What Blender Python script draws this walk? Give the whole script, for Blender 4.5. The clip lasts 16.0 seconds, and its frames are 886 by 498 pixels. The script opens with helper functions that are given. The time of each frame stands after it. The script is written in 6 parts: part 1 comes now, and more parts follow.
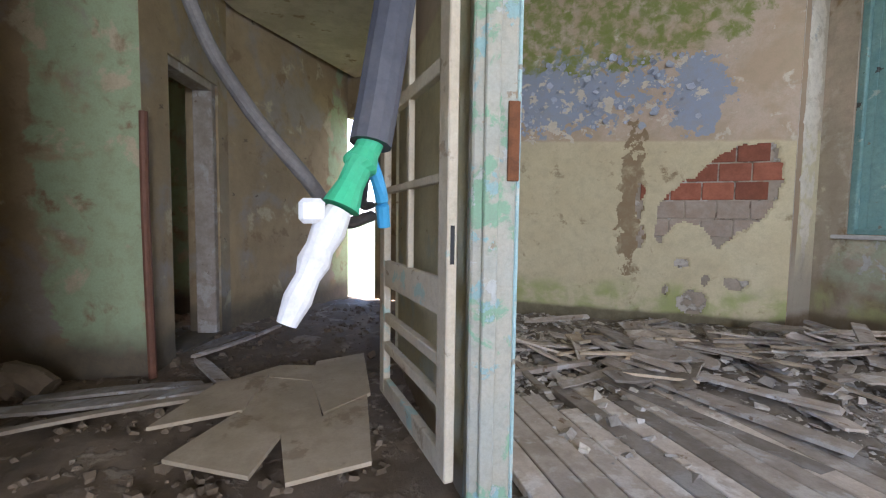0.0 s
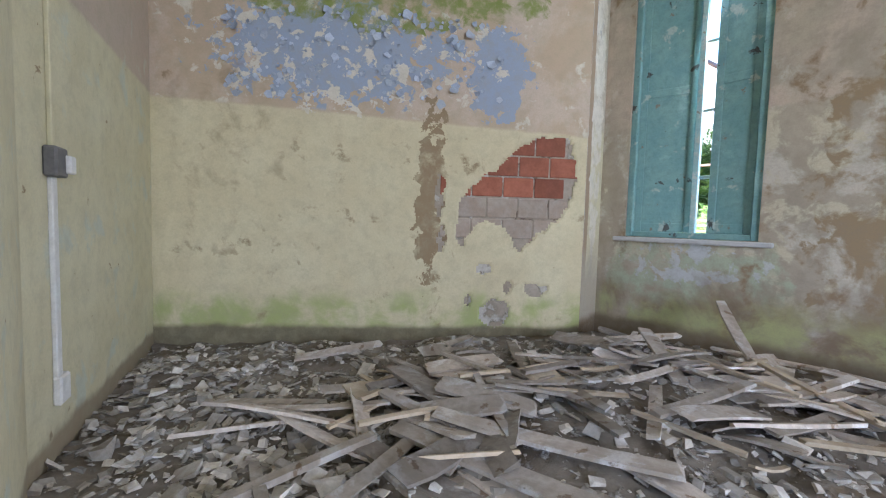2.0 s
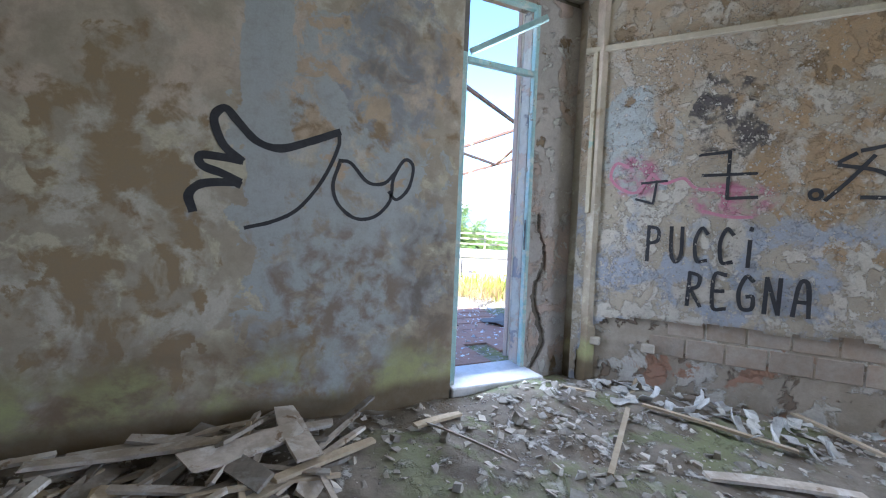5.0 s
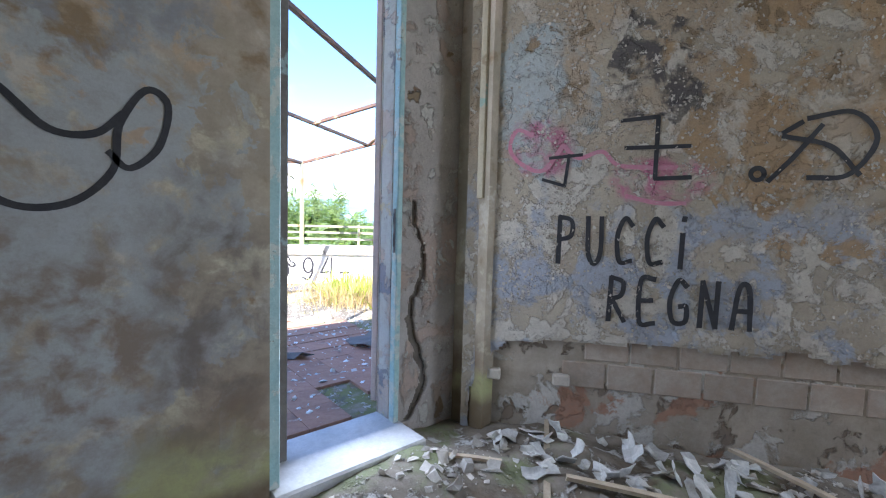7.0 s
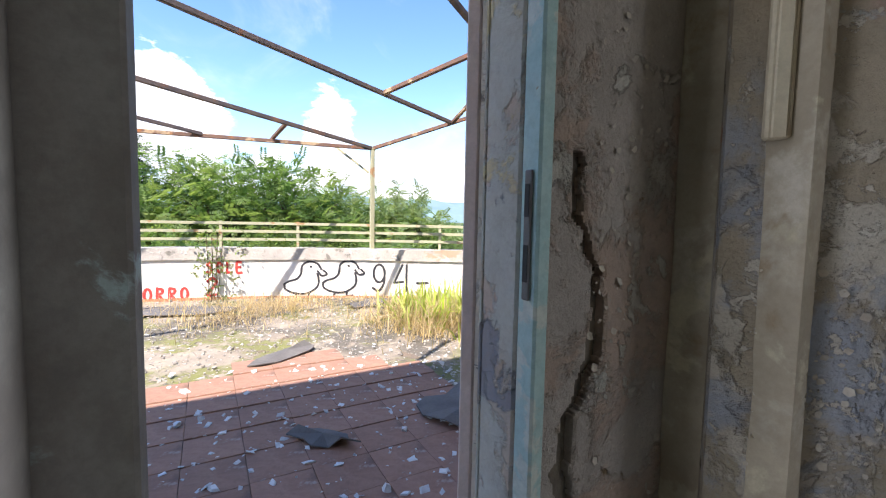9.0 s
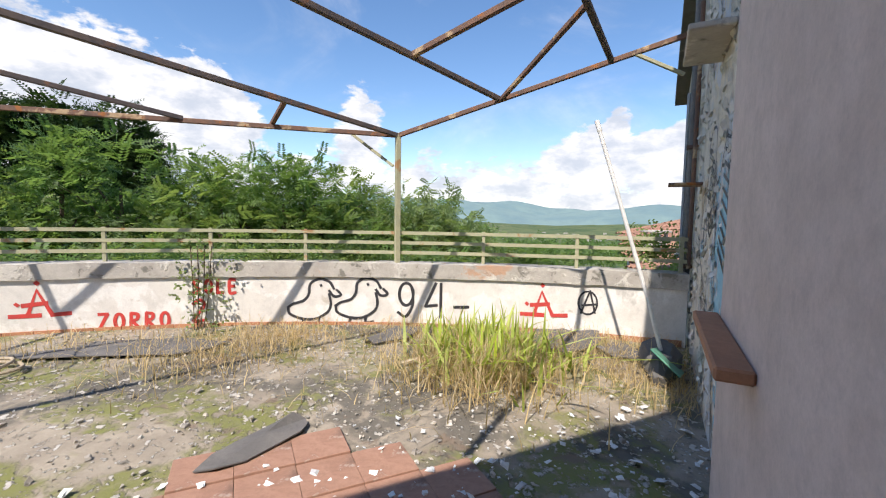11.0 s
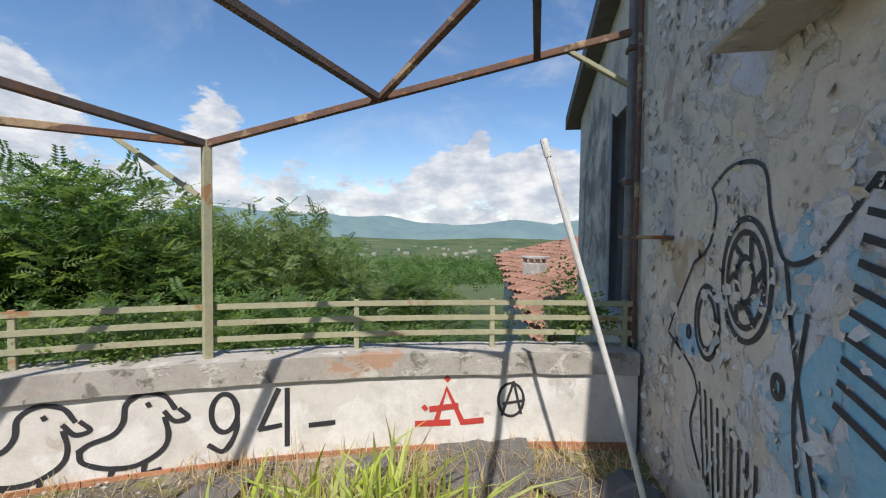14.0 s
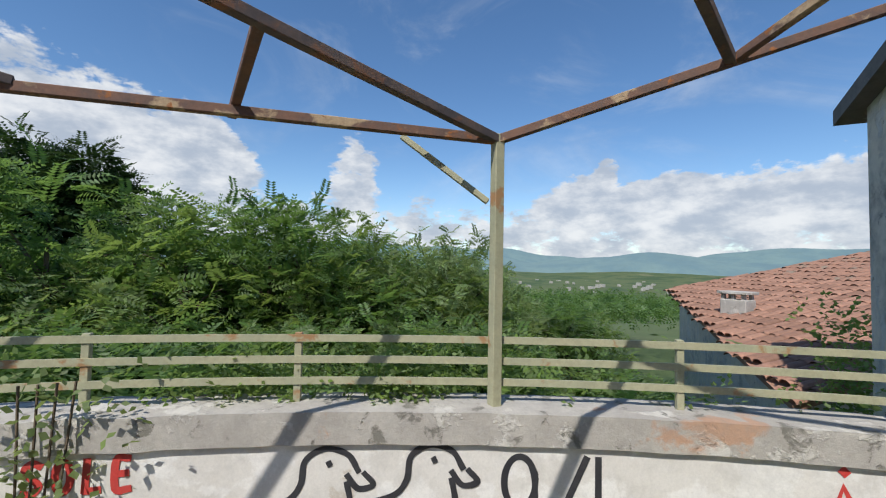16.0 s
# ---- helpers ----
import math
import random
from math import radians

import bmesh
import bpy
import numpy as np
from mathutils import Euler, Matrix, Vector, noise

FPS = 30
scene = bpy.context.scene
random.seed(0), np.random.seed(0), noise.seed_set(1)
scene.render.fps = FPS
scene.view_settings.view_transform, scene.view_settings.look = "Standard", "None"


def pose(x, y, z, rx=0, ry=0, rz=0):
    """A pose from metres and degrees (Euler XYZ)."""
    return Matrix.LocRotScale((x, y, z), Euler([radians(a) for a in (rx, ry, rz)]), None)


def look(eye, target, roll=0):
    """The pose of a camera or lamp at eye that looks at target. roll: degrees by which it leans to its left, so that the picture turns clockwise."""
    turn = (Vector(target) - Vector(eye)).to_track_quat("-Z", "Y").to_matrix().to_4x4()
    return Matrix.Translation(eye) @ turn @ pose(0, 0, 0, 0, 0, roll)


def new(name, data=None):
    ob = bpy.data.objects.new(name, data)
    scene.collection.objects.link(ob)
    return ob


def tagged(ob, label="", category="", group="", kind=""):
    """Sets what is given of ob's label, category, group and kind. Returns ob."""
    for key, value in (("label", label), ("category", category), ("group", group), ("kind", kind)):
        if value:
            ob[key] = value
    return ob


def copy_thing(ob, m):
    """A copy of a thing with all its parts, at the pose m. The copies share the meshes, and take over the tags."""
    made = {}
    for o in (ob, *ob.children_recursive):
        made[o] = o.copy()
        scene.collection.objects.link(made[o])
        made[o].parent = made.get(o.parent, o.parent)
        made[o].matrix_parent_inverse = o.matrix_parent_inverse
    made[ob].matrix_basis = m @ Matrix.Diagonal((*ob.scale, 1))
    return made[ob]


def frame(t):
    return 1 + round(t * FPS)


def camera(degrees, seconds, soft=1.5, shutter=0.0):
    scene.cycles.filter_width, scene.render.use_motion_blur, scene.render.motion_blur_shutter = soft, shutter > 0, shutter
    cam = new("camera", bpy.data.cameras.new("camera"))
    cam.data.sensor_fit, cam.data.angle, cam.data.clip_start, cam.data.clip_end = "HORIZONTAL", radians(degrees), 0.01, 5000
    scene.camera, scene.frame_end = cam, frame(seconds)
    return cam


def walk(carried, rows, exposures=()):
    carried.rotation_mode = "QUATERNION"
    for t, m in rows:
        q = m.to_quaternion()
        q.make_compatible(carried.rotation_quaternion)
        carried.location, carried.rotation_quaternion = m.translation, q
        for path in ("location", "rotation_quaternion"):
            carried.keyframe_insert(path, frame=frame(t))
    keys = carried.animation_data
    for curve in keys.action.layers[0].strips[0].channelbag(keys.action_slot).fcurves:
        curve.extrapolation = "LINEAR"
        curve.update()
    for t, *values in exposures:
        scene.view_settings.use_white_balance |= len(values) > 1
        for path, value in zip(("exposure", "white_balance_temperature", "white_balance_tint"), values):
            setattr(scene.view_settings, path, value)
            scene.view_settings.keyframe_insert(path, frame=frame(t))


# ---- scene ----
cam = camera(93.2, 16.0, 1.15)
METRES, EYE, TILT, LEAN, TURN = 10.6, 0.99, 0.0, 0.0, -15.0
ROWS = [
    (0.0, 0.0, 0.0, 0.0, 0.05, -3.61, -0.78),
    (0.5, 0.0168, 0.0311, -0.0092, -5.38, -3.7, -0.99),
    (1.0, 0.0283, 0.0646, -0.0114, -11.27, -3.73, -1.19),
    (1.5, 0.0392, 0.0888, -0.0059, -19.0, -3.7, -1.47),
    (2.0, 0.0487, 0.1057, 0.0019, -25.58, -3.62, -1.6),
    (2.5, 0.0567, 0.1145, 0.0007, -31.45, -3.63, -1.74),
    (3.0, 0.0739, 0.1267, 0.0127, -40.76, -3.73, -1.87),
    (3.5, 0.0972, 0.1248, 0.0189, -54.11, -3.72, -2.05),
    (4.0, 0.123, 0.1088, 0.025, -68.34, -3.66, -2.37),
    (4.5, 0.139, 0.0907, 0.0285, -84.06, -3.22, -2.45),
    (5.0, 0.1546, 0.0811, 0.0337, -99.96, -3.07, -2.28),
    (7.5, 0.3061, 0.0153, 0.0354, -115.72, -3.71, -1.59),
    (8.0, 0.3476, 0.0039, 0.0353, -112.84, -3.83, -1.47),
    (8.5, 0.3891, -0.0085, 0.0303, -109.17, -3.87, -1.35),
    (9.0, 0.4277, -0.0162, 0.0322, -104.31, -4.04, -1.1),
    (9.5, 0.4645, -0.0211, 0.0342, -100.44, -4.11, -1.02),
    (12.0, 0.6129, -0.0383, 0.0522, -100.89, -4.21, -0.65),
    (12.5, 0.6355, -0.0456, 0.0631, -106.33, -4.07, -0.6),
    (13.0, 0.6609, -0.0592, 0.07, -111.51, -3.7, -0.64),
    (13.5, 0.6873, -0.0718, 0.074, -115.45, -2.96, -0.61),
    (14.0, 0.7205, -0.0752, 0.0729, -117.93, -1.93, -0.66),
    (14.5, 0.7556, -0.0719, 0.0699, -119.26, -0.78, -0.72),
    (15.0, 0.7866, -0.0568, 0.0682, -115.85, 0.49, -0.94),
    (15.5, 0.8067, -0.0268, 0.0654, -109.61, 1.53, -1.13),
    (16.0, 0.8258, 0.0067, 0.0619, -101.51, 2.28, -1.09),
]
EXPOSURES = [(0.0, 3.65, 6100, 23), (1.0, 3.95, 6000, 22), (2.0, 4.0, 5800, 20), (3.0, 3.65, 5700, 19), (4.0, 3.15, 5500, 16), (5.0, 2.95, 5600, 16), (7.0, 2.6, 5800, 17), (8.0, 2.15, 6200, 19), (9.0, 1.7, 6500, 18), (9.7, 1.35, 6700, 17), (10.6, 1.0, 6700, 14), (12.0, 0.75, 6700, 14), (16.0, 0.35, 6250, 10)]
walk(cam, [(t, pose(0, 0, EYE, TILT, LEAN, TURN) @ pose(METRES * x, METRES * y, METRES * z, 90 + pitch, roll, yaw)) for t, x, y, z, yaw, pitch, roll in ROWS], EXPOSURES)

# ---- light ----
SUN_AZ, SUN_EL = radians(130.5), radians(52)
to_sun = Vector((math.cos(SUN_AZ) * math.cos(SUN_EL), math.sin(SUN_AZ) * math.cos(SUN_EL), math.sin(SUN_EL)))
sun = new("sun", bpy.data.lights.new("sun", "SUN"))
sun.data.energy, sun.data.angle, sun.data.color = 3.6, radians(0.5), (1.0, 0.94, 0.85)
sun.matrix_world = look((0, 0, 30), Vector((0, 0, 30)) - to_sun)

# fill lamps: invented opening behind the walk, terrace door, shuttered window
for at, aim, wide, high, watts in (((0.3, -5.25, 1.8), (1.9, 2.0, 1.2), 2.0, 2.2, 28.0), ((4.99, -1.6, 1.75), (3.0, -1.6, 1.75), 0.64, 3.1, 8.0), ((5.1, 2.28, 2.2), (3.0, 2.0, 1.4), 0.16, 2.2, 2.5)):
    day = new("window_daylight", bpy.data.lights.new("window_daylight", "AREA"))
    day.data.shape, day.data.size, day.data.size_y, day.data.energy, day.data.color = "RECTANGLE", wide, high, watts, (0.86, 0.94, 1.0)
    day.matrix_world = look(at, aim)


class Nodes:
    """Short hand for building a node tree."""

    def __init__(self, tree):
        self.tree = tree

    def add(self, kind, **values):
        node = self.tree.nodes.new(kind)
        for key, value in values.items():
            setattr(node, key, value)
        return node

    def link(self, a, b):
        if hasattr(a, "is_output"):
            self.tree.links.new(a, b)
        else:
            b.default_value = a

    def math(self, op, a, b=0.0, c=0.0):
        node = self.add("ShaderNodeMath", operation=op)
        for k, v in enumerate((a, b, c)):
            self.link(v, node.inputs[k])
        return node.outputs[0]

    def noise(self, vector, scale, detail=6.0, rough=0.6, distort=0.0):
        node = self.add("ShaderNodeTexNoise")
        self.link(vector, node.inputs["Vector"])
        node.inputs["Scale"].default_value = scale
        node.inputs["Detail"].default_value = detail
        node.inputs["Roughness"].default_value = rough
        node.inputs["Distortion"].default_value = distort
        return node.outputs[0]

    def step(self, value, lo, hi):
        node = self.add("ShaderNodeMapRange", interpolation_type="SMOOTHSTEP")
        self.link(value, node.inputs[0])
        node.inputs[1].default_value, node.inputs[2].default_value = lo, hi
        return node.outputs[0]

    def mix(self, factor, a, b):
        node = self.add("ShaderNodeMix", data_type="RGBA")
        self.link(factor, node.inputs[0])
        for v, socket in ((a, node.inputs[6]), (b, node.inputs[7])):
            self.link((*v, 1.0) if isinstance(v, tuple) else v, socket)
        return node.outputs[2]


world = bpy.data.worlds.new("sky")
scene.world = world
world.use_nodes = True
w = Nodes(world.node_tree)
world.node_tree.nodes.clear()
sky = w.add("ShaderNodeTexSky", sky_type="NISHITA", sun_disc=False, sun_elevation=SUN_EL, sun_rotation=math.pi / 2 - SUN_AZ, altitude=300.0, air_density=1.0, dust_density=0.25, ozone_density=2.2)
coord = w.add("ShaderNodeTexCoord")
split = w.add("ShaderNodeSeparateXYZ")
w.link(coord.outputs["Generated"], split.inputs[0])
elev = w.math("ARCSINE", split.outputs[2])
azim = w.math("ARCTAN2", split.outputs[1], split.outputs[0])
join = w.add("ShaderNodeCombineXYZ")
w.link(azim, join.inputs[0])
w.link(w.math("MULTIPLY", elev, 1.9), join.inputs[1])
puff = w.noise(join.outputs[0], 11.0, 10.0, 0.58, 0.25)
fine = w.noise(join.outputs[0], 34.0, 8.0, 0.6, 0.2)
field = w.math("SUBTRACT", w.math("ADD", w.math("MULTIPLY", puff, 0.85), w.math("MULTIPLY", fine, 0.35)), 0.68)
# a low bank of cloud towards the horizon
field = w.math("ADD", field, w.math("MULTIPLY", w.step(elev, 0.22, 0.08), 0.40))
# cumulus towers: azimuth, elevation, half width, half height (degrees)
for a, e, ra, re in ((-14.3, 12.0, 3.6, 5.0), (10.0, 13.0, 9.0, 6.5), (2.5, 12.0, 5.5, 4.5), (-48.0, 12.6, 1.7, 1.8), (-45.0, 8.5, 6.0, 3.2), (-57.0, 8.5, 8.0, 3.8), (-76.0, 9.0, 10.0, 5.0), (27.0, 15.0, 12.0, 8.0), (80.0, 14.0, 16.0, 9.0), (150.0, 16.0, 18.0, 9.0), (-130.0, 14.0, 18.0, 8.0)):
    da = w.math("DIVIDE", w.math("SUBTRACT", azim, radians(a)), radians(ra))
    de = w.math("DIVIDE", w.math("SUBTRACT", elev, radians(e)), radians(re))
    r2 = w.math("ADD", w.math("MULTIPLY", da, da), w.math("MULTIPLY", de, de))
    field = w.math("ADD", field, w.math("MULTIPLY", w.math("EXPONENT", w.math("MULTIPLY", w.math("MULTIPLY", r2, r2), -0.8)), 0.42))
cover = w.step(field, 0.16, 0.30)
# thin high veils
veil = w.math("MULTIPLY", w.step(w.noise(join.outputs[0], 2.4, 6.0, 0.62, 0.8), 0.48, 0.75), 0.28)
cover = w.math("MAXIMUM", cover, veil)
shade = w.step(w.noise(join.outputs[0], 9.0, 5.0, 0.6), 0.35, 0.68)
cloud = w.mix(shade, (0.54, 0.60, 0.69), (1.0, 1.0, 0.99))
back_sky = w.add("ShaderNodeBackground")
tone = w.add("ShaderNodeHueSaturation")
tone.inputs["Saturation"].default_value = 1.15
w.link(sky.outputs[0], tone.inputs["Color"])
w.link(tone.outputs[0], back_sky.inputs[0])
back_sky.inputs[1].default_value = 0.11
back_cloud = w.add("ShaderNodeBackground")
w.link(cloud, back_cloud.inputs[0])
back_cloud.inputs[1].default_value = 0.68
both = w.add("ShaderNodeMixShader")
w.link(w.math("MULTIPLY", cover, 0.95), both.inputs[0])
w.link(back_sky.outputs[0], both.inputs[1])
w.link(back_cloud.outputs[0], both.inputs[2])
w.link(both.outputs[0], w.add("ShaderNodeOutputWorld").inputs[0])


# ---- materials ----
def material(name, base, second=None, scale=6.0, rough=0.85, bump=0.3, bump_scale=40.0, metal=0.0, layers=(), world_space=False, random=0.0, spec=0.3, depth=0.006, island=0.0):
    """base and second mix by a coarse noise; layers are (colour, threshold value maker) laid over it."""
    m = bpy.data.materials.new(name)
    m.use_nodes = True
    n = Nodes(m.node_tree)
    shader = m.node_tree.nodes["Principled BSDF"]
    if world_space:
        vector = n.add("ShaderNodeNewGeometry").outputs["Position"]
    else:
        vector = n.add("ShaderNodeTexCoord").outputs["Object"]
    sep = n.add("ShaderNodeSeparateXYZ")
    n.link(vector, sep.inputs[0])
    second = second or tuple(c * 0.75 for c in base)
    colour = n.mix(n.step(n.noise(vector, scale, 8.0, 0.65), 0.35, 0.65), base, second)
    mottle = n.step(n.noise(vector, scale * 4.3, 10.0, 0.72, 0.2), 0.42, 0.68)
    grain = n.noise(vector, bump_scale, 8.0, 0.7)
    height = n.math("MULTIPLY", grain, 0.5)
    for layer in layers:
        tint, maker, relief = layer
        mask = maker(n, vector, sep)
        colour = n.mix(mask, colour, tint)
        height = n.math("ADD", height, n.math("MULTIPLY", mask, relief))
    colour = n.mix(n.math("MULTIPLY", mottle, 0.32), colour, tuple(c * 0.55 for c in base))
    speck = n.step(n.noise(vector, bump_scale * 1.7, 4.0, 0.8), 0.3, 0.75)
    colour = n.mix(n.math("MULTIPLY", speck, 0.22), colour, tuple(c * 0.45 for c in base))
    if random:
        info = n.add("ShaderNodeObjectInfo")
        hue = n.add("ShaderNodeHueSaturation")
        n.link(colour, hue.inputs["Color"])
        n.link(n.math("ADD", 1.0 - random / 2, n.math("MULTIPLY", info.outputs["Random"], random)), hue.inputs["Value"])
        colour = hue.outputs[0]
    if island:
        piece = n.add("ShaderNodeNewGeometry").outputs["Random Per Island"]
        hue = n.add("ShaderNodeHueSaturation")
        n.link(colour, hue.inputs["Color"])
        n.link(n.math("ADD", 1.0 - island / 2, n.math("MULTIPLY", piece, island)), hue.inputs["Value"])
        n.link(n.math("ADD", 1.0 - island / 5, n.math("MULTIPLY", n.math("FRACT", n.math("MULTIPLY", piece, 7.3)), island / 2.5)), hue.inputs["Saturation"])
        colour = hue.outputs[0]
    n.link(colour, shader.inputs["Base Color"])
    shader.inputs["Roughness"].default_value = rough
    shader.inputs["Metallic"].default_value = metal
    shader.inputs["Specular IOR Level"].default_value = spec
    b = n.add("ShaderNodeBump")
    b.inputs["Strength"].default_value = bump
    b.inputs["Distance"].default_value = depth
    n.link(height, b.inputs["Height"])
    n.link(b.outputs[0], shader.inputs["Normal"])
    return m


def spots(scale, lo, hi, detail=8.0, rough=0.62, distort=0.3):
    """A mask of blotches all over."""
    return lambda n, v, s: n.step(n.noise(v, scale, detail, rough, distort), lo, hi)


def region(cu, cv, ru, rv, amp=0.9, scale=5.0, soft=0.06, axis=0):
    """A ragged patch round (cu, cv) on a wall, in metres along and up."""
    def make(n, v, s):
        a = n.math("DIVIDE", n.math("SUBTRACT", s.outputs[axis], cu), ru)
        b = n.math("DIVIDE", n.math("SUBTRACT", s.outputs[2], cv), rv)
        r = n.math("SQRT", n.math("ADD", n.math("MULTIPLY", a, a), n.math("MULTIPLY", b, b)))
        wob = n.math("MULTIPLY", n.math("SUBTRACT", n.noise(v, scale, 9.0, 0.62, 0.4), 0.5), amp * 2)
        return n.step(n.math("ADD", n.math("SUBTRACT", 1.0, r), wob), 0.0, soft)
    return make


def above(z, slope=0.0, amp=0.02, soft=0.02, scale=5.0, strength=1.0):
    """Everything above a line z + slope * u, with a slightly ragged edge."""
    def make(n, v, s):
        line = n.math("ADD", z, n.math("MULTIPLY", s.outputs[0], slope))
        wob = n.math("MULTIPLY", n.math("SUBTRACT", n.noise(v, scale, 8.0, 0.6), 0.5), amp * 2)
        return n.math("MULTIPLY", n.step(n.math("ADD", n.math("SUBTRACT", s.outputs[2], line), wob), -soft, soft), strength)
    return make


def below(z, amp=0.1, soft=0.1, scale=3.0, strength=1.0):
    def make(n, v, s):
        wob = n.math("MULTIPLY", n.math("SUBTRACT", n.noise(v, scale, 8.0, 0.6), 0.5), amp * 2)
        return n.math("MULTIPLY", n.step(n.math("ADD", n.math("SUBTRACT", z, s.outputs[2]), wob), -soft, soft), strength)
    return make


def both_masks(a, b):
    return lambda n, v, s: n.math("MULTIPLY", a(n, v, s), b(n, v, s))


YELLOW, OCHRE, PINK, BLUE = (0.63, 0.57, 0.38), (0.48, 0.37, 0.26), (0.54, 0.44, 0.35), (0.30, 0.36, 0.47)
CREAM, GREY, BROWN, MOSS = (0.64, 0.60, 0.50), (0.42, 0.40, 0.36), (0.27, 0.19, 0.11), (0.20, 0.25, 0.06)
plaster_back = material("plaster_yellow", YELLOW, (0.58, 0.51, 0.33), 2.2, layers=(
    (BROWN, both_masks(spots(3.5, 0.58, 0.70), spots(14.0, 0.42, 0.55)), -0.2),
    (OCHRE, above(2.0, -0.045), 0.0),
    (PINK, both_masks(above(2.0, -0.045), spots(1.7, 0.46, 0.6)), 0.0),
    (CREAM, both_masks(above(2.0, -0.045), spots(4.5, 0.58, 0.66)), -0.4),
    (BLUE, both_masks(above(2.02, -0.045), region(1.55, 2.45, 0.95, 0.42, 1.5, 7.0)), 0.6),
    (BLUE, both_masks(above(1.9, 0.0), region(2.95, 2.35, 0.28, 0.42, 1.3, 8.0)), 0.6),
    (CREAM, both_masks(region(1.6, 2.45, 1.3, 0.5, 0.9, 4.0), spots(6.5, 0.54, 0.57)), -0.4),
    (MOSS, both_masks(region(1.9, 3.15, 1.6, 0.5, 0.6, 3.0), spots(8.0, 0.36, 0.6)), 0.1),
    (BROWN, both_masks(region(0.55, 1.55, 0.5, 0.8, 0.6, 4.0), spots(4.0, 0.48, 0.80)), -0.2),
    (BROWN, both_masks(region(2.35, 1.3, 0.13, 0.7, 1.6, 7.0), spots(3.0, 0.3, 0.5)), -0.4),
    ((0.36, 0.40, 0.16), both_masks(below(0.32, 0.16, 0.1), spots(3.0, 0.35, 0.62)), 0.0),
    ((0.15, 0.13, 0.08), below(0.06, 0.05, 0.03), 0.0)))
plaster_window = material("plaster_ochre", (0.44, 0.38, 0.29), (0.35, 0.30, 0.23), 2.4, layers=(
    ((0.54, 0.50, 0.42), spots(1.9, 0.52, 0.60), 0.3),
    ((0.55, 0.50, 0.37), both_masks(spots(3.2, 0.54, 0.60), below(1.9, 0.3)), 0.3),
    (PINK, both_masks(above(1.95), spots(1.5, 0.42, 0.62)), 0.0),
    ((0.40, 0.42, 0.42), both_masks(region(3.35, 1.3, 0.7, 1.6, 1.2, 4.0), spots(5.0, 0.36, 0.5)), 0.2),
    ((0.28, 0.29, 0.31), both_masks(region(3.7, 2.5, 0.45, 0.6, 0.7, 4.0), spots(5.0, 0.4, 0.6)), 0.0),
    (OCHRE, both_masks(region(3.5, 2.5, 0.7, 0.9, 0.8, 3.0), spots(4.0, 0.52, 0.58)), 0.3),
    ((0.42, 0.47, 0.34), both_masks(region(0.85, 0.55, 0.75, 0.5, 0.4, 4.0), spots(5.0, 0.4, 0.6)), 0.1),
    ((0.52, 0.55, 0.56), both_masks(region(0.85, 0.72, 0.55, 0.18, 0.9, 5.0), spots(6.0, 0.48, 0.55)), 0.3),
    (BROWN, both_masks(spots(2.7, 0.54, 0.64), spots(9.0, 0.4, 0.6)), -0.2),
    ((0.19, 0.18, 0.18), both_masks(region(3.75, 2.6, 0.42, 0.55, 0.7, 3.0, 0.5), spots(4.0, 0.38, 0.66)), 0.0),
    ((0.17, 0.145, 0.13), both_masks(region(4.0, 0.85, 0.35, 0.9, 0.6, 3.0, 0.6), spots(5.0, 0.36, 0.64)), 0.0),
    ((0.24, 0.19, 0.15), both_masks(region(3.4, 0.9, 0.6, 0.5, 0.8, 3.0, 0.4), spots(6.0, 0.42, 0.62)), -0.2),
    ((0.30, 0.22, 0.13), both_masks(region(2.1, 1.2, 0.45, 1.2, 0.8, 3.0), spots(3.5, 0.45, 0.55)), -0.1),
    ((0.40, 0.42, 0.42), both_masks(region(2.85, 2.3, 0.16, 1.2, 0.5, 4.0), spots(2.0, 0.3, 0.5)), 0.2),
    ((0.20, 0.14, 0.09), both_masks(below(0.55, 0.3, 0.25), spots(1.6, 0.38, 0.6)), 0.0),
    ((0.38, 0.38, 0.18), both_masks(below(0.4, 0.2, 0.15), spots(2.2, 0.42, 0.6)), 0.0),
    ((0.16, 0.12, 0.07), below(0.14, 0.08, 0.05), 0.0)))
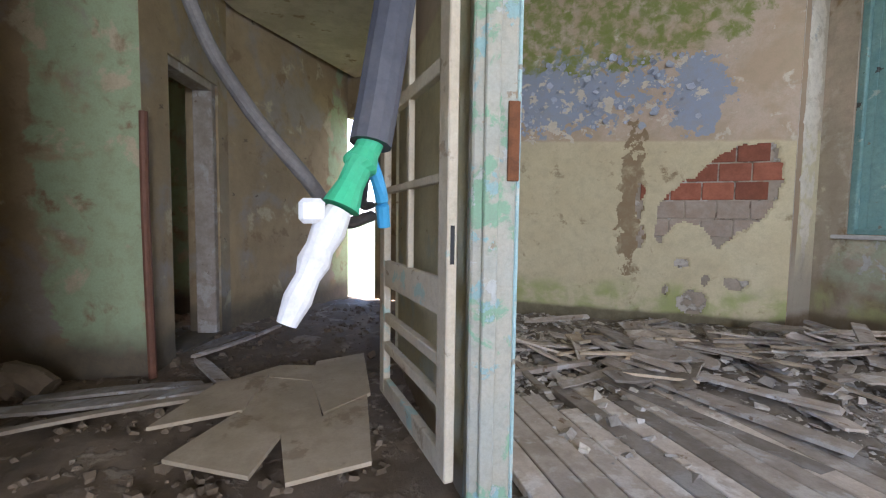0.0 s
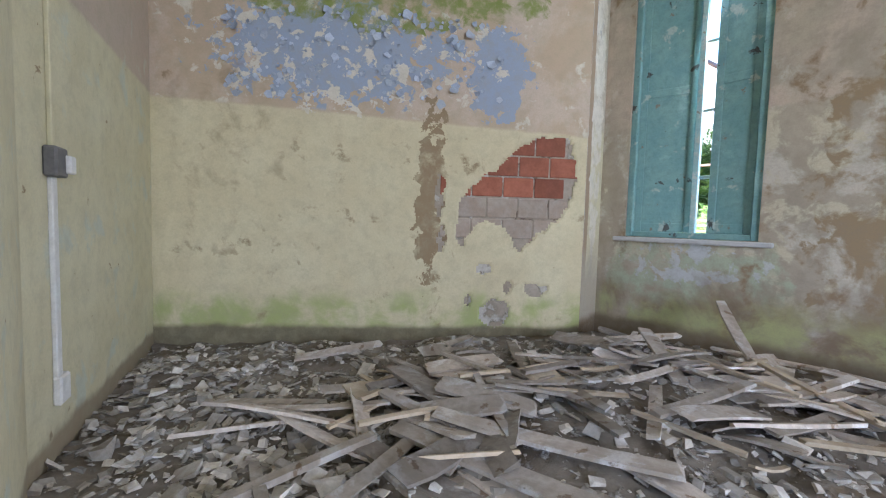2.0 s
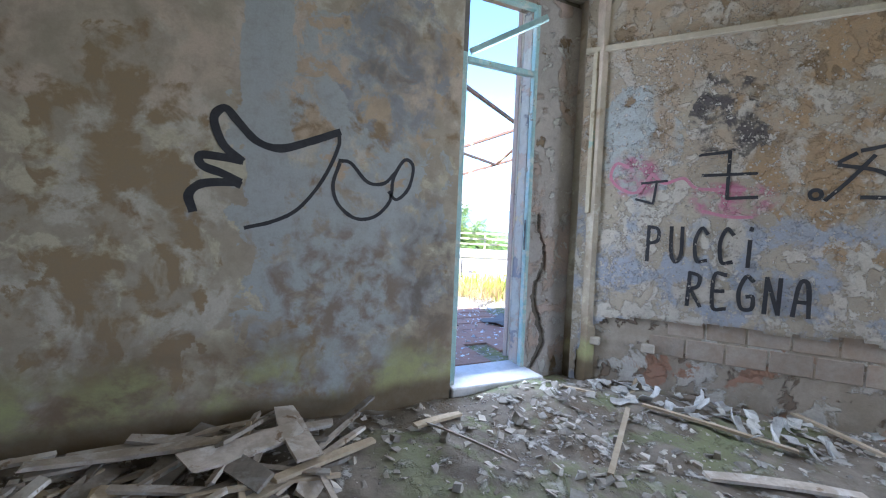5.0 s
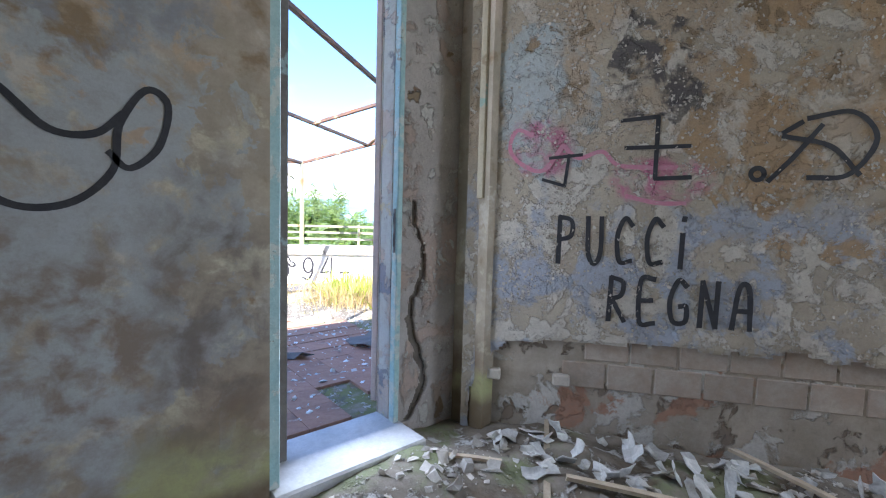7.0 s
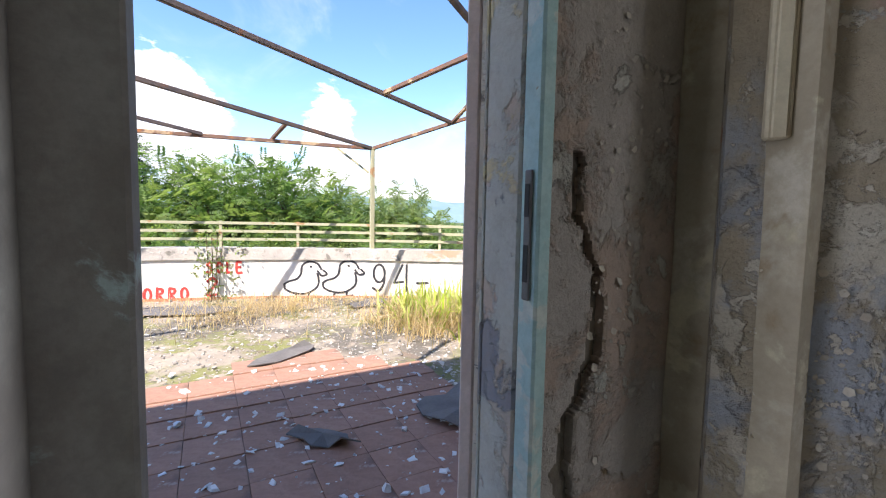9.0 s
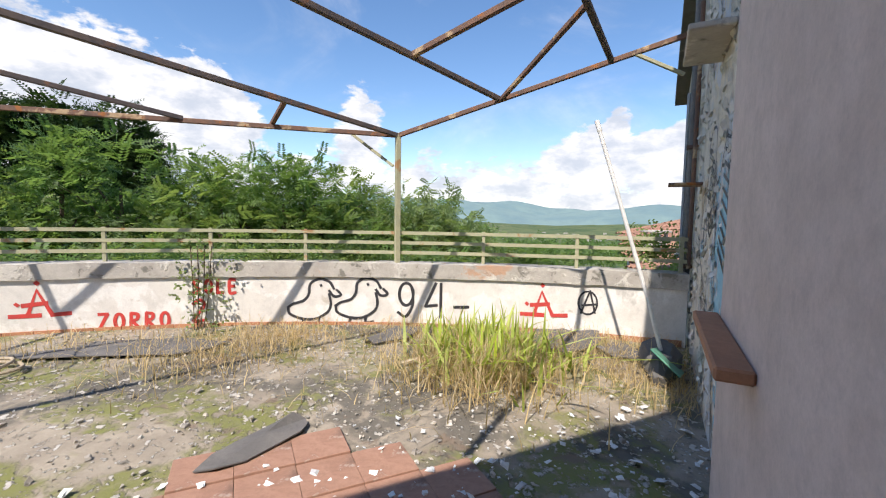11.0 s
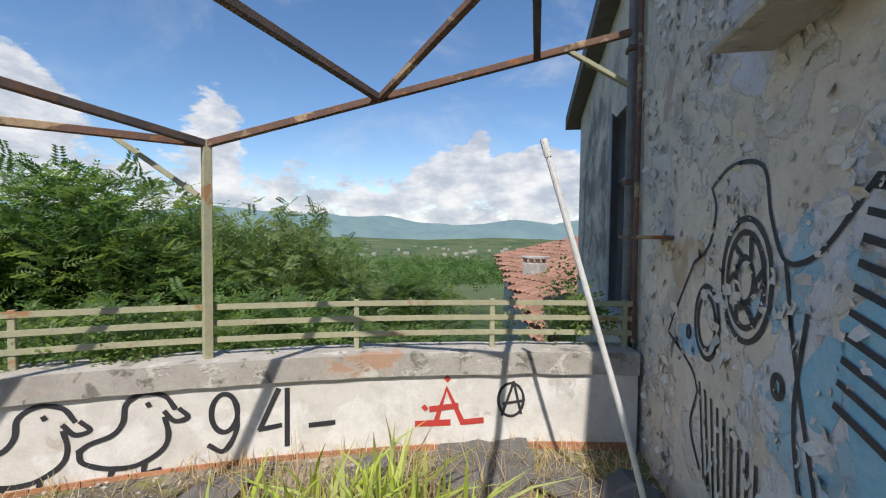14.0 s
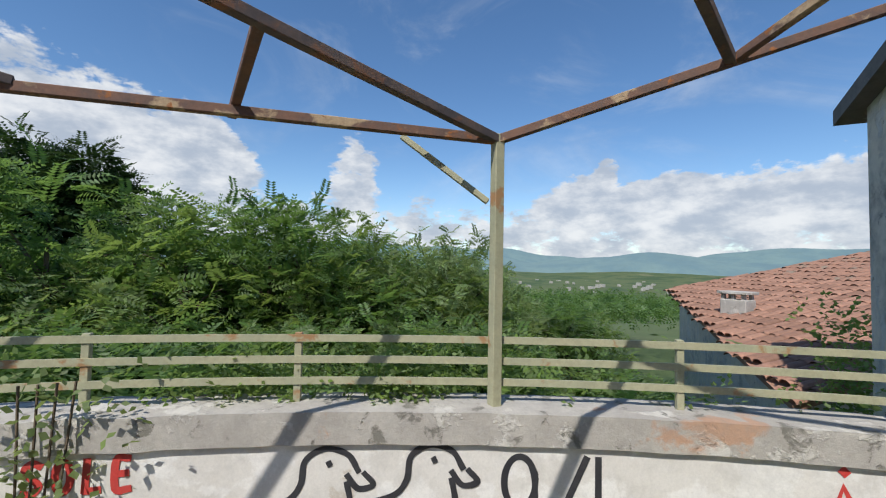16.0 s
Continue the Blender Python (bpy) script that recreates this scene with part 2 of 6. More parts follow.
plaster_graffiti = material("plaster_flaking", (0.50, 0.43, 0.33), (0.40, 0.34, 0.26), 2.0, bump=1.0, depth=0.022, bump_scale=60.0, layers=(
    ((0.62, 0.57, 0.49), spots(4.2, 0.50, 0.54), 0.5),
    ((0.40, 0.43, 0.50), both_masks(below(1.6, 0.5, 0.2), spots(2.6, 0.50, 0.58)), 0.2),
    ((0.46, 0.50, 0.50), region(0.45, 2.2, 0.4, 0.5, 0.9, 4.0), 0.2),
    (OCHRE, both_masks(above(1.9, 0.0, 0.3, 0.2), spots(1.9, 0.44, 0.56)), -0.3),
    ((0.44, 0.30, 0.17), both_masks(region(2.3, 2.2, 1.0, 0.9, 0.7, 3.0), spots(3.0, 0.45, 0.55)), -0.2),
    (BROWN, both_masks(above(2.1, 0.0, 0.3, 0.2), spots(4.0, 0.57, 0.62)), -0.4),
    ((0.10, 0.09, 0.09), both_masks(region(1.15, 2.35, 0.3, 0.35, 0.8, 4.0), spots(5.0, 0.45, 0.55)), 0.0),
    ((0.52, 0.17, 0.27), both_masks(region(0.48, 1.85, 0.26, 0.22, 0.5, 5.0, 0.4), spots(7.0, 0.38, 0.6)), 0.0),
    ((0.52, 0.17, 0.27), both_masks(region(1.2, 1.66, 0.36, 0.17, 0.5, 5.0, 0.4), spots(7.0, 0.38, 0.6)), 0.0),
    ((0.66, 0.62, 0.55), spots(15.0, 0.58, 0.60, 10.0, 0.7), 1.0),
    # dark flecks paint the small shadows of the curled flakes
    ((0.24, 0.20, 0.16), spots(26.0, 0.65, 0.67, 8.0, 0.7), -1.0)))
plaster_left = material("plaster_pale", (0.66, 0.62, 0.43), (0.60, 0.55, 0.36), 2.0, layers=(
    (PINK, above(2.02, 0.0), 0.0),
    ((0.55, 0.58, 0.48), spots(3.0, 0.56, 0.66), 0.0),
    (BROWN, spots(8.0, 0.66, 0.7), -0.3),
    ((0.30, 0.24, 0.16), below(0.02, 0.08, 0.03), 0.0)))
plaster_hall = material("plaster_hall", (0.42, 0.32, 0.19), (0.33, 0.25, 0.15), 1.8, bump=0.6, layers=(
    ((0.34, 0.30, 0.25), spots(1.1, 0.50, 0.60), 0.0),
    ((0.36, 0.45, 0.27), both_masks(region(2.1, 1.6, 0.45, 1.9, 0.5, 2.5), spots(1.6, 0.38, 0.50)), 0.2),
    ((0.52, 0.45, 0.30), spots(2.5, 0.58, 0.64), 0.2),
    (BROWN, spots(3.3, 0.56, 0.68), -0.3), ((0.14, 0.11, 0.08), spots(7.0, 0.66, 0.70), -0.4),
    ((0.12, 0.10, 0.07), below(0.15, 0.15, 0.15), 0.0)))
plaster_corner = material("plaster_corner", (0.58, 0.53, 0.42), (0.50, 0.45, 0.35), 3.0, bump=0.7, depth=0.012, layers=(
    ((0.40, 0.42, 0.40), spots(3.0, 0.54, 0.60), 0.3),
    ((0.62, 0.57, 0.38), both_masks(below(1.95, 0.06, 0.03), region(0.25, 1.2, 0.2, 1.6, 0.6, 5.0)), 0.3),
    ((0.34, 0.24, 0.15), region(0.05, 1.9, 0.045, 3.0, 0.35, 7.0), -0.5),
    ((0.70, 0.66, 0.56), both_masks(region(0.22, 2.2, 0.13, 1.6, 0.7, 6.0), spots(6.0, 0.40, 0.5)), 0.5),
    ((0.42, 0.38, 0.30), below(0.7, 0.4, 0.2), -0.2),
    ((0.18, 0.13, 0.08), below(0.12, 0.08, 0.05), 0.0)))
plaster_outside = material("render_grey", (0.76, 0.69, 0.58), (0.66, 0.60, 0.50), 1.6, bump=0.8, bump_scale=45.0, depth=0.02, layers=(
    ((0.66, 0.63, 0.58), spots(2.4, 0.53, 0.57), 0.6),
    ((0.44, 0.42, 0.38), both_masks(spots(1.1, 0.52, 0.62), spots(5.0, 0.40, 0.56)), 0.0),
    ((0.66, 0.68, 0.71), both_masks(region(6.1, 0.9, 0.9, 1.1, 0.8, 3.0), spots(3.0, 0.42, 0.5)), 0.5),
    ((0.62, 0.64, 0.68), both_masks(region(5.1, 3.0, 0.5, 0.6, 0.7, 4.0), spots(4.0, 0.42, 0.5)), 0.4),
    ((0.30, 0.55, 0.68), both_masks(region(5.95, 1.0, 0.18, 0.75, 0.9, 4.0), spots(4.0, 0.42, 0.46)), 0.3),
    ((0.34, 0.56, 0.68), both_masks(region(5.55, 1.35, 0.32, 0.45, 1.0, 5.0), spots(5.0, 0.50, 0.54)), 0.3),
    ((0.34, 0.54, 0.68), region(4.55, 1.17, 0.16, 0.09, 0.5, 6.0), 0.0),
    ((0.50, 0.37, 0.24), both_masks(region(4.5, 1.62, 0.25, 0.16, 0.6, 4.0), spots(4.0, 0.4, 0.6)), 0.0),
    ((0.50, 0.40, 0.32), both_masks(spots(2.0, 0.58, 0.64), spots(6.0, 0.45, 0.55)), 0.3),
    ((0.20, 0.18, 0.16), both_masks(region(1.4, 2.4, 1.9, 1.5, 0.8, 1.6, 0.5), spots(2.2, 0.36, 0.60)), 0.0),
    ((0.30, 0.28, 0.25), spots(5.5, 0.64, 0.66, 9.0, 0.66), -1.4),
    ((0.26, 0.24, 0.22), spots(19.0, 0.66, 0.68, 6.0, 0.7), -1.0)))
eave_mat = material("eave_stained", (0.20, 0.18, 0.165), (0.13, 0.12, 0.11), 2.0, bump=0.7, layers=(((0.34, 0.31, 0.28), spots(3.0, 0.58, 0.64), 0.3),))
pink_render = material("render_pink", (0.66, 0.54, 0.48), (0.58, 0.47, 0.41), 3.0, bump=0.5)
# pier core coloured dark, standing for the shade deep in the crack
crack_mat = material("crack_dark", (0.13, 0.11, 0.09), (0.20, 0.17, 0.13), 8.0, bump=0.9, depth=0.02)
pier_mat = material("plaster_pier", (0.50, 0.45, 0.40), (0.41, 0.37, 0.33), 3.0, bump=1.0, depth=0.03, layers=(
    ((0.48, 0.37, 0.30), spots(2.3, 0.5, 0.56), 0.6), ((0.58, 0.56, 0.50), spots(6.0, 0.58, 0.62), 0.5), (BROWN, spots(4.0, 0.63, 0.66), -0.8)))
reveal_mat = material("plaster_reveal", (0.56, 0.44, 0.35), (0.46, 0.42, 0.36), 2.5, bump=1.0, depth=0.015, world_space=True, layers=(
    ((0.50, 0.51, 0.46), spots(2.7, 0.46, 0.50), 0.5), ((0.26, 0.27, 0.30), spots(3.6, 0.56, 0.60), -0.5), ((0.62, 0.54, 0.34), spots(3.4, 0.6, 0.64), 0.3), ((0.36, 0.35, 0.33), spots(2.0, 0.62, 0.68), -0.3)))
scale_mat = material("paint_scale", (0.54, 0.49, 0.41), (0.44, 0.40, 0.35), 6.0, bump=0.2, island=0.5)
scale_pale = material("render_scale", (0.70, 0.66, 0.58), (0.58, 0.55, 0.49), 6.0, bump=0.3, island=0.4)
scale_blue = material("paint_scale_blue", (0.38, 0.44, 0.54), (0.46, 0.50, 0.56), 6.0, bump=0.2, island=0.5)
shard_mat = material("plaster_shard", (0.62, 0.61, 0.58), (0.48, 0.47, 0.44), 8.0, bump=0.4, random=0.4)
mortar = material("mortar", (0.42, 0.36, 0.29), (0.32, 0.27, 0.21), 4.0, bump=1.0, bump_scale=25.0, depth=0.02, layers=(((0.54, 0.51, 0.46), spots(3.0, 0.52, 0.57), 0.6), ((0.20, 0.15, 0.11), spots(5.0, 0.58, 0.63), -0.8), ((0.38, 0.21, 0.14), spots(2.2, 0.58, 0.62), 0.1)))
brick_mat = material("brick_red", (0.36, 0.13, 0.08), (0.28, 0.10, 0.06), 9.0, bump=0.4, random=0.5)
brick_dusty = material("brick_dusty", (0.42, 0.36, 0.30), (0.36, 0.28, 0.22), 6.0, bump=0.6, random=0.2)
paint_teal = material("paint_teal", (0.17, 0.33, 0.33), (0.22, 0.38, 0.36), 5.0, rough=0.6, bump=0.4, layers=(
    ((0.40, 0.48, 0.44), spots(7.0, 0.60, 0.66), -0.3), ((0.24, 0.20, 0.15), spots(11.0, 0.66, 0.69), -0.6), ((0.06, 0.055, 0.05), spots(6.0, 0.64, 0.67), -0.6), ((0.30, 0.50, 0.48), spots(2.0, 0.56, 0.66), 0.0)))
paint_cyan = material("paint_cyan", (0.34, 0.53, 0.53), (0.42, 0.57, 0.55), 6.0, rough=0.55, bump=0.4, layers=(
    ((0.55, 0.60, 0.54), spots(8.0, 0.55, 0.6), -0.4), ((0.33, 0.28, 0.20), spots(12.0, 0.63, 0.66), -0.6)))
paint_door = material("paint_door_flaking", (0.42, 0.43, 0.36), (0.47, 0.44, 0.34), 5.0, rough=0.6, bump=0.5, layers=(
    ((0.24, 0.42, 0.27), spots(3.4, 0.53, 0.57), 0.4), ((0.28, 0.46, 0.46), spots(5.0, 0.57, 0.61), 0.5), ((0.50, 0.52, 0.48), spots(7.0, 0.60, 0.63), 0.5), ((0.34, 0.26, 0.17), spots(6.0, 0.64, 0.67), -0.8)))
paint_leaf = material("paint_cream_worn", (0.60, 0.54, 0.41), (0.54, 0.46, 0.33), 6.0, rough=0.65, bump=0.4, layers=(
    ((0.38, 0.52, 0.46), spots(4.0, 0.60, 0.64), 0.3), ((0.36, 0.28, 0.19), spots(7.0, 0.60, 0.66), -0.5)))
wood_old = material("wood_grey", (0.46, 0.405, 0.345), (0.33, 0.28, 0.225), 7.0, bump=0.6, bump_scale=55.0, random=1.0, layers=(
    ((0.52, 0.49, 0.45), spots(5.0, 0.52, 0.62), 0.1), ((0.20, 0.14, 0.09), spots(9.0, 0.62, 0.68), -0.3)))
wood_dark = material("wood_dark_weathered", (0.20, 0.19, 0.17), (0.14, 0.125, 0.11), 6.0, bump=0.6, layers=(((0.30, 0.38, 0.37), spots(5.0, 0.60, 0.66), 0.3),))
wood_pale = material("wood_pale", (0.55, 0.46, 0.34), (0.46, 0.37, 0.26), 7.0, bump=0.4, random=0.4)
rubble_mat = material("rubble", (0.28, 0.245, 0.20), (0.12, 0.095, 0.07), 3.0, bump=1.0, bump_scale=22.0, depth=0.02, world_space=True, layers=(
    ((0.56, 0.54, 0.51), spots(6.0, 0.54, 0.62), 0.6), ((0.15, 0.11, 0.07), spots(2.3, 0.55, 0.66), -0.5), ((0.21, 0.23, 0.12), both_masks(spots(1.6, 0.50, 0.60), lambda n, v, s: n.math("MULTIPLY", n.step(s.outputs[0], 2.6, 3.6), n.step(s.outputs[1], 0.2, -0.8))), 0.3)))
hall_dirt = material("hall_dirt", (0.24, 0.18, 0.12), (0.16, 0.12, 0.08), 3.0, bump=1.0, bump_scale=20.0, depth=0.02, world_space=True, layers=(((0.36, 0.30, 0.22), spots(4.0, 0.56, 0.64), 0.5),))
stone_mat = material("plaster_lump", (0.52, 0.49, 0.44), (0.34, 0.30, 0.25), 9.0, bump=0.6, island=0.9, world_space=True)
screed = material("broken_screed", (0.46, 0.38, 0.27), (0.38, 0.31, 0.21), 3.0, bump=0.4, layers=(((0.30, 0.23, 0.15), spots(4.0, 0.58, 0.64), -0.2),))
ceiling_mat = material("ceiling_plaster", (0.60, 0.54, 0.42), (0.46, 0.40, 0.30), 2.0, layers=((BROWN, spots(2.5, 0.6, 0.66), -0.3),))
marble = material("marble", (0.62, 0.62, 0.62), (0.50, 0.50, 0.50), 4.0, rough=0.5)
rust = material("steel_rusty", (0.20, 0.11, 0.075), (0.13, 0.09, 0.075), 8.0, rough=0.8, bump=0.5, layers=(((0.45, 0.33, 0.20), spots(4.0, 0.54, 0.62), 0.1), ((0.34, 0.13, 0.04), spots(7.0, 0.58, 0.64), 0.2)))
steel_dark = material("steel_dark", (0.10, 0.085, 0.085), (0.16, 0.12, 0.10), 6.0, rough=0.75, bump=0.4, layers=(((0.24, 0.12, 0.07), spots(5.0, 0.55, 0.65), 0.2),))
rail_paint = material("rail_paint_olive", (0.42, 0.40, 0.26), (0.36, 0.36, 0.24), 5.0, rough=0.6, bump=0.4, layers=(((0.36, 0.20, 0.09), spots(3.5, 0.57, 0.63), -0.3),))
rust_plate = material("rust_plate", (0.22, 0.09, 0.04), (0.14, 0.06, 0.03), 20.0, rough=0.9, bump=0.8)
white_wall = material("parapet_white", (0.74, 0.71, 0.66), (0.68, 0.65, 0.60), 1.5, bump=0.3, world_space=True, layers=(
    ((0.80, 0.78, 0.74), spots(2.5, 0.5, 0.56), 0.2), ((0.56, 0.50, 0.42), spots(3.2, 0.63, 0.68), -0.3), ((0.44, 0.42, 0.38), spots(1.4, 0.62, 0.72), 0.0)))
cap_mat = material("concrete_cap", (0.50, 0.47, 0.42), (0.40, 0.37, 0.33), 3.0, bump=0.9, bump_scale=30.0, depth=0.012, world_space=True, layers=(
    ((0.62, 0.59, 0.53), spots(4.0, 0.55, 0.62), 0.4), ((0.20, 0.19, 0.16), spots(6.0, 0.58, 0.66), -0.3), ((0.48, 0.30, 0.20), spots(1.8, 0.64, 0.7), 0.0)))
terracotta = material("terracotta_skirting", (0.50, 0.24, 0.13), (0.42, 0.20, 0.11), 5.0, bump=0.3, random=0.3)
terrace_mat = material("terrace_gravel", (0.38, 0.33, 0.26), (0.27, 0.23, 0.18), 2.5, bump=1.0, bump_scale=26.0, depth=0.015, world_space=True, layers=(
    ((0.19, 0.20, 0.06), both_masks(spots(1.3, 0.44, 0.54), spots(9.0, 0.38, 0.5)), 0.5),
    ((0.13, 0.12, 0.10), both_masks(spots(0.9, 0.48, 0.56), spots(5.0, 0.40, 0.52)), 0.2),
    ((0.55, 0.52, 0.47), spots(16.0, 0.58, 0.62), 0.6),
    ((0.20, 0.15, 0.11), spots(3.0, 0.6, 0.68), -0.3)))
tile_mat = material("terrace_tile", (0.38, 0.22, 0.155), (0.33, 0.185, 0.13), 7.0, rough=0.75, bump=0.4, random=0.14, layers=(((0.44, 0.36, 0.30), spots(6.0, 0.60, 0.66), 0.2), ((0.20, 0.12, 0.09), spots(2.5, 0.56, 0.66), 0.0)))
felt_mat = material("roofing_felt", (0.13, 0.125, 0.12), (0.18, 0.17, 0.16), 5.0, bump=0.6, bump_scale=60.0)
flake_mat = material("paint_flake", (0.76, 0.75, 0.72), (0.62, 0.66, 0.68), 9.0, bump=0.2, island=0.4, world_space=True)
pvc_white = material("pvc_white", (0.80, 0.80, 0.78), (0.72, 0.71, 0.68), 5.0, rough=0.45, bump=0.1)
pvc_green = material("pvc_green", (0.05, 0.50, 0.25), (0.06, 0.42, 0.22), 5.0, rough=0.4, bump=0.1)
pvc_blue = material("pvc_blue", (0.05, 0.36, 0.62), (0.06, 0.30, 0.52), 5.0, rough=0.4, bump=0.1)
hose_mat = material("conduit_dark", (0.06, 0.065, 0.08), (0.10, 0.10, 0.11), 6.0, rough=0.5, bump=0.3)
hose_grey = material("conduit_grey", (0.15, 0.145, 0.14), (0.22, 0.21, 0.20), 6.0, rough=0.6, bump=0.4)
pipe_brown = material("pipe_brown", (0.22, 0.10, 0.06), (0.17, 0.08, 0.05), 6.0, rough=0.6)
paint_black = material("spray_black", (0.035, 0.035, 0.04), (0.05, 0.05, 0.055), 10.0, rough=0.6, bump=0.1, depth=0.001)
paint_red = material("spray_red", (0.62, 0.06, 0.05), (0.52, 0.07, 0.06), 10.0, rough=0.6, bump=0.1, depth=0.001)
paint_pink = material("spray_pink", (0.58, 0.22, 0.30), (0.52, 0.26, 0.32), 10.0, rough=0.7, bump=0.1, depth=0.001)
paint_blue = material("mural_blue", (0.22, 0.48, 0.62), (0.32, 0.54, 0.64), 7.0, rough=0.7, bump=0.2, depth=0.002)
paint_greyish = material("mural_grey", (0.42, 0.44, 0.46), (0.36, 0.37, 0.38), 7.0, rough=0.7, bump=0.2, depth=0.002)
roof_tile = material("roof_tile", (0.37, 0.20, 0.135), (0.29, 0.165, 0.115), 3.0, bump=0.4, random=0.45, layers=(((0.24, 0.20, 0.15), spots(1.8, 0.56, 0.66), 0.0),))
bark = material("bark", (0.16, 0.12, 0.08), (0.10, 0.075, 0.05), 9.0, bump=0.9)
ground_mat = material("ground_far", (0.09, 0.13, 0.045), (0.13, 0.15, 0.06), 0.02, bump=0.2, world_space=True, layers=(((0.05, 0.09, 0.03), spots(0.012, 0.5, 0.58), 0.0), ((0.20, 0.20, 0.10), spots(0.008, 0.62, 0.66), 0.0)))
plastic_green = material("plastic_dull_green", (0.14, 0.36, 0.25), (0.10, 0.28, 0.20), 5.0, rough=0.5, bump=0.2)
# near-black colour painted for the darkness inside slots and the unlit room
void_shade = material("dark_void", (0.05, 0.05, 0.05), None, 4.0)


def leaf_material(name, base, second, trans=0.35):
    m = material(name, base, second, 1.5, rough=0.5, bump=0.1, random=0.3, island=0.9)
    n = Nodes(m.node_tree)
    shader = m.node_tree.nodes["Principled BSDF"]
    soft = n.add("ShaderNodeBsdfTranslucent")
    soft.inputs[0].default_value = (base[0] * 1.6, base[1] * 1.5, base[2], 1)
    blend = n.add("ShaderNodeMixShader")
    blend.inputs[0].default_value = trans
    n.link(shader.outputs[0], blend.inputs[1])
    n.link(soft.outputs[0], blend.inputs[2])
    n.link(blend.outputs[0], m.node_tree.nodes["Material Output"].inputs[0])
    return m


leaf_green = leaf_material("leaf_green", (0.135, 0.23, 0.07), (0.10, 0.165, 0.05), 0.5)
leaf_light = leaf_material("leaf_light", (0.18, 0.265, 0.08), (0.14, 0.20, 0.06), 0.5)
leaf_dark = leaf_material("leaf_dark", (0.045, 0.085, 0.025), (0.03, 0.065, 0.02), 0.2)
leaf_olive = leaf_material("leaf_olive", (0.21, 0.28, 0.12), (0.16, 0.23, 0.09), 0.5)
blade_green = leaf_material("blade_green", (0.34, 0.43, 0.09), (0.42, 0.46, 0.13))
blade_dry = leaf_material("blade_dry", (0.56, 0.45, 0.27), (0.42, 0.33, 0.19))
# haze is put into the hills' blue-green colour and faint emission
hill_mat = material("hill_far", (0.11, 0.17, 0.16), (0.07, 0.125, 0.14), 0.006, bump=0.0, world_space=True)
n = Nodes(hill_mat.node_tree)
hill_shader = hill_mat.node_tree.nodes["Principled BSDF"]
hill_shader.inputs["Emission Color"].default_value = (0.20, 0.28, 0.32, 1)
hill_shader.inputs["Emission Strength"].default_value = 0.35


# ---- builders ----
def part(name, bm, mat, parent=None, label="", smooth=False, matrix=None):
    mesh = bpy.data.meshes.new(name)
    bmesh.ops.recalc_face_normals(bm, faces=bm.faces[:])
    bm.to_mesh(mesh)
    bm.free()
    if smooth:
        mesh.shade_smooth()
    mesh.materials.append(mat)
    ob = new(name, mesh)
    ob.parent = parent
    if matrix is not None:
        ob.matrix_basis = matrix
    if label:
        ob["label"] = label
    return ob


def raw(name, verts, faces, mat, parent=None, smooth=False, matrix=None):
    mesh = bpy.data.meshes.new(name)
    mesh.from_pydata(verts, [], faces)
    mesh.update()
    if smooth:
        mesh.shade_smooth()
    mesh.materials.append(mat)
    ob = new(name, mesh)
    ob.parent = parent
    if matrix is not None:
        ob.matrix_basis = matrix
    return ob


def thing(name, label, category, matrix=None, group="", kind=""):
    ob = tagged(new(name), label, category, group, kind)
    ob.empty_display_size = 0.05
    if matrix is not None:
        ob.matrix_basis = matrix
    return ob


def box(bm, lo, hi, bevel=0.0, m=None):
    lo, hi = Vector(lo), Vector(hi)
    made = bmesh.ops.create_cube(bm, size=1.0, matrix=Matrix.Translation((lo + hi) / 2) @ Matrix.Diagonal((*(hi - lo), 1)))["verts"]
    if bevel:
        edges = {e for v in made for e in v.link_edges}
        made = bmesh.ops.bevel(bm, geom=list(edges), offset=bevel, segments=1, affect="EDGES", profile=0.5)["verts"]
    if m is not None:
        bmesh.ops.transform(bm, matrix=m, verts=list({v for v in made}))
    return bm


def boxed(lo, hi, bevel=0.004):
    return box(bmesh.new(), lo, hi, bevel)


def bar_bm(p, q, wide=0.05, high=0.05, bevel=0.004, bm=None):
    """A square bar from p to q."""
    bm = bm or bmesh.new()
    p, q = Vector(p), Vector(q)
    d = q - p
    x = d.normalized()
    y = Vector((0, 0, 1)).cross(x)
    y = y.normalized() if y.length > 0.01 else Vector((0, 1, 0))
    z = x.cross(y)
    m = Matrix.Translation(p) @ Matrix((x, y, z)).transposed().to_4x4()
    return box(bm, (0, -wide / 2, -high / 2), (d.length, wide / 2, high / 2), bevel, m)


def smooth_path(points, steps=8):
    """A rounded line through the points."""
    pts = [Vector(p) for p in points]
    pts = [pts[0] * 2 - pts[1]] + pts + [pts[-1] * 2 - pts[-2]]
    out = []
    for k in range(1, len(pts) - 2):
        a, b, c, d = pts[k - 1:k + 3]
        for s in range(steps):
            t = s / steps
            out.append(0.5 * (2 * b + (c - a) * t + (2 * a - 5 * b + 4 * c - d) * t * t + (3 * b - a - 3 * c + d) * t ** 3))
    return out + [pts[-2]]


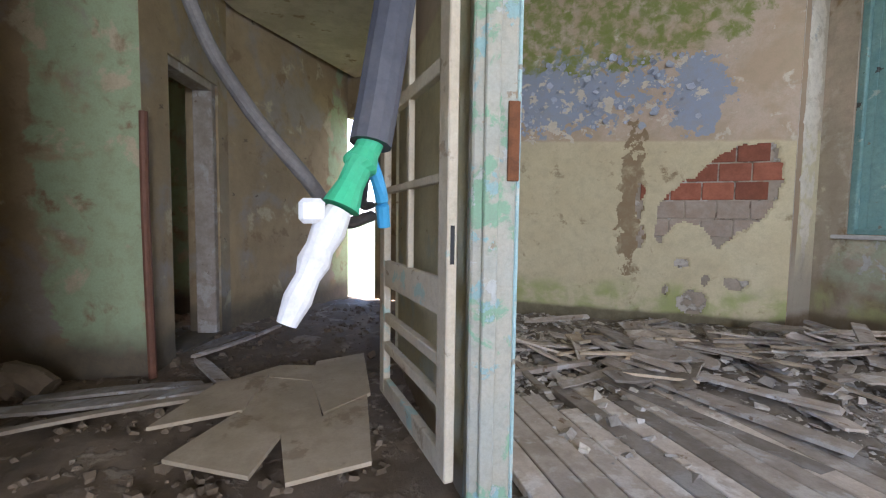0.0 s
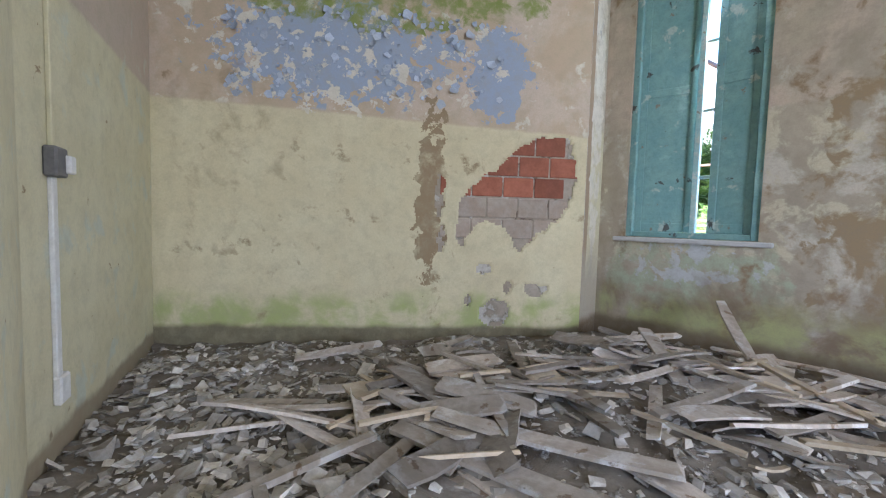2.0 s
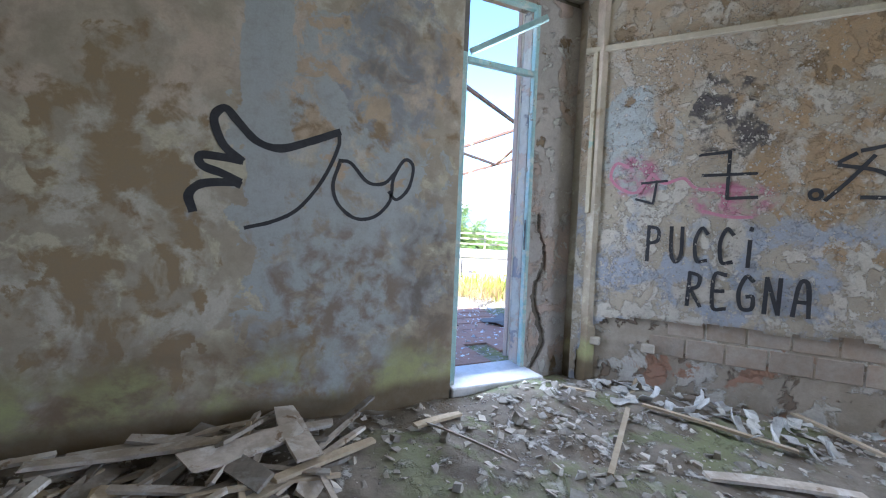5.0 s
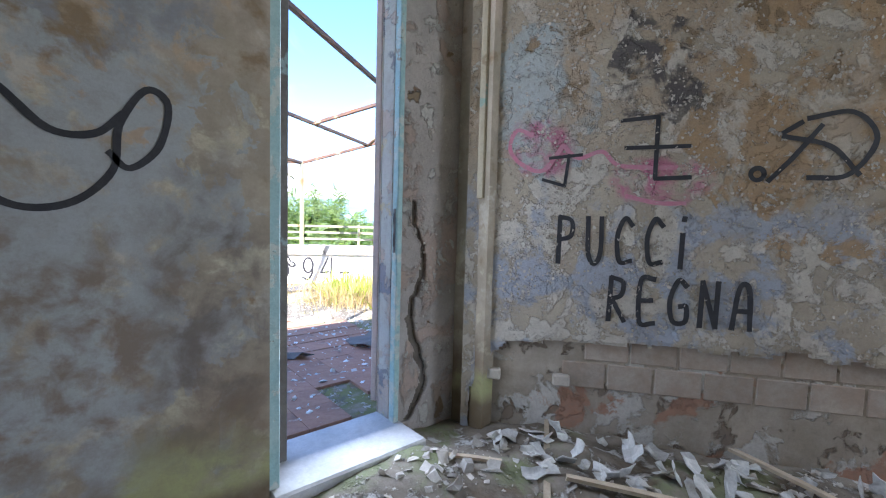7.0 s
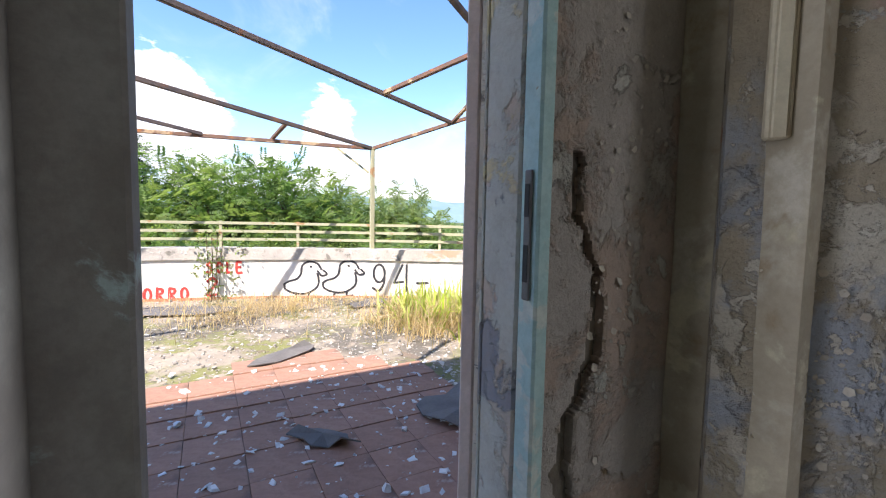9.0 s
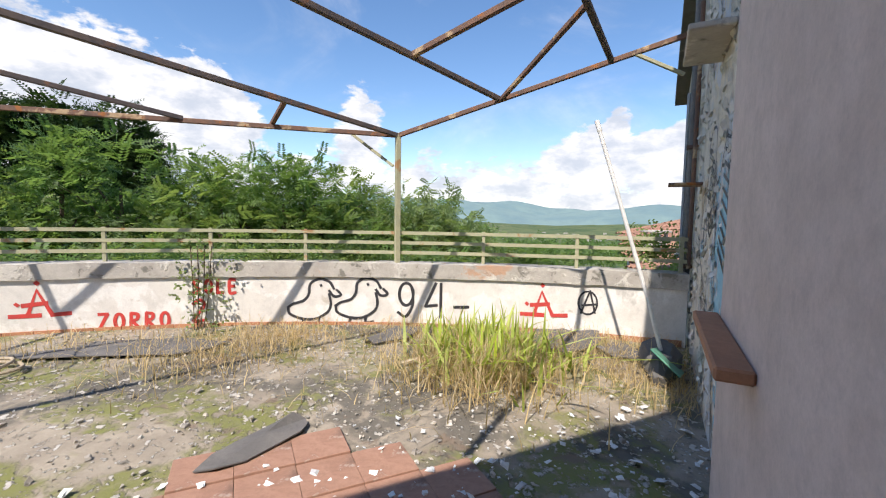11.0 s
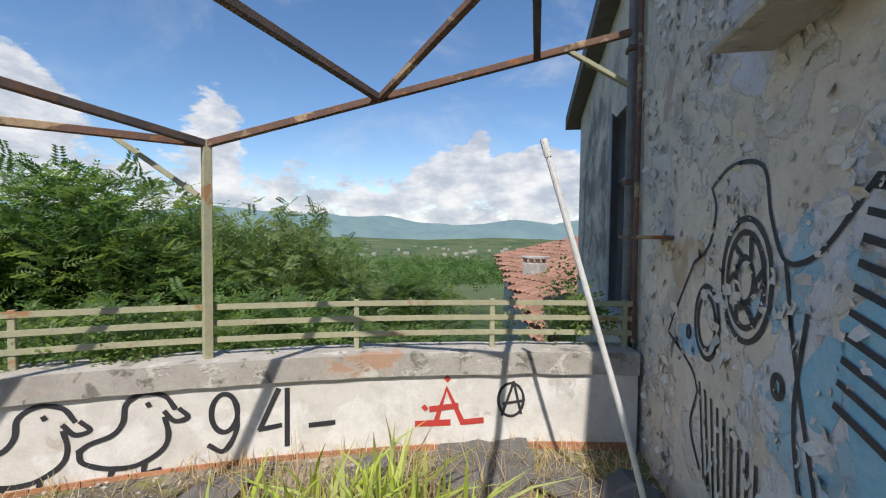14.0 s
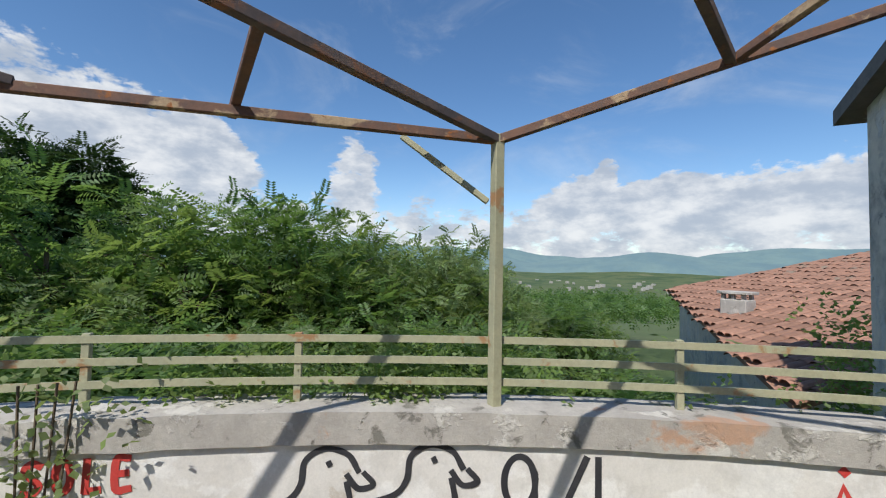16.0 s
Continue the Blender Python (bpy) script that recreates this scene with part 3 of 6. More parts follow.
def tube_bm(points, radius, sides=10, steps=8, ripple=0.0):
    path = smooth_path(points, steps) if steps else [Vector(p) for p in points]
    bm = bmesh.new()
    rings = []
    for k, p in enumerate(path):
        d = (path[min(k + 1, len(path) - 1)] - path[max(k - 1, 0)]).normalized()
        x = d.orthogonal().normalized() if abs(d.z) > 0.95 else d.cross(Vector((0, 0, 1))).normalized()
        y = d.cross(x)
        r = (radius[min(k, len(radius) - 1)] if isinstance(radius, (list, tuple)) else radius) * (1 + ripple * (k % 2))
        rings.append([bm.verts.new(p + r * (math.cos(a) * x + math.sin(a) * y)) for a in (i * math.tau / sides for i in range(sides))])
    for a, b in zip(rings, rings[1:]):
        for i in range(sides):
            bm.faces.new((a[i], a[(i + 1) % sides], b[(i + 1) % sides], b[i]))
    bm.faces.new(rings[0])
    bm.faces.new(rings[-1])
    return bm


def wall(name, x, y, angle, length, z0, z1, thick, openings, mat, label):
    """A wall whose seen face runs from (x, y) along angle; openings are (u0, u1, z0, z1) and go through it."""
    us = sorted({0.0, length, *(v for o in openings for v in o[:2])})
    zs = sorted({z0, z1, *(v for o in openings for v in o[2:])})
    solid = {}
    for i in range(len(us) - 1):
        for k in range(len(zs) - 1):
            cu, cz = (us[i] + us[i + 1]) / 2, (zs[k] + zs[k + 1]) / 2
            solid[i, k] = not any(a < cu < b and c < cz < d for a, b, c, d in openings)
    bm = bmesh.new()

    def quad(*pts):
        bm.faces.new([bm.verts.new(p) for p in pts])
    for (i, k), full in solid.items():
        if not full:
            continue
        a, b, c, d = us[i], us[i + 1], zs[k], zs[k + 1]
        for yy in (0, thick):
            quad((a, yy, c), (b, yy, c), (b, yy, d), (a, yy, d))
        if not solid.get((i - 1, k)):
            quad((a, 0, c), (a, thick, c), (a, thick, d), (a, 0, d))
        if not solid.get((i + 1, k)):
            quad((b, 0, c), (b, thick, c), (b, thick, d), (b, 0, d))
        if not solid.get((i, k - 1)):
            quad((a, 0, c), (b, 0, c), (b, thick, c), (a, thick, c))
        if not solid.get((i, k + 1)):
            quad((a, 0, d), (b, 0, d), (b, thick, d), (a, thick, d))
    bmesh.ops.remove_doubles(bm, verts=bm.verts[:], dist=0.0001)
    ob = part(name, bm, mat, matrix=pose(x, y, 0, 0, 0, angle))
    return tagged(ob, label, "wall", kind="structure")


def sheet(name, parent, u0, u1, z0, z1, step, thick, holes, mat, skip=lambda u, z: False):
    """A coat of plaster in front of a wall: a thin skin with ragged holes where holes(u, z) is true."""
    nu, nz = int((u1 - u0) / step), int((z1 - z0) / step)
    keep = np.zeros((nu, nz), bool)
    for i in range(nu):
        for k in range(nz):
            u, z = u0 + (i + 0.5) * step, z0 + (k + 0.5) * step
            keep[i, k] = not holes(u, z) and not skip(u, z)
    verts, faces, index = [], [], {}

    def vert(i, k, back):
        key = (i, k, back)
        if key not in index:
            u, z = u0 + i * step, z0 + k * step
            edge = 0 < i < nu and 0 < k < nz and not keep[i - 1:i + 1, k - 1:k + 1].all()
            du = dz = 0.0
            if edge:
                du, dz = 0.4 * step * noise.noise((u * 31, z * 31, 1)), 0.4 * step * noise.noise((u * 31, z * 31, 7))
            y = 0.002 if back else -thick - 0.006 * noise.noise((u * 2.1, z * 2.1, 3)) - 0.003 * noise.noise((u * 9, z * 9, 5)) + (0.006 if edge else 0)
            index[key] = len(verts)
            verts.append((u + du, y, z + dz))
        return index[key]
    for i in range(nu):
        for k in range(nz):
            if not keep[i, k]:
                continue
            faces.append((vert(i, k, 0), vert(i + 1, k, 0), vert(i + 1, k + 1, 0), vert(i, k + 1, 0)))
            for di, dk, a, b in ((-1, 0, (i, k + 1), (i, k)), (1, 0, (i + 1, k), (i + 1, k + 1)), (0, -1, (i, k), (i + 1, k)), (0, 1, (i + 1, k + 1), (i, k + 1))):
                ii, kk = i + di, k + dk
                if not (0 <= ii < nu and 0 <= kk < nz and keep[ii, kk]):
                    faces.append((vert(*b, 0), vert(*a, 0), vert(*a, 1), vert(*b, 1)))
    return raw(name, verts, faces, mat, parent)


def inside(poly, u, z):
    hit = False
    for (a, b), (c, d) in zip(poly, poly[1:] + poly[:1]):
        if (b > z) != (d > z) and u < (c - a) * (z - b) / (d - b) + a:
            hit = not hit
    return hit


def ribbon(strokes, width, place, steps=6, thick=0.003):
    """Flat painted strokes: lines of (u, v) points, laid on a surface by place(u, v, out)."""
    bm = bmesh.new()
    for k, stroke in enumerate(strokes):
        path = smooth_path([(u, v, 0) for u, v in stroke], steps) if len(stroke) > 2 and steps else [Vector((u, v, 0)) for u, v in stroke]
        left, right = [], []
        for i, p in enumerate(path):
            d = (path[min(i + 1, len(path) - 1)] - path[max(i - 1, 0)]).normalized()
            side = Vector((-d.y, d.x, 0)) * width / 2 * (1 + 0.18 * noise.noise((p.x * 14, p.y * 14, k)))
            cap = d * width * 0.3 * ((i == len(path) - 1) - (i == 0))
            left.append(bm.verts.new(place(p.x + side.x + cap.x, p.y + side.y + cap.y, thick + 0.0003 * k)))
            right.append(bm.verts.new(place(p.x - side.x + cap.x, p.y - side.y + cap.y, thick + 0.0003 * k)))
        for i in range(len(path) - 1):
            bm.faces.new((left[i], left[i + 1], right[i + 1], right[i]))
    return bm


def loop(cu, cv, ru, rv, a0=0, a1=360, count=14):
    return [(cu + ru * math.cos(radians(a0 + (a1 - a0) * k / count)), cv + rv * math.sin(radians(a0 + (a1 - a0) * k / count))) for k in range(count + 1)]


def blob(outline, place, out=0.002):
    bm = bmesh.new()
    bm.faces.new([bm.verts.new(place(p.x, p.y, out)) for p in smooth_path([(u, v, 0) for u, v in outline] + [(*outline[0], 0)], 5)[:-1]])
    return bm


def flat(u, v, out):
    return (u, -out, v)


# ---- the room ----
FLOOR = -0.12
B0, B_LEN = (1.233, 5.265), 3.81          # back wall, from its far corner
BACK = pose(*B0, 0, 0, 0, -35)
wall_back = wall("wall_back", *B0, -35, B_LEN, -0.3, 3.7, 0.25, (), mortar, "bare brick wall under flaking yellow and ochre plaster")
PATCH = [(3.28, 1.80), (3.63, 1.82), (3.72, 1.43), (3.58, 1.08), (3.36, 0.92), (3.2, 0.76), (3.05, 0.98), (2.9, 1.04), (2.75, 0.98), (2.66, 0.80), (2.60, 0.88), (2.62, 1.2), (2.75, 1.36), (3.05, 1.6)]


def back_holes(u, z):
    j = 0.035
    uu, zz = u + j * noise.noise((u * 9, z * 9, 2)), z + j * noise.noise((u * 9, z * 9, 8))
    if inside(PATCH, uu, zz):
        return True
    for cu, cz, ru, rz in ((2.87, 0.6, 0.07, 0.05), (3.37, 0.4, 0.11, 0.06), (2.98, 0.18, 0.14, 0.12), (3.1, 0.42, 0.03, 0.06), (2.72, 0.3, 0.03, 0.05), (2.46, 0.85, 0.03, 0.13), (2.44, 1.25, 0.035, 0.2)):
        if ((uu - cu) / ru) ** 2 + ((zz - cz) / rz) ** 2 < 1:
            return True
    return False


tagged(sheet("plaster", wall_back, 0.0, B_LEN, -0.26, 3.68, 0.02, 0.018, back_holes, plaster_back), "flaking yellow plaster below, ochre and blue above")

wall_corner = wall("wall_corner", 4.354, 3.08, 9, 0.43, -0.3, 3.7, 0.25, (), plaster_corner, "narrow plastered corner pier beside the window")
WIN0 = (4.75, 3.15)
WU = lambda y: WIN0[1] - y
WINDOW = (WU(2.88), WU(1.82), 0.93, 3.42)
DOOR = (WU(-1.08), WU(-2.5), -0.3, 3.55)
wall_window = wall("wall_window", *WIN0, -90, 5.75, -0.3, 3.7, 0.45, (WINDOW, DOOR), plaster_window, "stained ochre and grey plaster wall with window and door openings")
W_AT = pose(*WIN0, 0, 0, 0, -90)
wall_pier = wall("wall_pier", 5.085, -1.985, -90, 0.515, -0.3, 3.55, 0.115, (), crack_mat, "cracked flaking plaster pier beside the terrace door")


def pier_holes(u, z):
    """The long ragged crack down the pier's plaster."""
    if z > 1.5 or z < 0.0:
        return False
    mid = 0.155 + 0.045 * math.sin(z * 7.5 - 0.4) + 0.06 * noise.noise((z * 4.0, 0.5, 2)) + 0.025 * noise.noise((z * 17, 0.5, 2))
    half = 0.005 + 0.02 * min(1.0, 1.6 - z) + 0.022 * abs(noise.noise((z * 5.0, 3.5, 2))) + 0.02 * max(0.0, noise.noise((u * 20, z * 20, 5)))
    return abs(u - mid) < half


tagged(sheet("plaster", wall_pier, 0.002, 0.512, -0.2, 3.5, 0.0085, 0.03, pier_holes, pier_mat), "cracked flaking pinkish grey plaster")
wall_lintel = tagged(part("wall_lintel", boxed((5.02, -1.98, 3.38), (5.2, -1.08, 3.55)), pier_mat), "plastered lintel over the terrace door", "wall", kind="structure")
wall_jamb = tagged(part("wall_jamb", boxed((5.205, -2.3, -0.3), (5.215, -1.945, 3.38), 0.002), reveal_mat), "door reveal with peeling pink and cream paint", "wall", kind="structure")

tagged(part("wall_reveal", boxed((5.07, -1.983, -0.3), (5.203, -1.945, 3.38), 0.006), reveal_mat), "peeling cream reveal of the terrace door", "wall", kind="structure")
tagged(part("wall_outer_pier", boxed((5.22, -2.9, -0.3), (5.55, -2.12, 3.6), 0.01), pink_render), "rendered pier joining the wing to the terrace wall", "wall", kind="structure")
G0, G_LEN = (4.93, -2.48), 4.7
G_AT = pose(*G0, 0, 0, 0, -143)
wall_graffiti = wall("wall_graffiti", *G0, -143, G_LEN, -0.3, 3.7, 0.3, (), mortar, "bare masonry wall under flaking grey plaster")


def graffiti_holes(u, z):
    top = 0.56 + 0.05 * noise.noise((u * 2.2, 0.3, 4)) + 0.03 * noise.noise((u * 9, z * 4, 4)) + 0.03 * min(u, 1.5)
    top -= 0.5 * max(0.0, 0.28 - u) / 0.28
    return u > 0.06 and z < top


tagged(sheet("plaster", wall_graffiti, 0.0, G_LEN, -0.26, 3.68, 0.025, 0.04, graffiti_holes, plaster_graffiti), "flaking grey and pinkish plaster with spray paint")
mould = thing("wall_moulding", "thin plaster moulding along the graffiti wall", "moulding", G_AT, kind="structure")
part("moulding_strip", boxed((0.0, -0.075, 3.0), (G_LEN, -0.035, 3.05)), ceiling_mat, mould)

L0, L_LEN = (0.602, 3.2), 2.16
L_AT = pose(*L0, 0, 0, 0, 73)
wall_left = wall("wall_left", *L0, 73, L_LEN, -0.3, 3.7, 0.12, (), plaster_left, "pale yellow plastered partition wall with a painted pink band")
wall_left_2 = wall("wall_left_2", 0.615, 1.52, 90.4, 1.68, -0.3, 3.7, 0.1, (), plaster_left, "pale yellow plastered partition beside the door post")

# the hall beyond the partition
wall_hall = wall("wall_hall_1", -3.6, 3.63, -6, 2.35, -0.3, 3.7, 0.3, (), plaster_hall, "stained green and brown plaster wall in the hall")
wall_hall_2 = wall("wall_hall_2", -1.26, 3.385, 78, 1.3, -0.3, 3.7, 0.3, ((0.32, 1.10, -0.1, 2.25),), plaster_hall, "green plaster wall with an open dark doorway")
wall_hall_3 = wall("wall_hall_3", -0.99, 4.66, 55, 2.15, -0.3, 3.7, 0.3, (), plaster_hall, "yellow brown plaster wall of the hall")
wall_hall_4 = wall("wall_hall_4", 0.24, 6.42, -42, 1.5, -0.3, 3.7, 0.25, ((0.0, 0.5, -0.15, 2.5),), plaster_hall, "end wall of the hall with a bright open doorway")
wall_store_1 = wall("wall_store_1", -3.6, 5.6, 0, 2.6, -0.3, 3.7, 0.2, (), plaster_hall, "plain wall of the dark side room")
# unseen walls that close the place behind the camera; window openings added for light
wall_close_1 = wall("wall_closing_1", -3.6, -5.5, 90, 11.3, -0.3, 3.7, 0.3, ((3.2, 5.2, 0.7, 2.9),), plaster_hall, "unseen plain closing wall with an opening added for light")
wall_close_2 = wall("wall_closing_2", 1.3, -5.3, 180, 5.0, -0.3, 3.7, 0.3, ((0.1, 1.9, 0.7, 2.9),), plaster_hall, "unseen plain closing wall with an opening added for light")
# added out of view to keep the rear light off the hall walls
wall_close_3 = wall("wall_closing_3", -3.6, 0.9, 0, 2.4, -0.3, 3.7, 0.15, (), plaster_hall, "unseen plaster partition added to block light into the hall")

bm = bmesh.new()
outline = [(-3.9, -5.7), (1.2, -5.7), (5.2, -2.65), (5.2, 3.15), (4.5, 3.4), (1.3, 5.7), (1.6, 6.0), (0.5, 6.9), (-3.9, 6.9)]
for z in (3.7, 3.95):
    bm.faces.new([bm.verts.new((x, y, z)) for x, y in outline])
bm.verts.ensure_lookup_table()
k = len(outline)
for i in range(k):
    bm.faces.new([bm.verts[j] for j in (i, (i + 1) % k, k + (i + 1) % k, k + i)])
tagged(part("ceiling", bm, ceiling_mat), "stained plaster ceiling slab", "ceiling", kind="structure")
# unseen roof edge, height and overhang set by the terrace shadow line
tagged(part("roof_slab", boxed((5.0, -2.3, 3.96), (5.55, 3.4, 4.12), 0.02), cap_mat), "unseen projecting roof edge over the terrace wall, sized for its shadow", "roof", kind="structure")
hall_ceiling = [(-1.4, 3.4), (0.66, 1.95), (1.15, 5.2), (0.4, 6.4), (-0.9, 4.7)]
bm = bmesh.new()
for z in (3.06, 3.16):
    bm.faces.new([bm.verts.new((x, y, z)) for x, y in hall_ceiling])
bm.verts.ensure_lookup_table()
for i in range(5):
    bm.faces.new([bm.verts[j] for j in (i, (i + 1) % 5, 5 + (i + 1) % 5, 5 + i)])
tagged(part("ceiling_hall", bm, ceiling_mat), "broken lower plaster ceiling of the hall", "ceiling", kind="structure")

# ---- floor and its rubble bed ----
floor = tagged(part("floor", boxed((-3.9, -5.7, -0.32), (5.2, 6.9, -0.2), 0), hall_dirt), "dirt-covered floor slab", "floor", kind="structure")


def heap(x, y):
    """Height of the rubble over the floor."""
    h = 0.16 * math.exp(-((x - 4.0) ** 2 + (y - 2.0) ** 2) / 1.6) + 0.10 * math.exp(-((x - 4.4) ** 2 + (y + 0.2) ** 2) / 1.2)
    h += 0.13 * math.exp(-((x - 4.6) ** 2 + (y + 1.7) ** 2) / 0.25)
    h += 0.10 * math.exp(-((x - 4.1) ** 2 + (y + 2.6) ** 2) / 0.5) + 0.05 * math.exp(-((x - 2.6) ** 2 + (y - 3.2) ** 2) / 1.2)
    return -0.10 + h + 0.05 * noise.noise((x * 1.3, y * 1.3, 0)) + 0.035 * noise.noise((x * 4.5, y * 4.5, 3)) + 0.016 * noise.noise((x * 13, y * 13, 6))


def bed(name, x0, x1, y0, y1, step, height, mat, keep=lambda x, y: True, fine=0.0):
    nx, ny = int((x1 - x0) / step), int((y1 - y0) / step)
    xs, ys = [x0 + i * step for i in range(nx + 1)], [y0 + k * step for k in range(ny + 1)]
    verts = [(x, y, height(x, y)) for x in xs for y in ys]
    faces = [(i * (ny + 1) + k, (i + 1) * (ny + 1) + k, (i + 1) * (ny + 1) + k + 1, i * (ny + 1) + k + 1) for i in range(nx) for k in range(ny) if keep((xs[i] + xs[i + 1]) / 2, (ys[k] + ys[k + 1]) / 2)]
    return raw(name, verts, faces, mat, smooth=True)


def in_hall(x, y):
    return x < (0.61 if y < 3.2 else 0.602 + (y - 3.2) * 0.306) and y > 0.6


tagged(bed("rubble_bed", -0.2, 5.2, -5.2, 5.3, 0.05, heap, rubble_mat, lambda x, y: not in_hall(x, y)), "grey layer of crumbled plaster and dust on the floor", "rubble", kind="stuff")
tagged(bed("dirt_bed", -3.6, 1.4, -5.3, 6.5, 0.06, lambda x, y: heap(x, y) - 0.04, hall_dirt, lambda x, y: in_hall(x, y) or x < -0.17), "brown dirt and crumbled plaster on the hall floor", "dirt", kind="stuff")


def chunk_mesh(rng, n, spread, size, height, verts, faces, flat_chance=0.35):
    """Adds n small broken lumps to verts and faces."""
    for _ in range(n):
        got = spread(rng)
        if not got:
            continue
        x, y = got
        s = size(rng)
        sx, sy, sz = s * rng.uniform(0.6, 1.4), s * rng.uniform(0.6, 1.2), s * (rng.uniform(0.12, 0.25) if rng.random() < flat_chance else rng.uniform(0.4, 0.8))
        m = Matrix.Translation((x, y, height(x, y) + sz * 0.3)) @ Euler((rng.gauss(0, 0.3), rng.gauss(0, 0.3), rng.uniform(0, 6.28))).to_matrix().to_4x4()
        base = len(verts)
        for dx, dy, dz in ((-1, -1, -1), (1, -1, -1), (1, 1, -1), (-1, 1, -1), (-1, -1, 1), (1, -1, 1), (1, 1, 1), (-1, 1, 1)):
            j = 0.5 + 0.6 * rng.random()
            k = j * (0.78 if dz > 0 else 1.0)
            verts.append(m @ Vector((dx * sx * k / 2, dy * sy * k * (0.7 + 0.5 * rng.random()) / 2, dz * sz * j / 2)))
        faces.extend(tuple(base + i for i in f) for f in ((0, 3, 2, 1), (4, 5, 6, 7), (0, 1, 5, 4), (1, 2, 6, 5), (2, 3, 7, 6), (3, 0, 4, 7)))


def in_room(x, y):
    """Whether a place lies on the room's floor."""
    if x > 4.65 or in_hall(x, y):
        return False
    if (x - 4.35) * -0.574 + (y - 3.08) * -0.819 < 0.12:
        return False
    if (x - 4.93) * -0.6 + (y + 2.48) * 0.8 < 0.12:
        return False
    return x > 0.2


rng = random.Random(4)


def room_spread(r):
    x, y = r.uniform(0.4, 4.65), r.uniform(-4.5, 5.1)
    if not in_room(x, y) or noise.noise((x * 0.9, y * 0.9, 11)) + (0.8 if y > 0.5 else 0.5) < r.random() * 0.9:
        return None
    return x, y


verts, faces = [], []
chunk_mesh(rng, 26000, room_spread, lambda r: 0.010 + 0.085 * r.random() ** 4.5, heap, verts, faces, 0.82)
tagged(raw("plaster_rubble", verts, faces, stone_mat), "scattered lumps and flakes of broken plaster", "rubble", kind="stuff")
verts, faces = [], []
chunk_mesh(rng, 2600, lambda r: (lambda x, y: (x, y) if in_hall(x, y) else None)(r.uniform(-2.4, 1.0), r.uniform(0.9, 5.6)), lambda r: 0.012 + 0.07 * r.random() ** 3, lambda x, y: heap(x, y) - 0.04, verts, faces)
tagged(raw("hall_rubble", verts, faces, hall_dirt), "small brown lumps of debris in the hall", "rubble", kind="stuff")


def plank_bm(length, wide, thick, seed):
    r = random.Random(seed)
    bm = bmesh.new()
    rings = []
    bend, twist = r.uniform(-0.02, 0.02), r.uniform(-0.12, 0.12)
    for i in range(5):
        u = i / 4
        x = (u - 0.5) * length
        ww = wide * (1 - 0.25 * (i in (0, 4)) * r.random())
        a = twist * (u - 0.5)
        off = bend * (u - 0.5) ** 2 * 4
        rings.append([bm.verts.new((x + (r.uniform(-0.06, 0.06) * wide * 3 if i in (0, 4) else 0), c * math.cos(a) - d * math.sin(a), c * math.sin(a) + d * math.cos(a) + off)) for c, d in ((-ww / 2, -thick / 2), (ww / 2, -thick / 2), (ww / 2, thick / 2), (-ww / 2, thick / 2))])
    for a, b in zip(rings, rings[1:]):
        for i in range(4):
            bm.faces.new((a[i], a[(i + 1) % 4], b[(i + 1) % 4], b[i]))
    bm.faces.new(rings[0][::-1])
    bm.faces.new(rings[-1])
    return bm


plank_meshes = []
for k in range(24):
    ln, wd, th = rng.uniform(0.18, 0.75), rng.choice((0.03, 0.05, 0.07, 0.09, 0.12, 0.15)), rng.uniform(0.01, 0.022)
    bm = plank_bm(ln, wd, th, k)
    mesh = bpy.data.meshes.new("plank")
    bmesh.ops.recalc_face_normals(bm, faces=bm.faces[:])
    bm.to_mesh(mesh)
    bm.free()
    mesh.materials.append(wood_old if k % 6 else wood_pale)
    plank_meshes.append(mesh)


def plank(mesh, x, y, lift, rz, tilt=0.0, roll=0.0, label="splintered grey wooden board lying in the rubble"):
    ob = new("plank", mesh)
    ob.matrix_basis = pose(x, y, heap(x, y) + lift, roll, tilt, rz)
    return tagged(ob, label, "plank", "broken boards on the floor")


for k in range(170):
    while True:
        a, d = rng.uniform(0, 6.28), abs(rng.gauss(0, 1))
        cx, cy = rng.choice(((3.7, 2.0), (3.9, 1.2), (3.0, 2.4), (4.2, 0.4), (2.3, 2.7)))
        x, y = cx + 0.6 * d * math.cos(a), cy + 0.6 * d * math.sin(a)
        if in_room(x, y) and x < 4.5:
            break
    plank(rng.choice(plank_meshes), x, y, rng.uniform(0.015, 0.10), rng.gauss(-50, 45), rng.gauss(0, 6), rng.gauss(0, 12))


def long_board(x0, y0, x1, y1, wide, thick, lift0, lift1, mat, label):
    ln = math.hypot(x1 - x0, y1 - y0)
    bm = plank_bm(ln, wide, thick, int(ln * 100))
    z0, z1 = heap(x0, y0) + lift0, heap(x1, y1) + lift1
    ob = part("long_board", bm, mat, matrix=pose((x0 + x1) / 2, (y0 + y1) / 2, (z0 + z1) / 2, 0, -math.degrees(math.atan2(z1 - z0, ln)), math.degrees(math.atan2(y1 - y0, x1 - x0))))
    return tagged(ob, label, "plank", "broken boards on the floor")


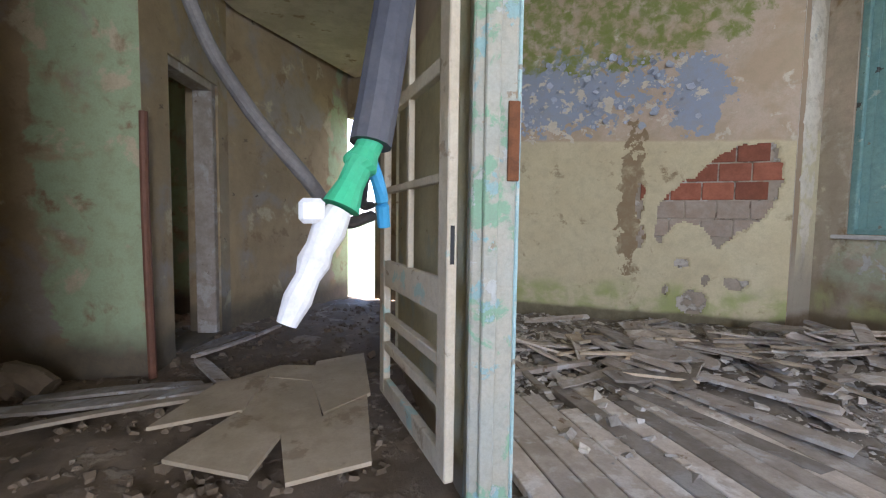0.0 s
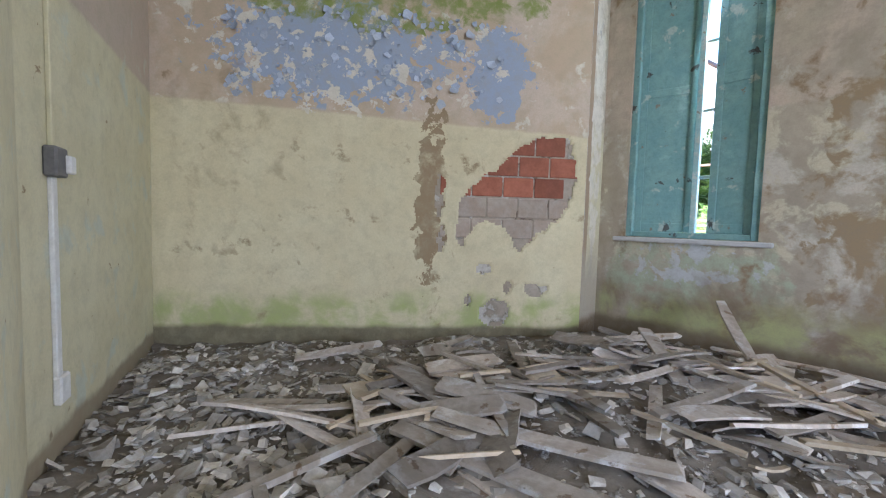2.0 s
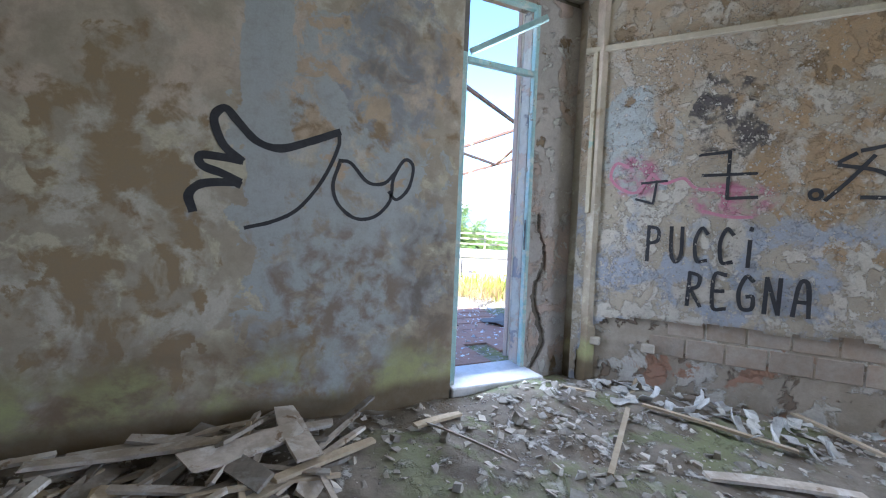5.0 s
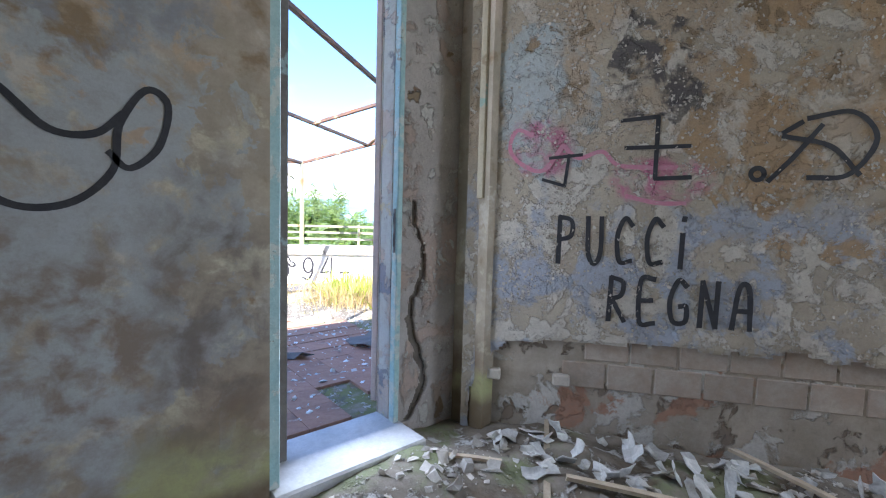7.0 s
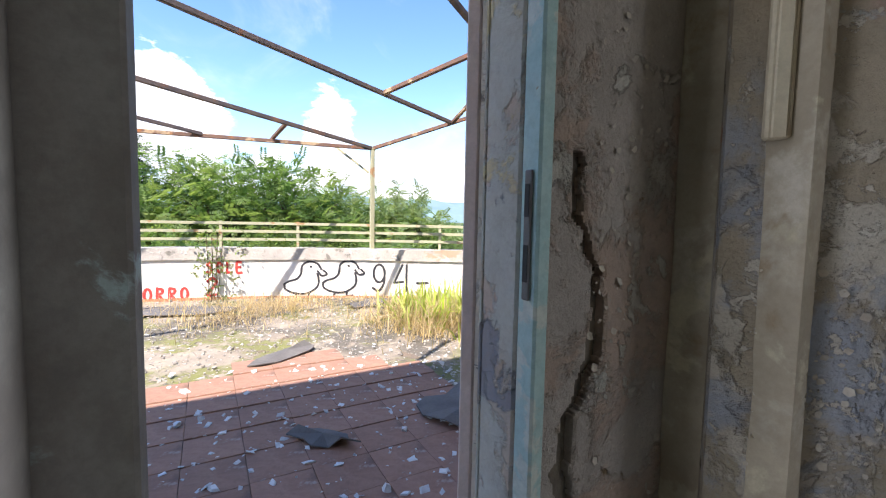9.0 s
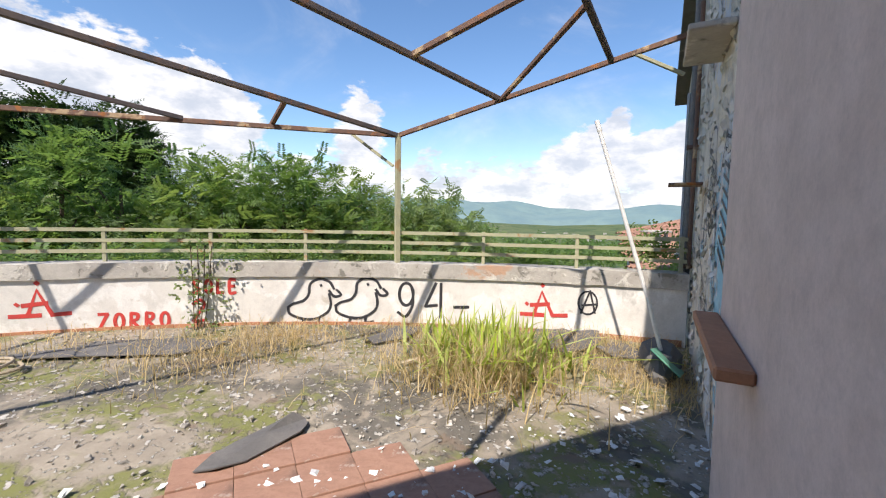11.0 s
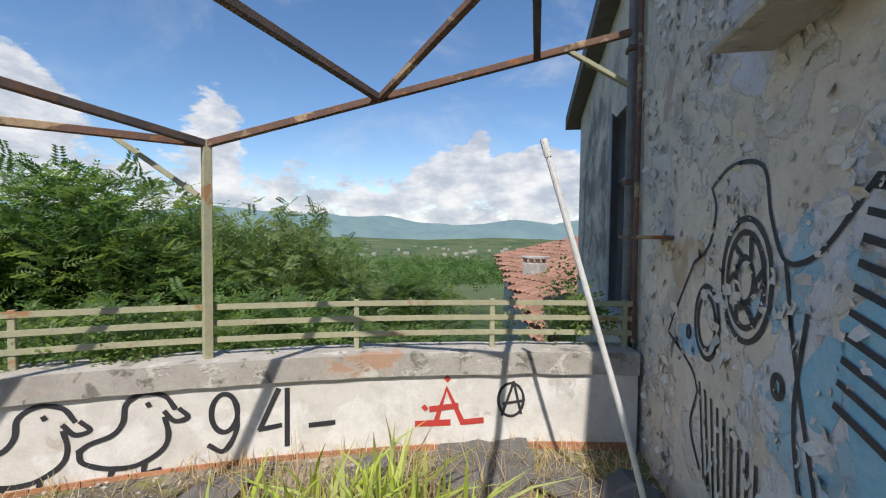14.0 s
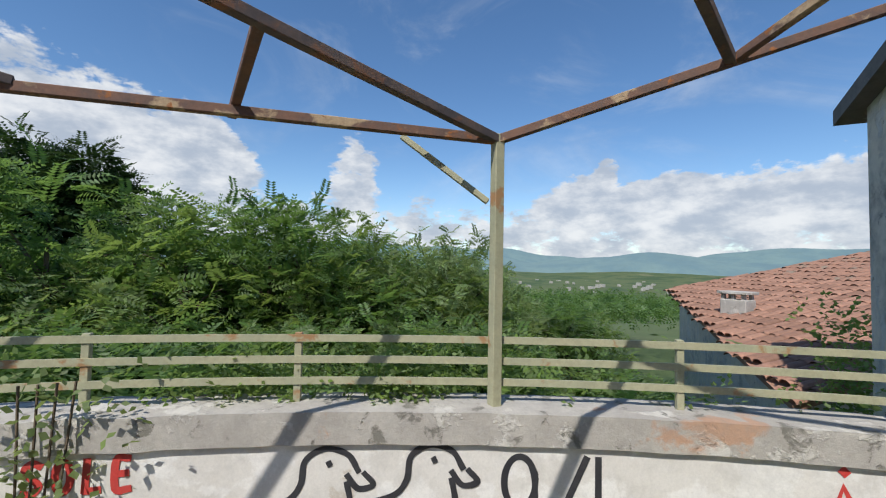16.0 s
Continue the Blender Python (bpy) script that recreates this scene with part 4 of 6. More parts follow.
for args in (
        (3.91, 0.28, 4.20, -0.30, 0.06, 0.02, 0.07, 0.05, wood_pale, "long pale wooden batten lying on the floor"),
        (3.26, 1.27, 4.16, -0.12, 0.055, 0.02, 0.07, 0.05, wood_pale, "long pale wooden batten lying on the floor"),
        (4.28, -0.60, 4.40, -1.0, 0.06, 0.02, 0.05, 0.04, wood_pale, "short pale batten near the window wall"),
        (4.5, -2.9, 3.49, -1.5, 0.035, 0.02, 0.06, 0.03, wood_pale, "pale wooden lath on mossy rubble"),
        (4.83, -1.70, 4.3, -2.2, 0.03, 0.015, 0.03, 0.03, wood_pale, "thin white lath near the door"),
        (3.97, -2.32, 3.24, -2.95, 0.04, 0.02, 0.04, 0.04, wood_pale, "pale batten on mossy rubble"),
        (3.82, -3.6, 2.97, -3.37, 0.04, 0.02, 0.07, 0.04, wood_pale, "white painted batten on the floor"),
        (3.28, -2.04, 2.85, -2.8, 0.09, 0.02, 0.03, 0.03, wood_old, "dark worn board on the floor"),
        (0.72, 2.55, 1.81, 2.61, 0.05, 0.03, 0.05, 0.08, wood_old, "long broken stick lying across the rubble"),
        (1.95, 2.61, 2.30, 1.30, 0.13, 0.02, 0.05, 0.05, wood_old, "wide grey floorboard lying loose"),
        (1.75, 2.65, 2.05, 1.25, 0.12, 0.02, 0.035, 0.03, wood_old, "wide grey floorboard lying loose"),
        (2.15, 2.55, 2.62, 1.55, 0.11, 0.02, 0.06, 0.06, wood_old, "wide grey floorboard lying loose"),
        (1.68, 2.82, 2.37, 2.90, 0.03, 0.015, 0.06, 0.07, wood_pale, "thin pale lath on the rubble"),
        (3.45, 1.85, 4.18, 2.40, 0.10, 0.018, 0.04, 0.20, wood_old, "grey board leaning on the heap"),
        (4.15, 1.70, 3.60, 0.80, 0.05, 0.02, 0.12, 0.06, wood_pale, "pale batten on the heap"),
        (4.10, 1.65, 4.60, 2.02, 0.08, 0.015, 0.10, 0.42, wood_old, "board standing up against the heap"),
        (3.51, 3.2, 2.74, 2.32, 0.08, 0.02, 0.05, 0.05, wood_old, "grey board in front of the back wall"),
        (4.35, 1.35, 4.45, -0.1, 0.09, 0.02, 0.10, 0.06, wood_old, "dark board along the window wall"),
        (4.50, 1.25, 4.58, 0.1, 0.07, 0.02, 0.08, 0.06, wood_old, "dark board along the window wall"),
        (2.95, 1.8, 3.6, 1.55, 0.07, 0.02, 0.08, 0.10, wood_old, "splintered board on the heap")):
    long_board(*args)

# floorboards still in place near the doorway
boards = thing("floorboards", "worn grey floorboards partly buried in rubble", "floorboards", kind="structure")
for k in range(13):
    r = random.Random(k)
    part("board", boxed((0.74 + k * 0.125, -0.9 + r.random() * 0.3, -0.10), (0.857 + k * 0.125, 2.0 + r.random() * 0.5, -0.055), 0.004), wood_old, boards)



def peeling(parent, u0, u1, z0, z1, n, out, size, mat, seed):
    """Small curled scales of paint lifting off a wall's face."""
    r = random.Random(seed)
    verts, faces = [], []
    for _ in range(n):
        u, z = r.uniform(u0, u1), r.uniform(z0, z1)
        if noise.noise((u * 2.3, z * 2.3, seed)) < r.uniform(-0.35, 0.35):
            continue
        s, a, lift = size * (0.4 + r.random() ** 2), r.uniform(0, math.tau), r.uniform(0.15, 0.7)
        base = len(verts)
        for du, dz, up in ((-0.5, -0.4, 0.0), (0.4, -0.5, 0.1), (0.6, 0.1, 0.5), (0.3, 0.5, 1.0), (-0.4, 0.4, 0.8), (0.0, 0.0, 0.25)):
            du, dz = du * r.uniform(0.7, 1.2), dz * r.uniform(0.7, 1.2)
            verts.append((u + s * (du * math.cos(a) - dz * math.sin(a)), -out - 0.001 - s * lift * up, z + s * (du * math.sin(a) + dz * math.cos(a))))
        faces += [(base + k, base + (k + 1) % 5, base + 5) for k in range(5)]
    ob = raw("peeling_paint", verts, faces, mat, parent)
    return tagged(ob, "curled scales of peeling paint", kind="stuff")


peeling(wall_graffiti, 0.08, 2.9, 0.65, 3.1, 7000, 0.0415, 0.014, scale_mat, 3)
peeling(wall_pier, 0.18, 0.5, 0.1, 3.2, 500, 0.032, 0.013, scale_mat, 5)
peeling(wall_back, 0.6, 3.0, 2.05, 2.8, 420, 0.022, 0.06, scale_blue, 8)
shard_rng = random.Random(21)
for k in range(80):
    u, d = shard_rng.uniform(0.25, 2.9), shard_rng.uniform(0.12, 0.65)
    p = G_AT @ Vector((u, -d, 0))
    sx, sy = shard_rng.uniform(0.05, 0.20), shard_rng.uniform(0.04, 0.11)
    bm = bmesh.new()
    grid = [[bm.verts.new((sx * (i / 3 - 0.5) * (1 + 0.2 * shard_rng.uniform(-1, 1)), sy * (j / 2 - 0.5) * (1 + 0.4 * shard_rng.uniform(-1, 1)), 0.05 * (i / 3 - 0.5) ** 2 + 0.008 * shard_rng.uniform(-1, 1))) for j in range(3)] for i in range(4)]
    for i in range(3):
        for j in range(2):
            bm.faces.new((grid[i][j], grid[i + 1][j], grid[i + 1][j + 1], grid[i][j + 1]))
    geo = bmesh.ops.extrude_face_region(bm, geom=bm.faces[:])["geom"]
    bmesh.ops.translate(bm, vec=(0, 0, 0.006), verts=[v for v in geo if isinstance(v, bmesh.types.BMVert)])
    steep = shard_rng.random() < 0.4
    tagged(part("plaster_shard", bm, shard_mat, matrix=pose(p.x, p.y, heap(p.x, p.y) + (0.25 * sx + 0.01 if steep else 0.02), shard_rng.gauss(0, 20), shard_rng.uniform(25, 75) if steep else shard_rng.gauss(0, 14), shard_rng.uniform(0, 360))), "curled pale shard of fallen plaster in the rubble", "plaster shard", "fallen plaster shards")
verts, faces = [], []
chunk_mesh(random.Random(8), 650, lambda r: (lambda x, y: (x, y) if in_room(x, y) else None)(r.gauss(1.35, 0.45), r.gauss(3.2, 0.7)), lambda r: 0.03 + 0.09 * r.random() ** 2, lambda x, y: heap(x, y) + 0.01, verts, faces, 0.92)
chunk_mesh(random.Random(9), 450, lambda r: (lambda x, y: (x, y) if in_room(x, y) else None)(r.gauss(2.6, 0.6), r.gauss(1.3, 0.6)), lambda r: 0.02 + 0.07 * r.random() ** 3, lambda x, y: heap(x, y) + 0.01, verts, faces, 0.85)
tagged(raw("plaster_lumps", verts, faces, stone_mat), "larger pale lumps of broken plaster by the walls", "rubble", kind="stuff")

# bricks in the bare patches
for row in range(5):
    for col in range(5):
        u = 2.45 + col * 0.29 + (0.14 if row % 2 else 0)
        if u + 0.277 > 3.79:
            continue
        z = 0.88 + row * 0.19
        ob = part("brick", boxed((u, -0.008, z), (u + 0.277, 0.03, z + 0.176), 0.006), brick_mat if row >= 2 else brick_dusty, wall_back)
for row in range(2, 4):
    for col in range(2, 14):
        u = 0.1 + col * 0.29 + (0.14 if row % 2 else 0)
        z = -0.1 + row * 0.19
        part("brick", boxed((u, -0.006, z), (u + 0.277, 0.03, z + 0.176), 0.008), brick_dusty, wall_graffiti)
for u in (0.16, 0.62):
    ob = tagged(part("wall_socket", boxed((u, -0.06, 0.29), (u + 0.11, 0.0, 0.365), 0.01), scale_mat, matrix=G_AT), "old cream plastic socket box in the bare masonry", "socket")

# window with shutters
window = thing("window_1", "teal painted wooden window with half-open shutters", "window", W_AT, kind="structure")
u0, u1, z0, z1 = WINDOW
part("window_sill", boxed((u0 - 0.09, -0.06, 0.885), (u1 + 0.10, 0.45, 0.925), 0.008), marble, window, "grey stone sill")
for name, lo, hi in (("window_frame", (u0, 0.02, z0), (u0 + 0.06, 0.12, z1)), ("window_frame", (u1 - 0.06, 0.02, z0), (u1, 0.12, z1)), ("window_frame", (u0 + 0.06, 0.02, z0), (u1 - 0.06, 0.12, z0 + 0.05)), ("window_frame", (u0 + 0.06, 0.02, z1 - 0.06), (u1 - 0.06, 0.12, z1))):
    part(name, boxed(lo, hi, 0.006), paint_teal, window)


def shutter(parent, at, width, height, mat):
    """A panelled wooden leaf with stiles, rails and a sunk panel; hinged at its left edge."""
    leaf = part("shutter", boxed((0.06, 0.010, 0.06), (width - 0.06, 0.026, height - 0.06), 0.003), mat, parent, matrix=at)
    for lo, hi in (((0, 0, 0), (0.06, 0.036, height)), ((width - 0.06, 0, 0), (width, 0.036, height)), ((0.06, 0, 0), (width - 0.06, 0.036, 0.08)), ((0.06, 0, height - 0.08), (width - 0.06, 0.036, height)), ((0.06, 0, height * 0.52), (width - 0.06, 0.036, height * 0.52 + 0.07))):
        part("stile", boxed(lo, hi, 0.004), mat, leaf)
    return leaf


h = z1 - z0 - 0.11
shutter(window, pose(u0 + 0.06, 0.06, z0 + 0.05, 0, 0, 14), 0.47, h, paint_teal)
shutter(window, pose(u1 - 0.06, 0.10, z0 + 0.05, 0, 0, 176), 0.33, h, paint_teal)
sash = part("sash", boxed((u0 + 0.53, 0.10, z0 + 0.05), (u0 + 0.575, 0.15, z1 - 0.06), 0.004), paint_cyan, window, "bright cyan sash edge")
for z in (1.45, 2.02, 2.6, 3.1):
    part("glazing_bar", boxed((u0 + 0.575, 0.12, z), (u1 - 0.06, 0.145, z + 0.028), 0.003), paint_cyan, window)

# terrace door frame with transom and open leaf
frame_door = thing("door_1", "cyan painted terrace door frame with an open transom", "door", kind="structure")
for lo, hi in (((5.0, -1.98, 0.03), (5.06, -1.94, 3.38)), ((5.0, -1.255, 0.03), (5.08, -1.083, 3.38)), ((5.0, -1.94, 2.74), (5.06, -1.255, 2.79)), ((5.0, -1.94, 3.33), (5.06, -1.255, 3.38))):
    part("door_frame", boxed(lo, hi, 0.006), wood_dark if lo[1] == -1.255 else paint_cyan, frame_door)
part("transom_light", bar_bm((5.0, -1.27, 2.82), (4.72, -1.84, 3.12), 0.04, 0.05), paint_cyan, frame_door, "tilted open transom frame")
part("strike_plate", boxed((5.016, -1.939, 1.16), (5.04, -1.933, 1.44), 0.003), hose_grey, frame_door, "rusty steel strike plate")
# dark plates painted as the shade inside the strike holes
part("strike_slot", boxed((5.021, -1.9325, 1.34), (5.035, -1.931, 1.41), 0), void_shade, frame_door)
part("strike_slot", boxed((5.021, -1.9325, 1.20), (5.035, -1.931, 1.28), 0), void_shade, frame_door)
leaf = part("door_leaf", boxed((4.842, -1.15, 0.06), (4.998, -1.085, 2.72), 0.006), wood_dark, frame_door, "dark weathered door leaf folded into the reveal")
part("stile", boxed((4.785, -1.14, 0.06), (4.84, -1.085, 2.72), 0.004), paint_cyan, leaf)
tagged(part("door_threshold", boxed((4.72, -2.0, -0.2), (5.22, -1.09, 0.055), 0.012), marble), "worn white marble threshold of the terrace door", "threshold", kind="structure")
conduit = thing("cable_trunking", "white plastic cable trunking ending halfway down the wall", "trunking", G_AT)
part("trunking", boxed((0.07, -0.075, 1.53), (0.12, -0.04, 3.0), 0.006), paint_leaf, conduit)
part("trunking_lid", boxed((0.08, -0.083, 1.53), (0.11, -0.075, 3.0), 0.003), paint_leaf, conduit)

# light switch and cable on the partition
switch = thing("light_switch", "old cream switch box with a conduit down to a socket", "switch", L_AT)
part("conduit", boxed((0.24, -0.02, 0.27), (0.29, 0.0, 1.16), 0.004), pvc_white, switch, "white cable conduit")
part("conduit", boxed((0.25, -0.02, 1.29), (0.28, 0.0, 2.9), 0.004), plaster_left, switch)
part("switch_box", boxed((0.20, -0.05, 1.16), (0.32, 0.0, 1.29), 0.008), hose_grey, switch)
part("switch_key", boxed((0.29, -0.07, 1.18), (0.35, -0.045, 1.26), 0.006), pvc_white, switch)
part("socket_plate", boxed((0.23, -0.035, 0.15), (0.33, 0.0, 0.28), 0.008), pvc_white, switch)

# doorway between hall and room: jamb post and a battered glazed leaf
post = thing("door_2", "flaking green and cyan door post with a rusty lock plate", "door", pose(0.565, 1.455, 0, 0, 0, -10), kind="structure")
part("jamb", boxed((-0.075, -0.05, -0.12), (0.085, 0.06, 2.7), 0.008), paint_door, post)
part("jamb_stop", boxed((-0.035, -0.07, -0.12), (0.02, -0.051, 2.7), 0.006), paint_door, post)
part("jamb_edge", boxed((0.0855, -0.045, -0.12), (0.10, -0.015, 2.7), 0.004), paint_cyan, post)
part("lock_plate", boxed((0.05, -0.062, 1.14), (0.092, -0.0505, 1.42), 0.003), rust_plate, post, "rusty steel lock plate")
glazed = thing("door_leaf", "battered cream glazed door leaf with broken panels", "door", pose(0.42, 1.44, 0.02, 0, 0, 98))
LW = 0.95
for a in (0.0, LW - 0.09):
    part("stile", boxed((a, -0.02, 0.0), (a + 0.09, 0.02, 2.55), 0.005), paint_leaf, glazed)
for z, hh in ((0.0, 0.10), (0.26, 0.05), (0.42, 0.05), (0.62, 0.14), (1.12, 0.035), (1.52, 0.06), (2.0, 0.035), (2.45, 0.10)):
    part("rail", boxed((0.09, -0.018, z), (LW - 0.09, 0.018, z + hh), 0.004), paint_leaf, glazed)
part("glazing_bar", boxed((LW / 2 - 0.015, -0.014, 0.76), (LW / 2 + 0.015, 0.014, 2.45), 0.003), paint_leaf, glazed)
# thin dark plate stands for the shade in the lock slot
part("lock_slot", boxed((-0.003, -0.008, 0.82), (-0.0005, 0.008, 0.96), 0), void_shade, glazed)

# hanging conduits with pipe fittings
hose = thing("hanging_conduit", "dark corrugated conduits hanging in a loop from the ceiling", "conduit")
part("conduit_tube", tube_bm([(-0.95, 2.35, 3.0), (-0.6, 2.15, 1.95), (-0.36, 1.98, 1.5), (-0.1, 1.9, 1.17), (0.05, 2.1, 0.99), (0.22, 2.4, 1.02)], 0.032, 12), hose_grey, hose)
part("conduit_tube", tube_bm([(0.30, 1.3, 3.0), (0.2, 1.3, 1.9), (0.14, 1.38, 1.35), (0.12, 1.7, 1.08), (0.22, 2.36, 1.08)], 0.02, 10, 14, 0.08), hose_mat, hose)
pipe = thing("hanging_pipe", "dark hose with green fitting, white valve and blue tube", "pipe")
part("hose", tube_bm([(0.30, 0.98, 3.0), (0.17, 0.90, 1.75), (0.10, 0.86, 1.28), (0.075, 0.84, 1.14)], 0.042, 12, 10), hose_mat, pipe)
part("green_fitting", tube_bm([(0.078, 0.84, 1.15), (0.055, 0.825, 1.10), (0.05, 0.82, 1.09), (0.018, 0.805, 1.015)], [0.026, 0.026, 0.034, 0.034, 0.026, 0.026, 0.036, 0.036], 14, 2), pvc_green, pipe, "bright green plastic fitting")
part("valve", tube_bm([(0.015, 0.804, 1.01), (-0.02, 0.79, 0.94), (-0.04, 0.775, 0.89), (-0.075, 0.76, 0.81)], [0.024, 0.032, 0.026, 0.03, 0.022, 0.026, 0.018], 14, 2), pvc_white, pipe, "white plastic valve body")
part("valve_tap", boxed((-0.055, 0.77, 0.985), (-0.01, 0.80, 1.03), 0.008), pvc_white, pipe)
part("blue_tube", tube_bm([(0.075, 0.86, 1.12), (0.10, 0.88, 1.05), (0.11, 0.9, 0.98)], 0.014, 10), pvc_blue, pipe, "blue plastic tube")
tagged(part("wall_pipe", tube_bm([(-1.225, 3.345, -0.14), (-1.24, 3.345, 1.0), (-1.235, 3.345, 1.72)], 0.028, 10, 3), pipe_brown), "rusty brown iron pipe standing against the wall corner", "pipe")
hall_frame = thing("door_3", "worn grey wooden frame of the dark doorway", "door", pose(-1.26, 3.385, 0, 0, 0, 78), kind="structure")
part("door_frame", boxed((1.03, 0.02, -0.1), (1.10, 0.2, 2.25), 0.006), wood_old, hall_frame)
part("door_frame", boxed((0.32, 0.02, 2.18), (1.03, 0.2, 2.25), 0.006), wood_old, hall_frame)
for x0, y0, x1, y1, wd, mt, lb in ((-1.0, 3.45, -0.5, 4.45, 0.05, wood_old, "grey batten on the hall floor"), (-0.95, 3.42, -0.62, 2.85, 0.09, wood_old, "broken brown board in the hall"), (-1.7, 2.5, -0.75, 2.72, 0.06, wood_pale, "pale board on the hall floor"), (-1.75, 2.72, -0.7, 2.8, 0.12, wood_old, "worn board on the hall floor"), (-1.7, 2.9, -0.8, 2.92, 0.10, wood_old, "worn board on the hall floor"), (-1.05, 3.75, -0.75, 4.35, 0.12, wood_old, "board lying in the dark doorway")):
    long_board(x0, y0, x1, y1, wd, 0.02, 0.03, 0.03, mt, lb)
tagged(part("lump", tube_bm([(-1.95, 3.05, -0.05), (-1.8, 3.05, 0.02), (-1.66, 3.02, -0.06)], [0.06, 0.10, 0.13, 0.12, 0.08], 9, 4), hall_dirt), "dark lump of rubble against the hall wall", "rubble")
slab_panel = thing("fallen_slab", "cracked pale sheet of fallen ceiling board on the hall floor", "board", pose(0, 0, -0.02, 2, -1, 0))
for poly in ([(-0.77, 2.08), (-0.6, 2.5), (-0.36, 2.55), (-0.42, 2.15)], [(-0.59, 2.52), (-0.3, 2.72), (-0.10, 2.66), (-0.12, 2.45), (-0.35, 2.56)], [(-0.41, 2.14), (-0.345, 2.53), (-0.11, 2.43), (-0.05, 2.0), (-0.2, 1.9)], [(-0.10, 2.43), (-0.08, 2.7), (0.20, 2.78), (0.19, 2.2), (-0.03, 2.05)], [(-0.2, 1.88), (-0.04, 1.98), (0.17, 2.16), (0.14, 1.6), (-0.15, 1.55)], [(-0.43, 2.12), (-0.22, 1.88), (-0.3, 1.62), (-0.62, 1.8)]):
    bm = bmesh.new()
    mx, my = sum(p[0] for p in poly) / len(poly), sum(p[1] for p in poly) / len(poly)
    lift = 0.05 * abs(mx + 0.2)
    f = bm.faces.new([bm.verts.new((mx + 1.07 * (x - mx), my + 1.07 * (y - my), lift)) for x, y in poly])
    top = bmesh.ops.extrude_face_region(bm, geom=[f])["geom"]
    bmesh.ops.translate(bm, vec=(0, 0, 0.018), verts=[v for v in top if isinstance(v, bmesh.types.BMVert)])
    part("piece", bm, screed, slab_panel)


# spray paint on the inside walls
def graffiti(label, at, strokes, width, mat, steps=6, place=flat, matrix=True):
    ob = thing("graffiti", label, "graffiti", at if matrix else None)
    for k, stroke in enumerate(strokes):
        part("stroke", ribbon([stroke], width, place, steps, 0.003 + 0.0004 * k), mat, ob)
    return ob


def wy(points):
    return [(WIN0[1] - y, z) for y, z in points]


graffiti("black spray paint outline of a crown and bird", W_AT, [
    wy([(0.71, 1.39), (0.73, 1.48), (0.66, 1.55), (0.50, 1.57), (0.46, 1.56)]), wy([(0.46, 1.58), (0.55, 1.62), (0.66, 1.66), (0.67, 1.72), (0.55, 1.72), (0.45, 1.71)]),
    wy([(0.45, 1.71), (0.55, 1.80), (0.60, 1.95), (0.54, 2.02), (0.47, 1.95), (0.36, 1.84), (0.22, 1.81), (0.05, 1.87), (-0.15, 1.96)])], 0.05, paint_black)
graffiti("thin black spray paint lines of a bird", W_AT, [
    wy([(-0.15, 1.96), (-0.15, 1.86), (-0.05, 1.63), (0.10, 1.43), (0.25, 1.34), (0.42, 1.29)]),
    wy([(-0.16, 1.75), (-0.12, 1.6), (-0.16, 1.47), (-0.28, 1.38), (-0.42, 1.40), (-0.53, 1.52), (-0.55, 1.68), (-0.63, 1.82), (-0.70, 1.78), (-0.67, 1.62), (-0.58, 1.53), (-0.52, 1.58)]),
    wy([(-0.16, 1.77), (-0.24, 1.76), (-0.36, 1.64), (-0.48, 1.64), (-0.56, 1.72)])], 0.025, paint_black)


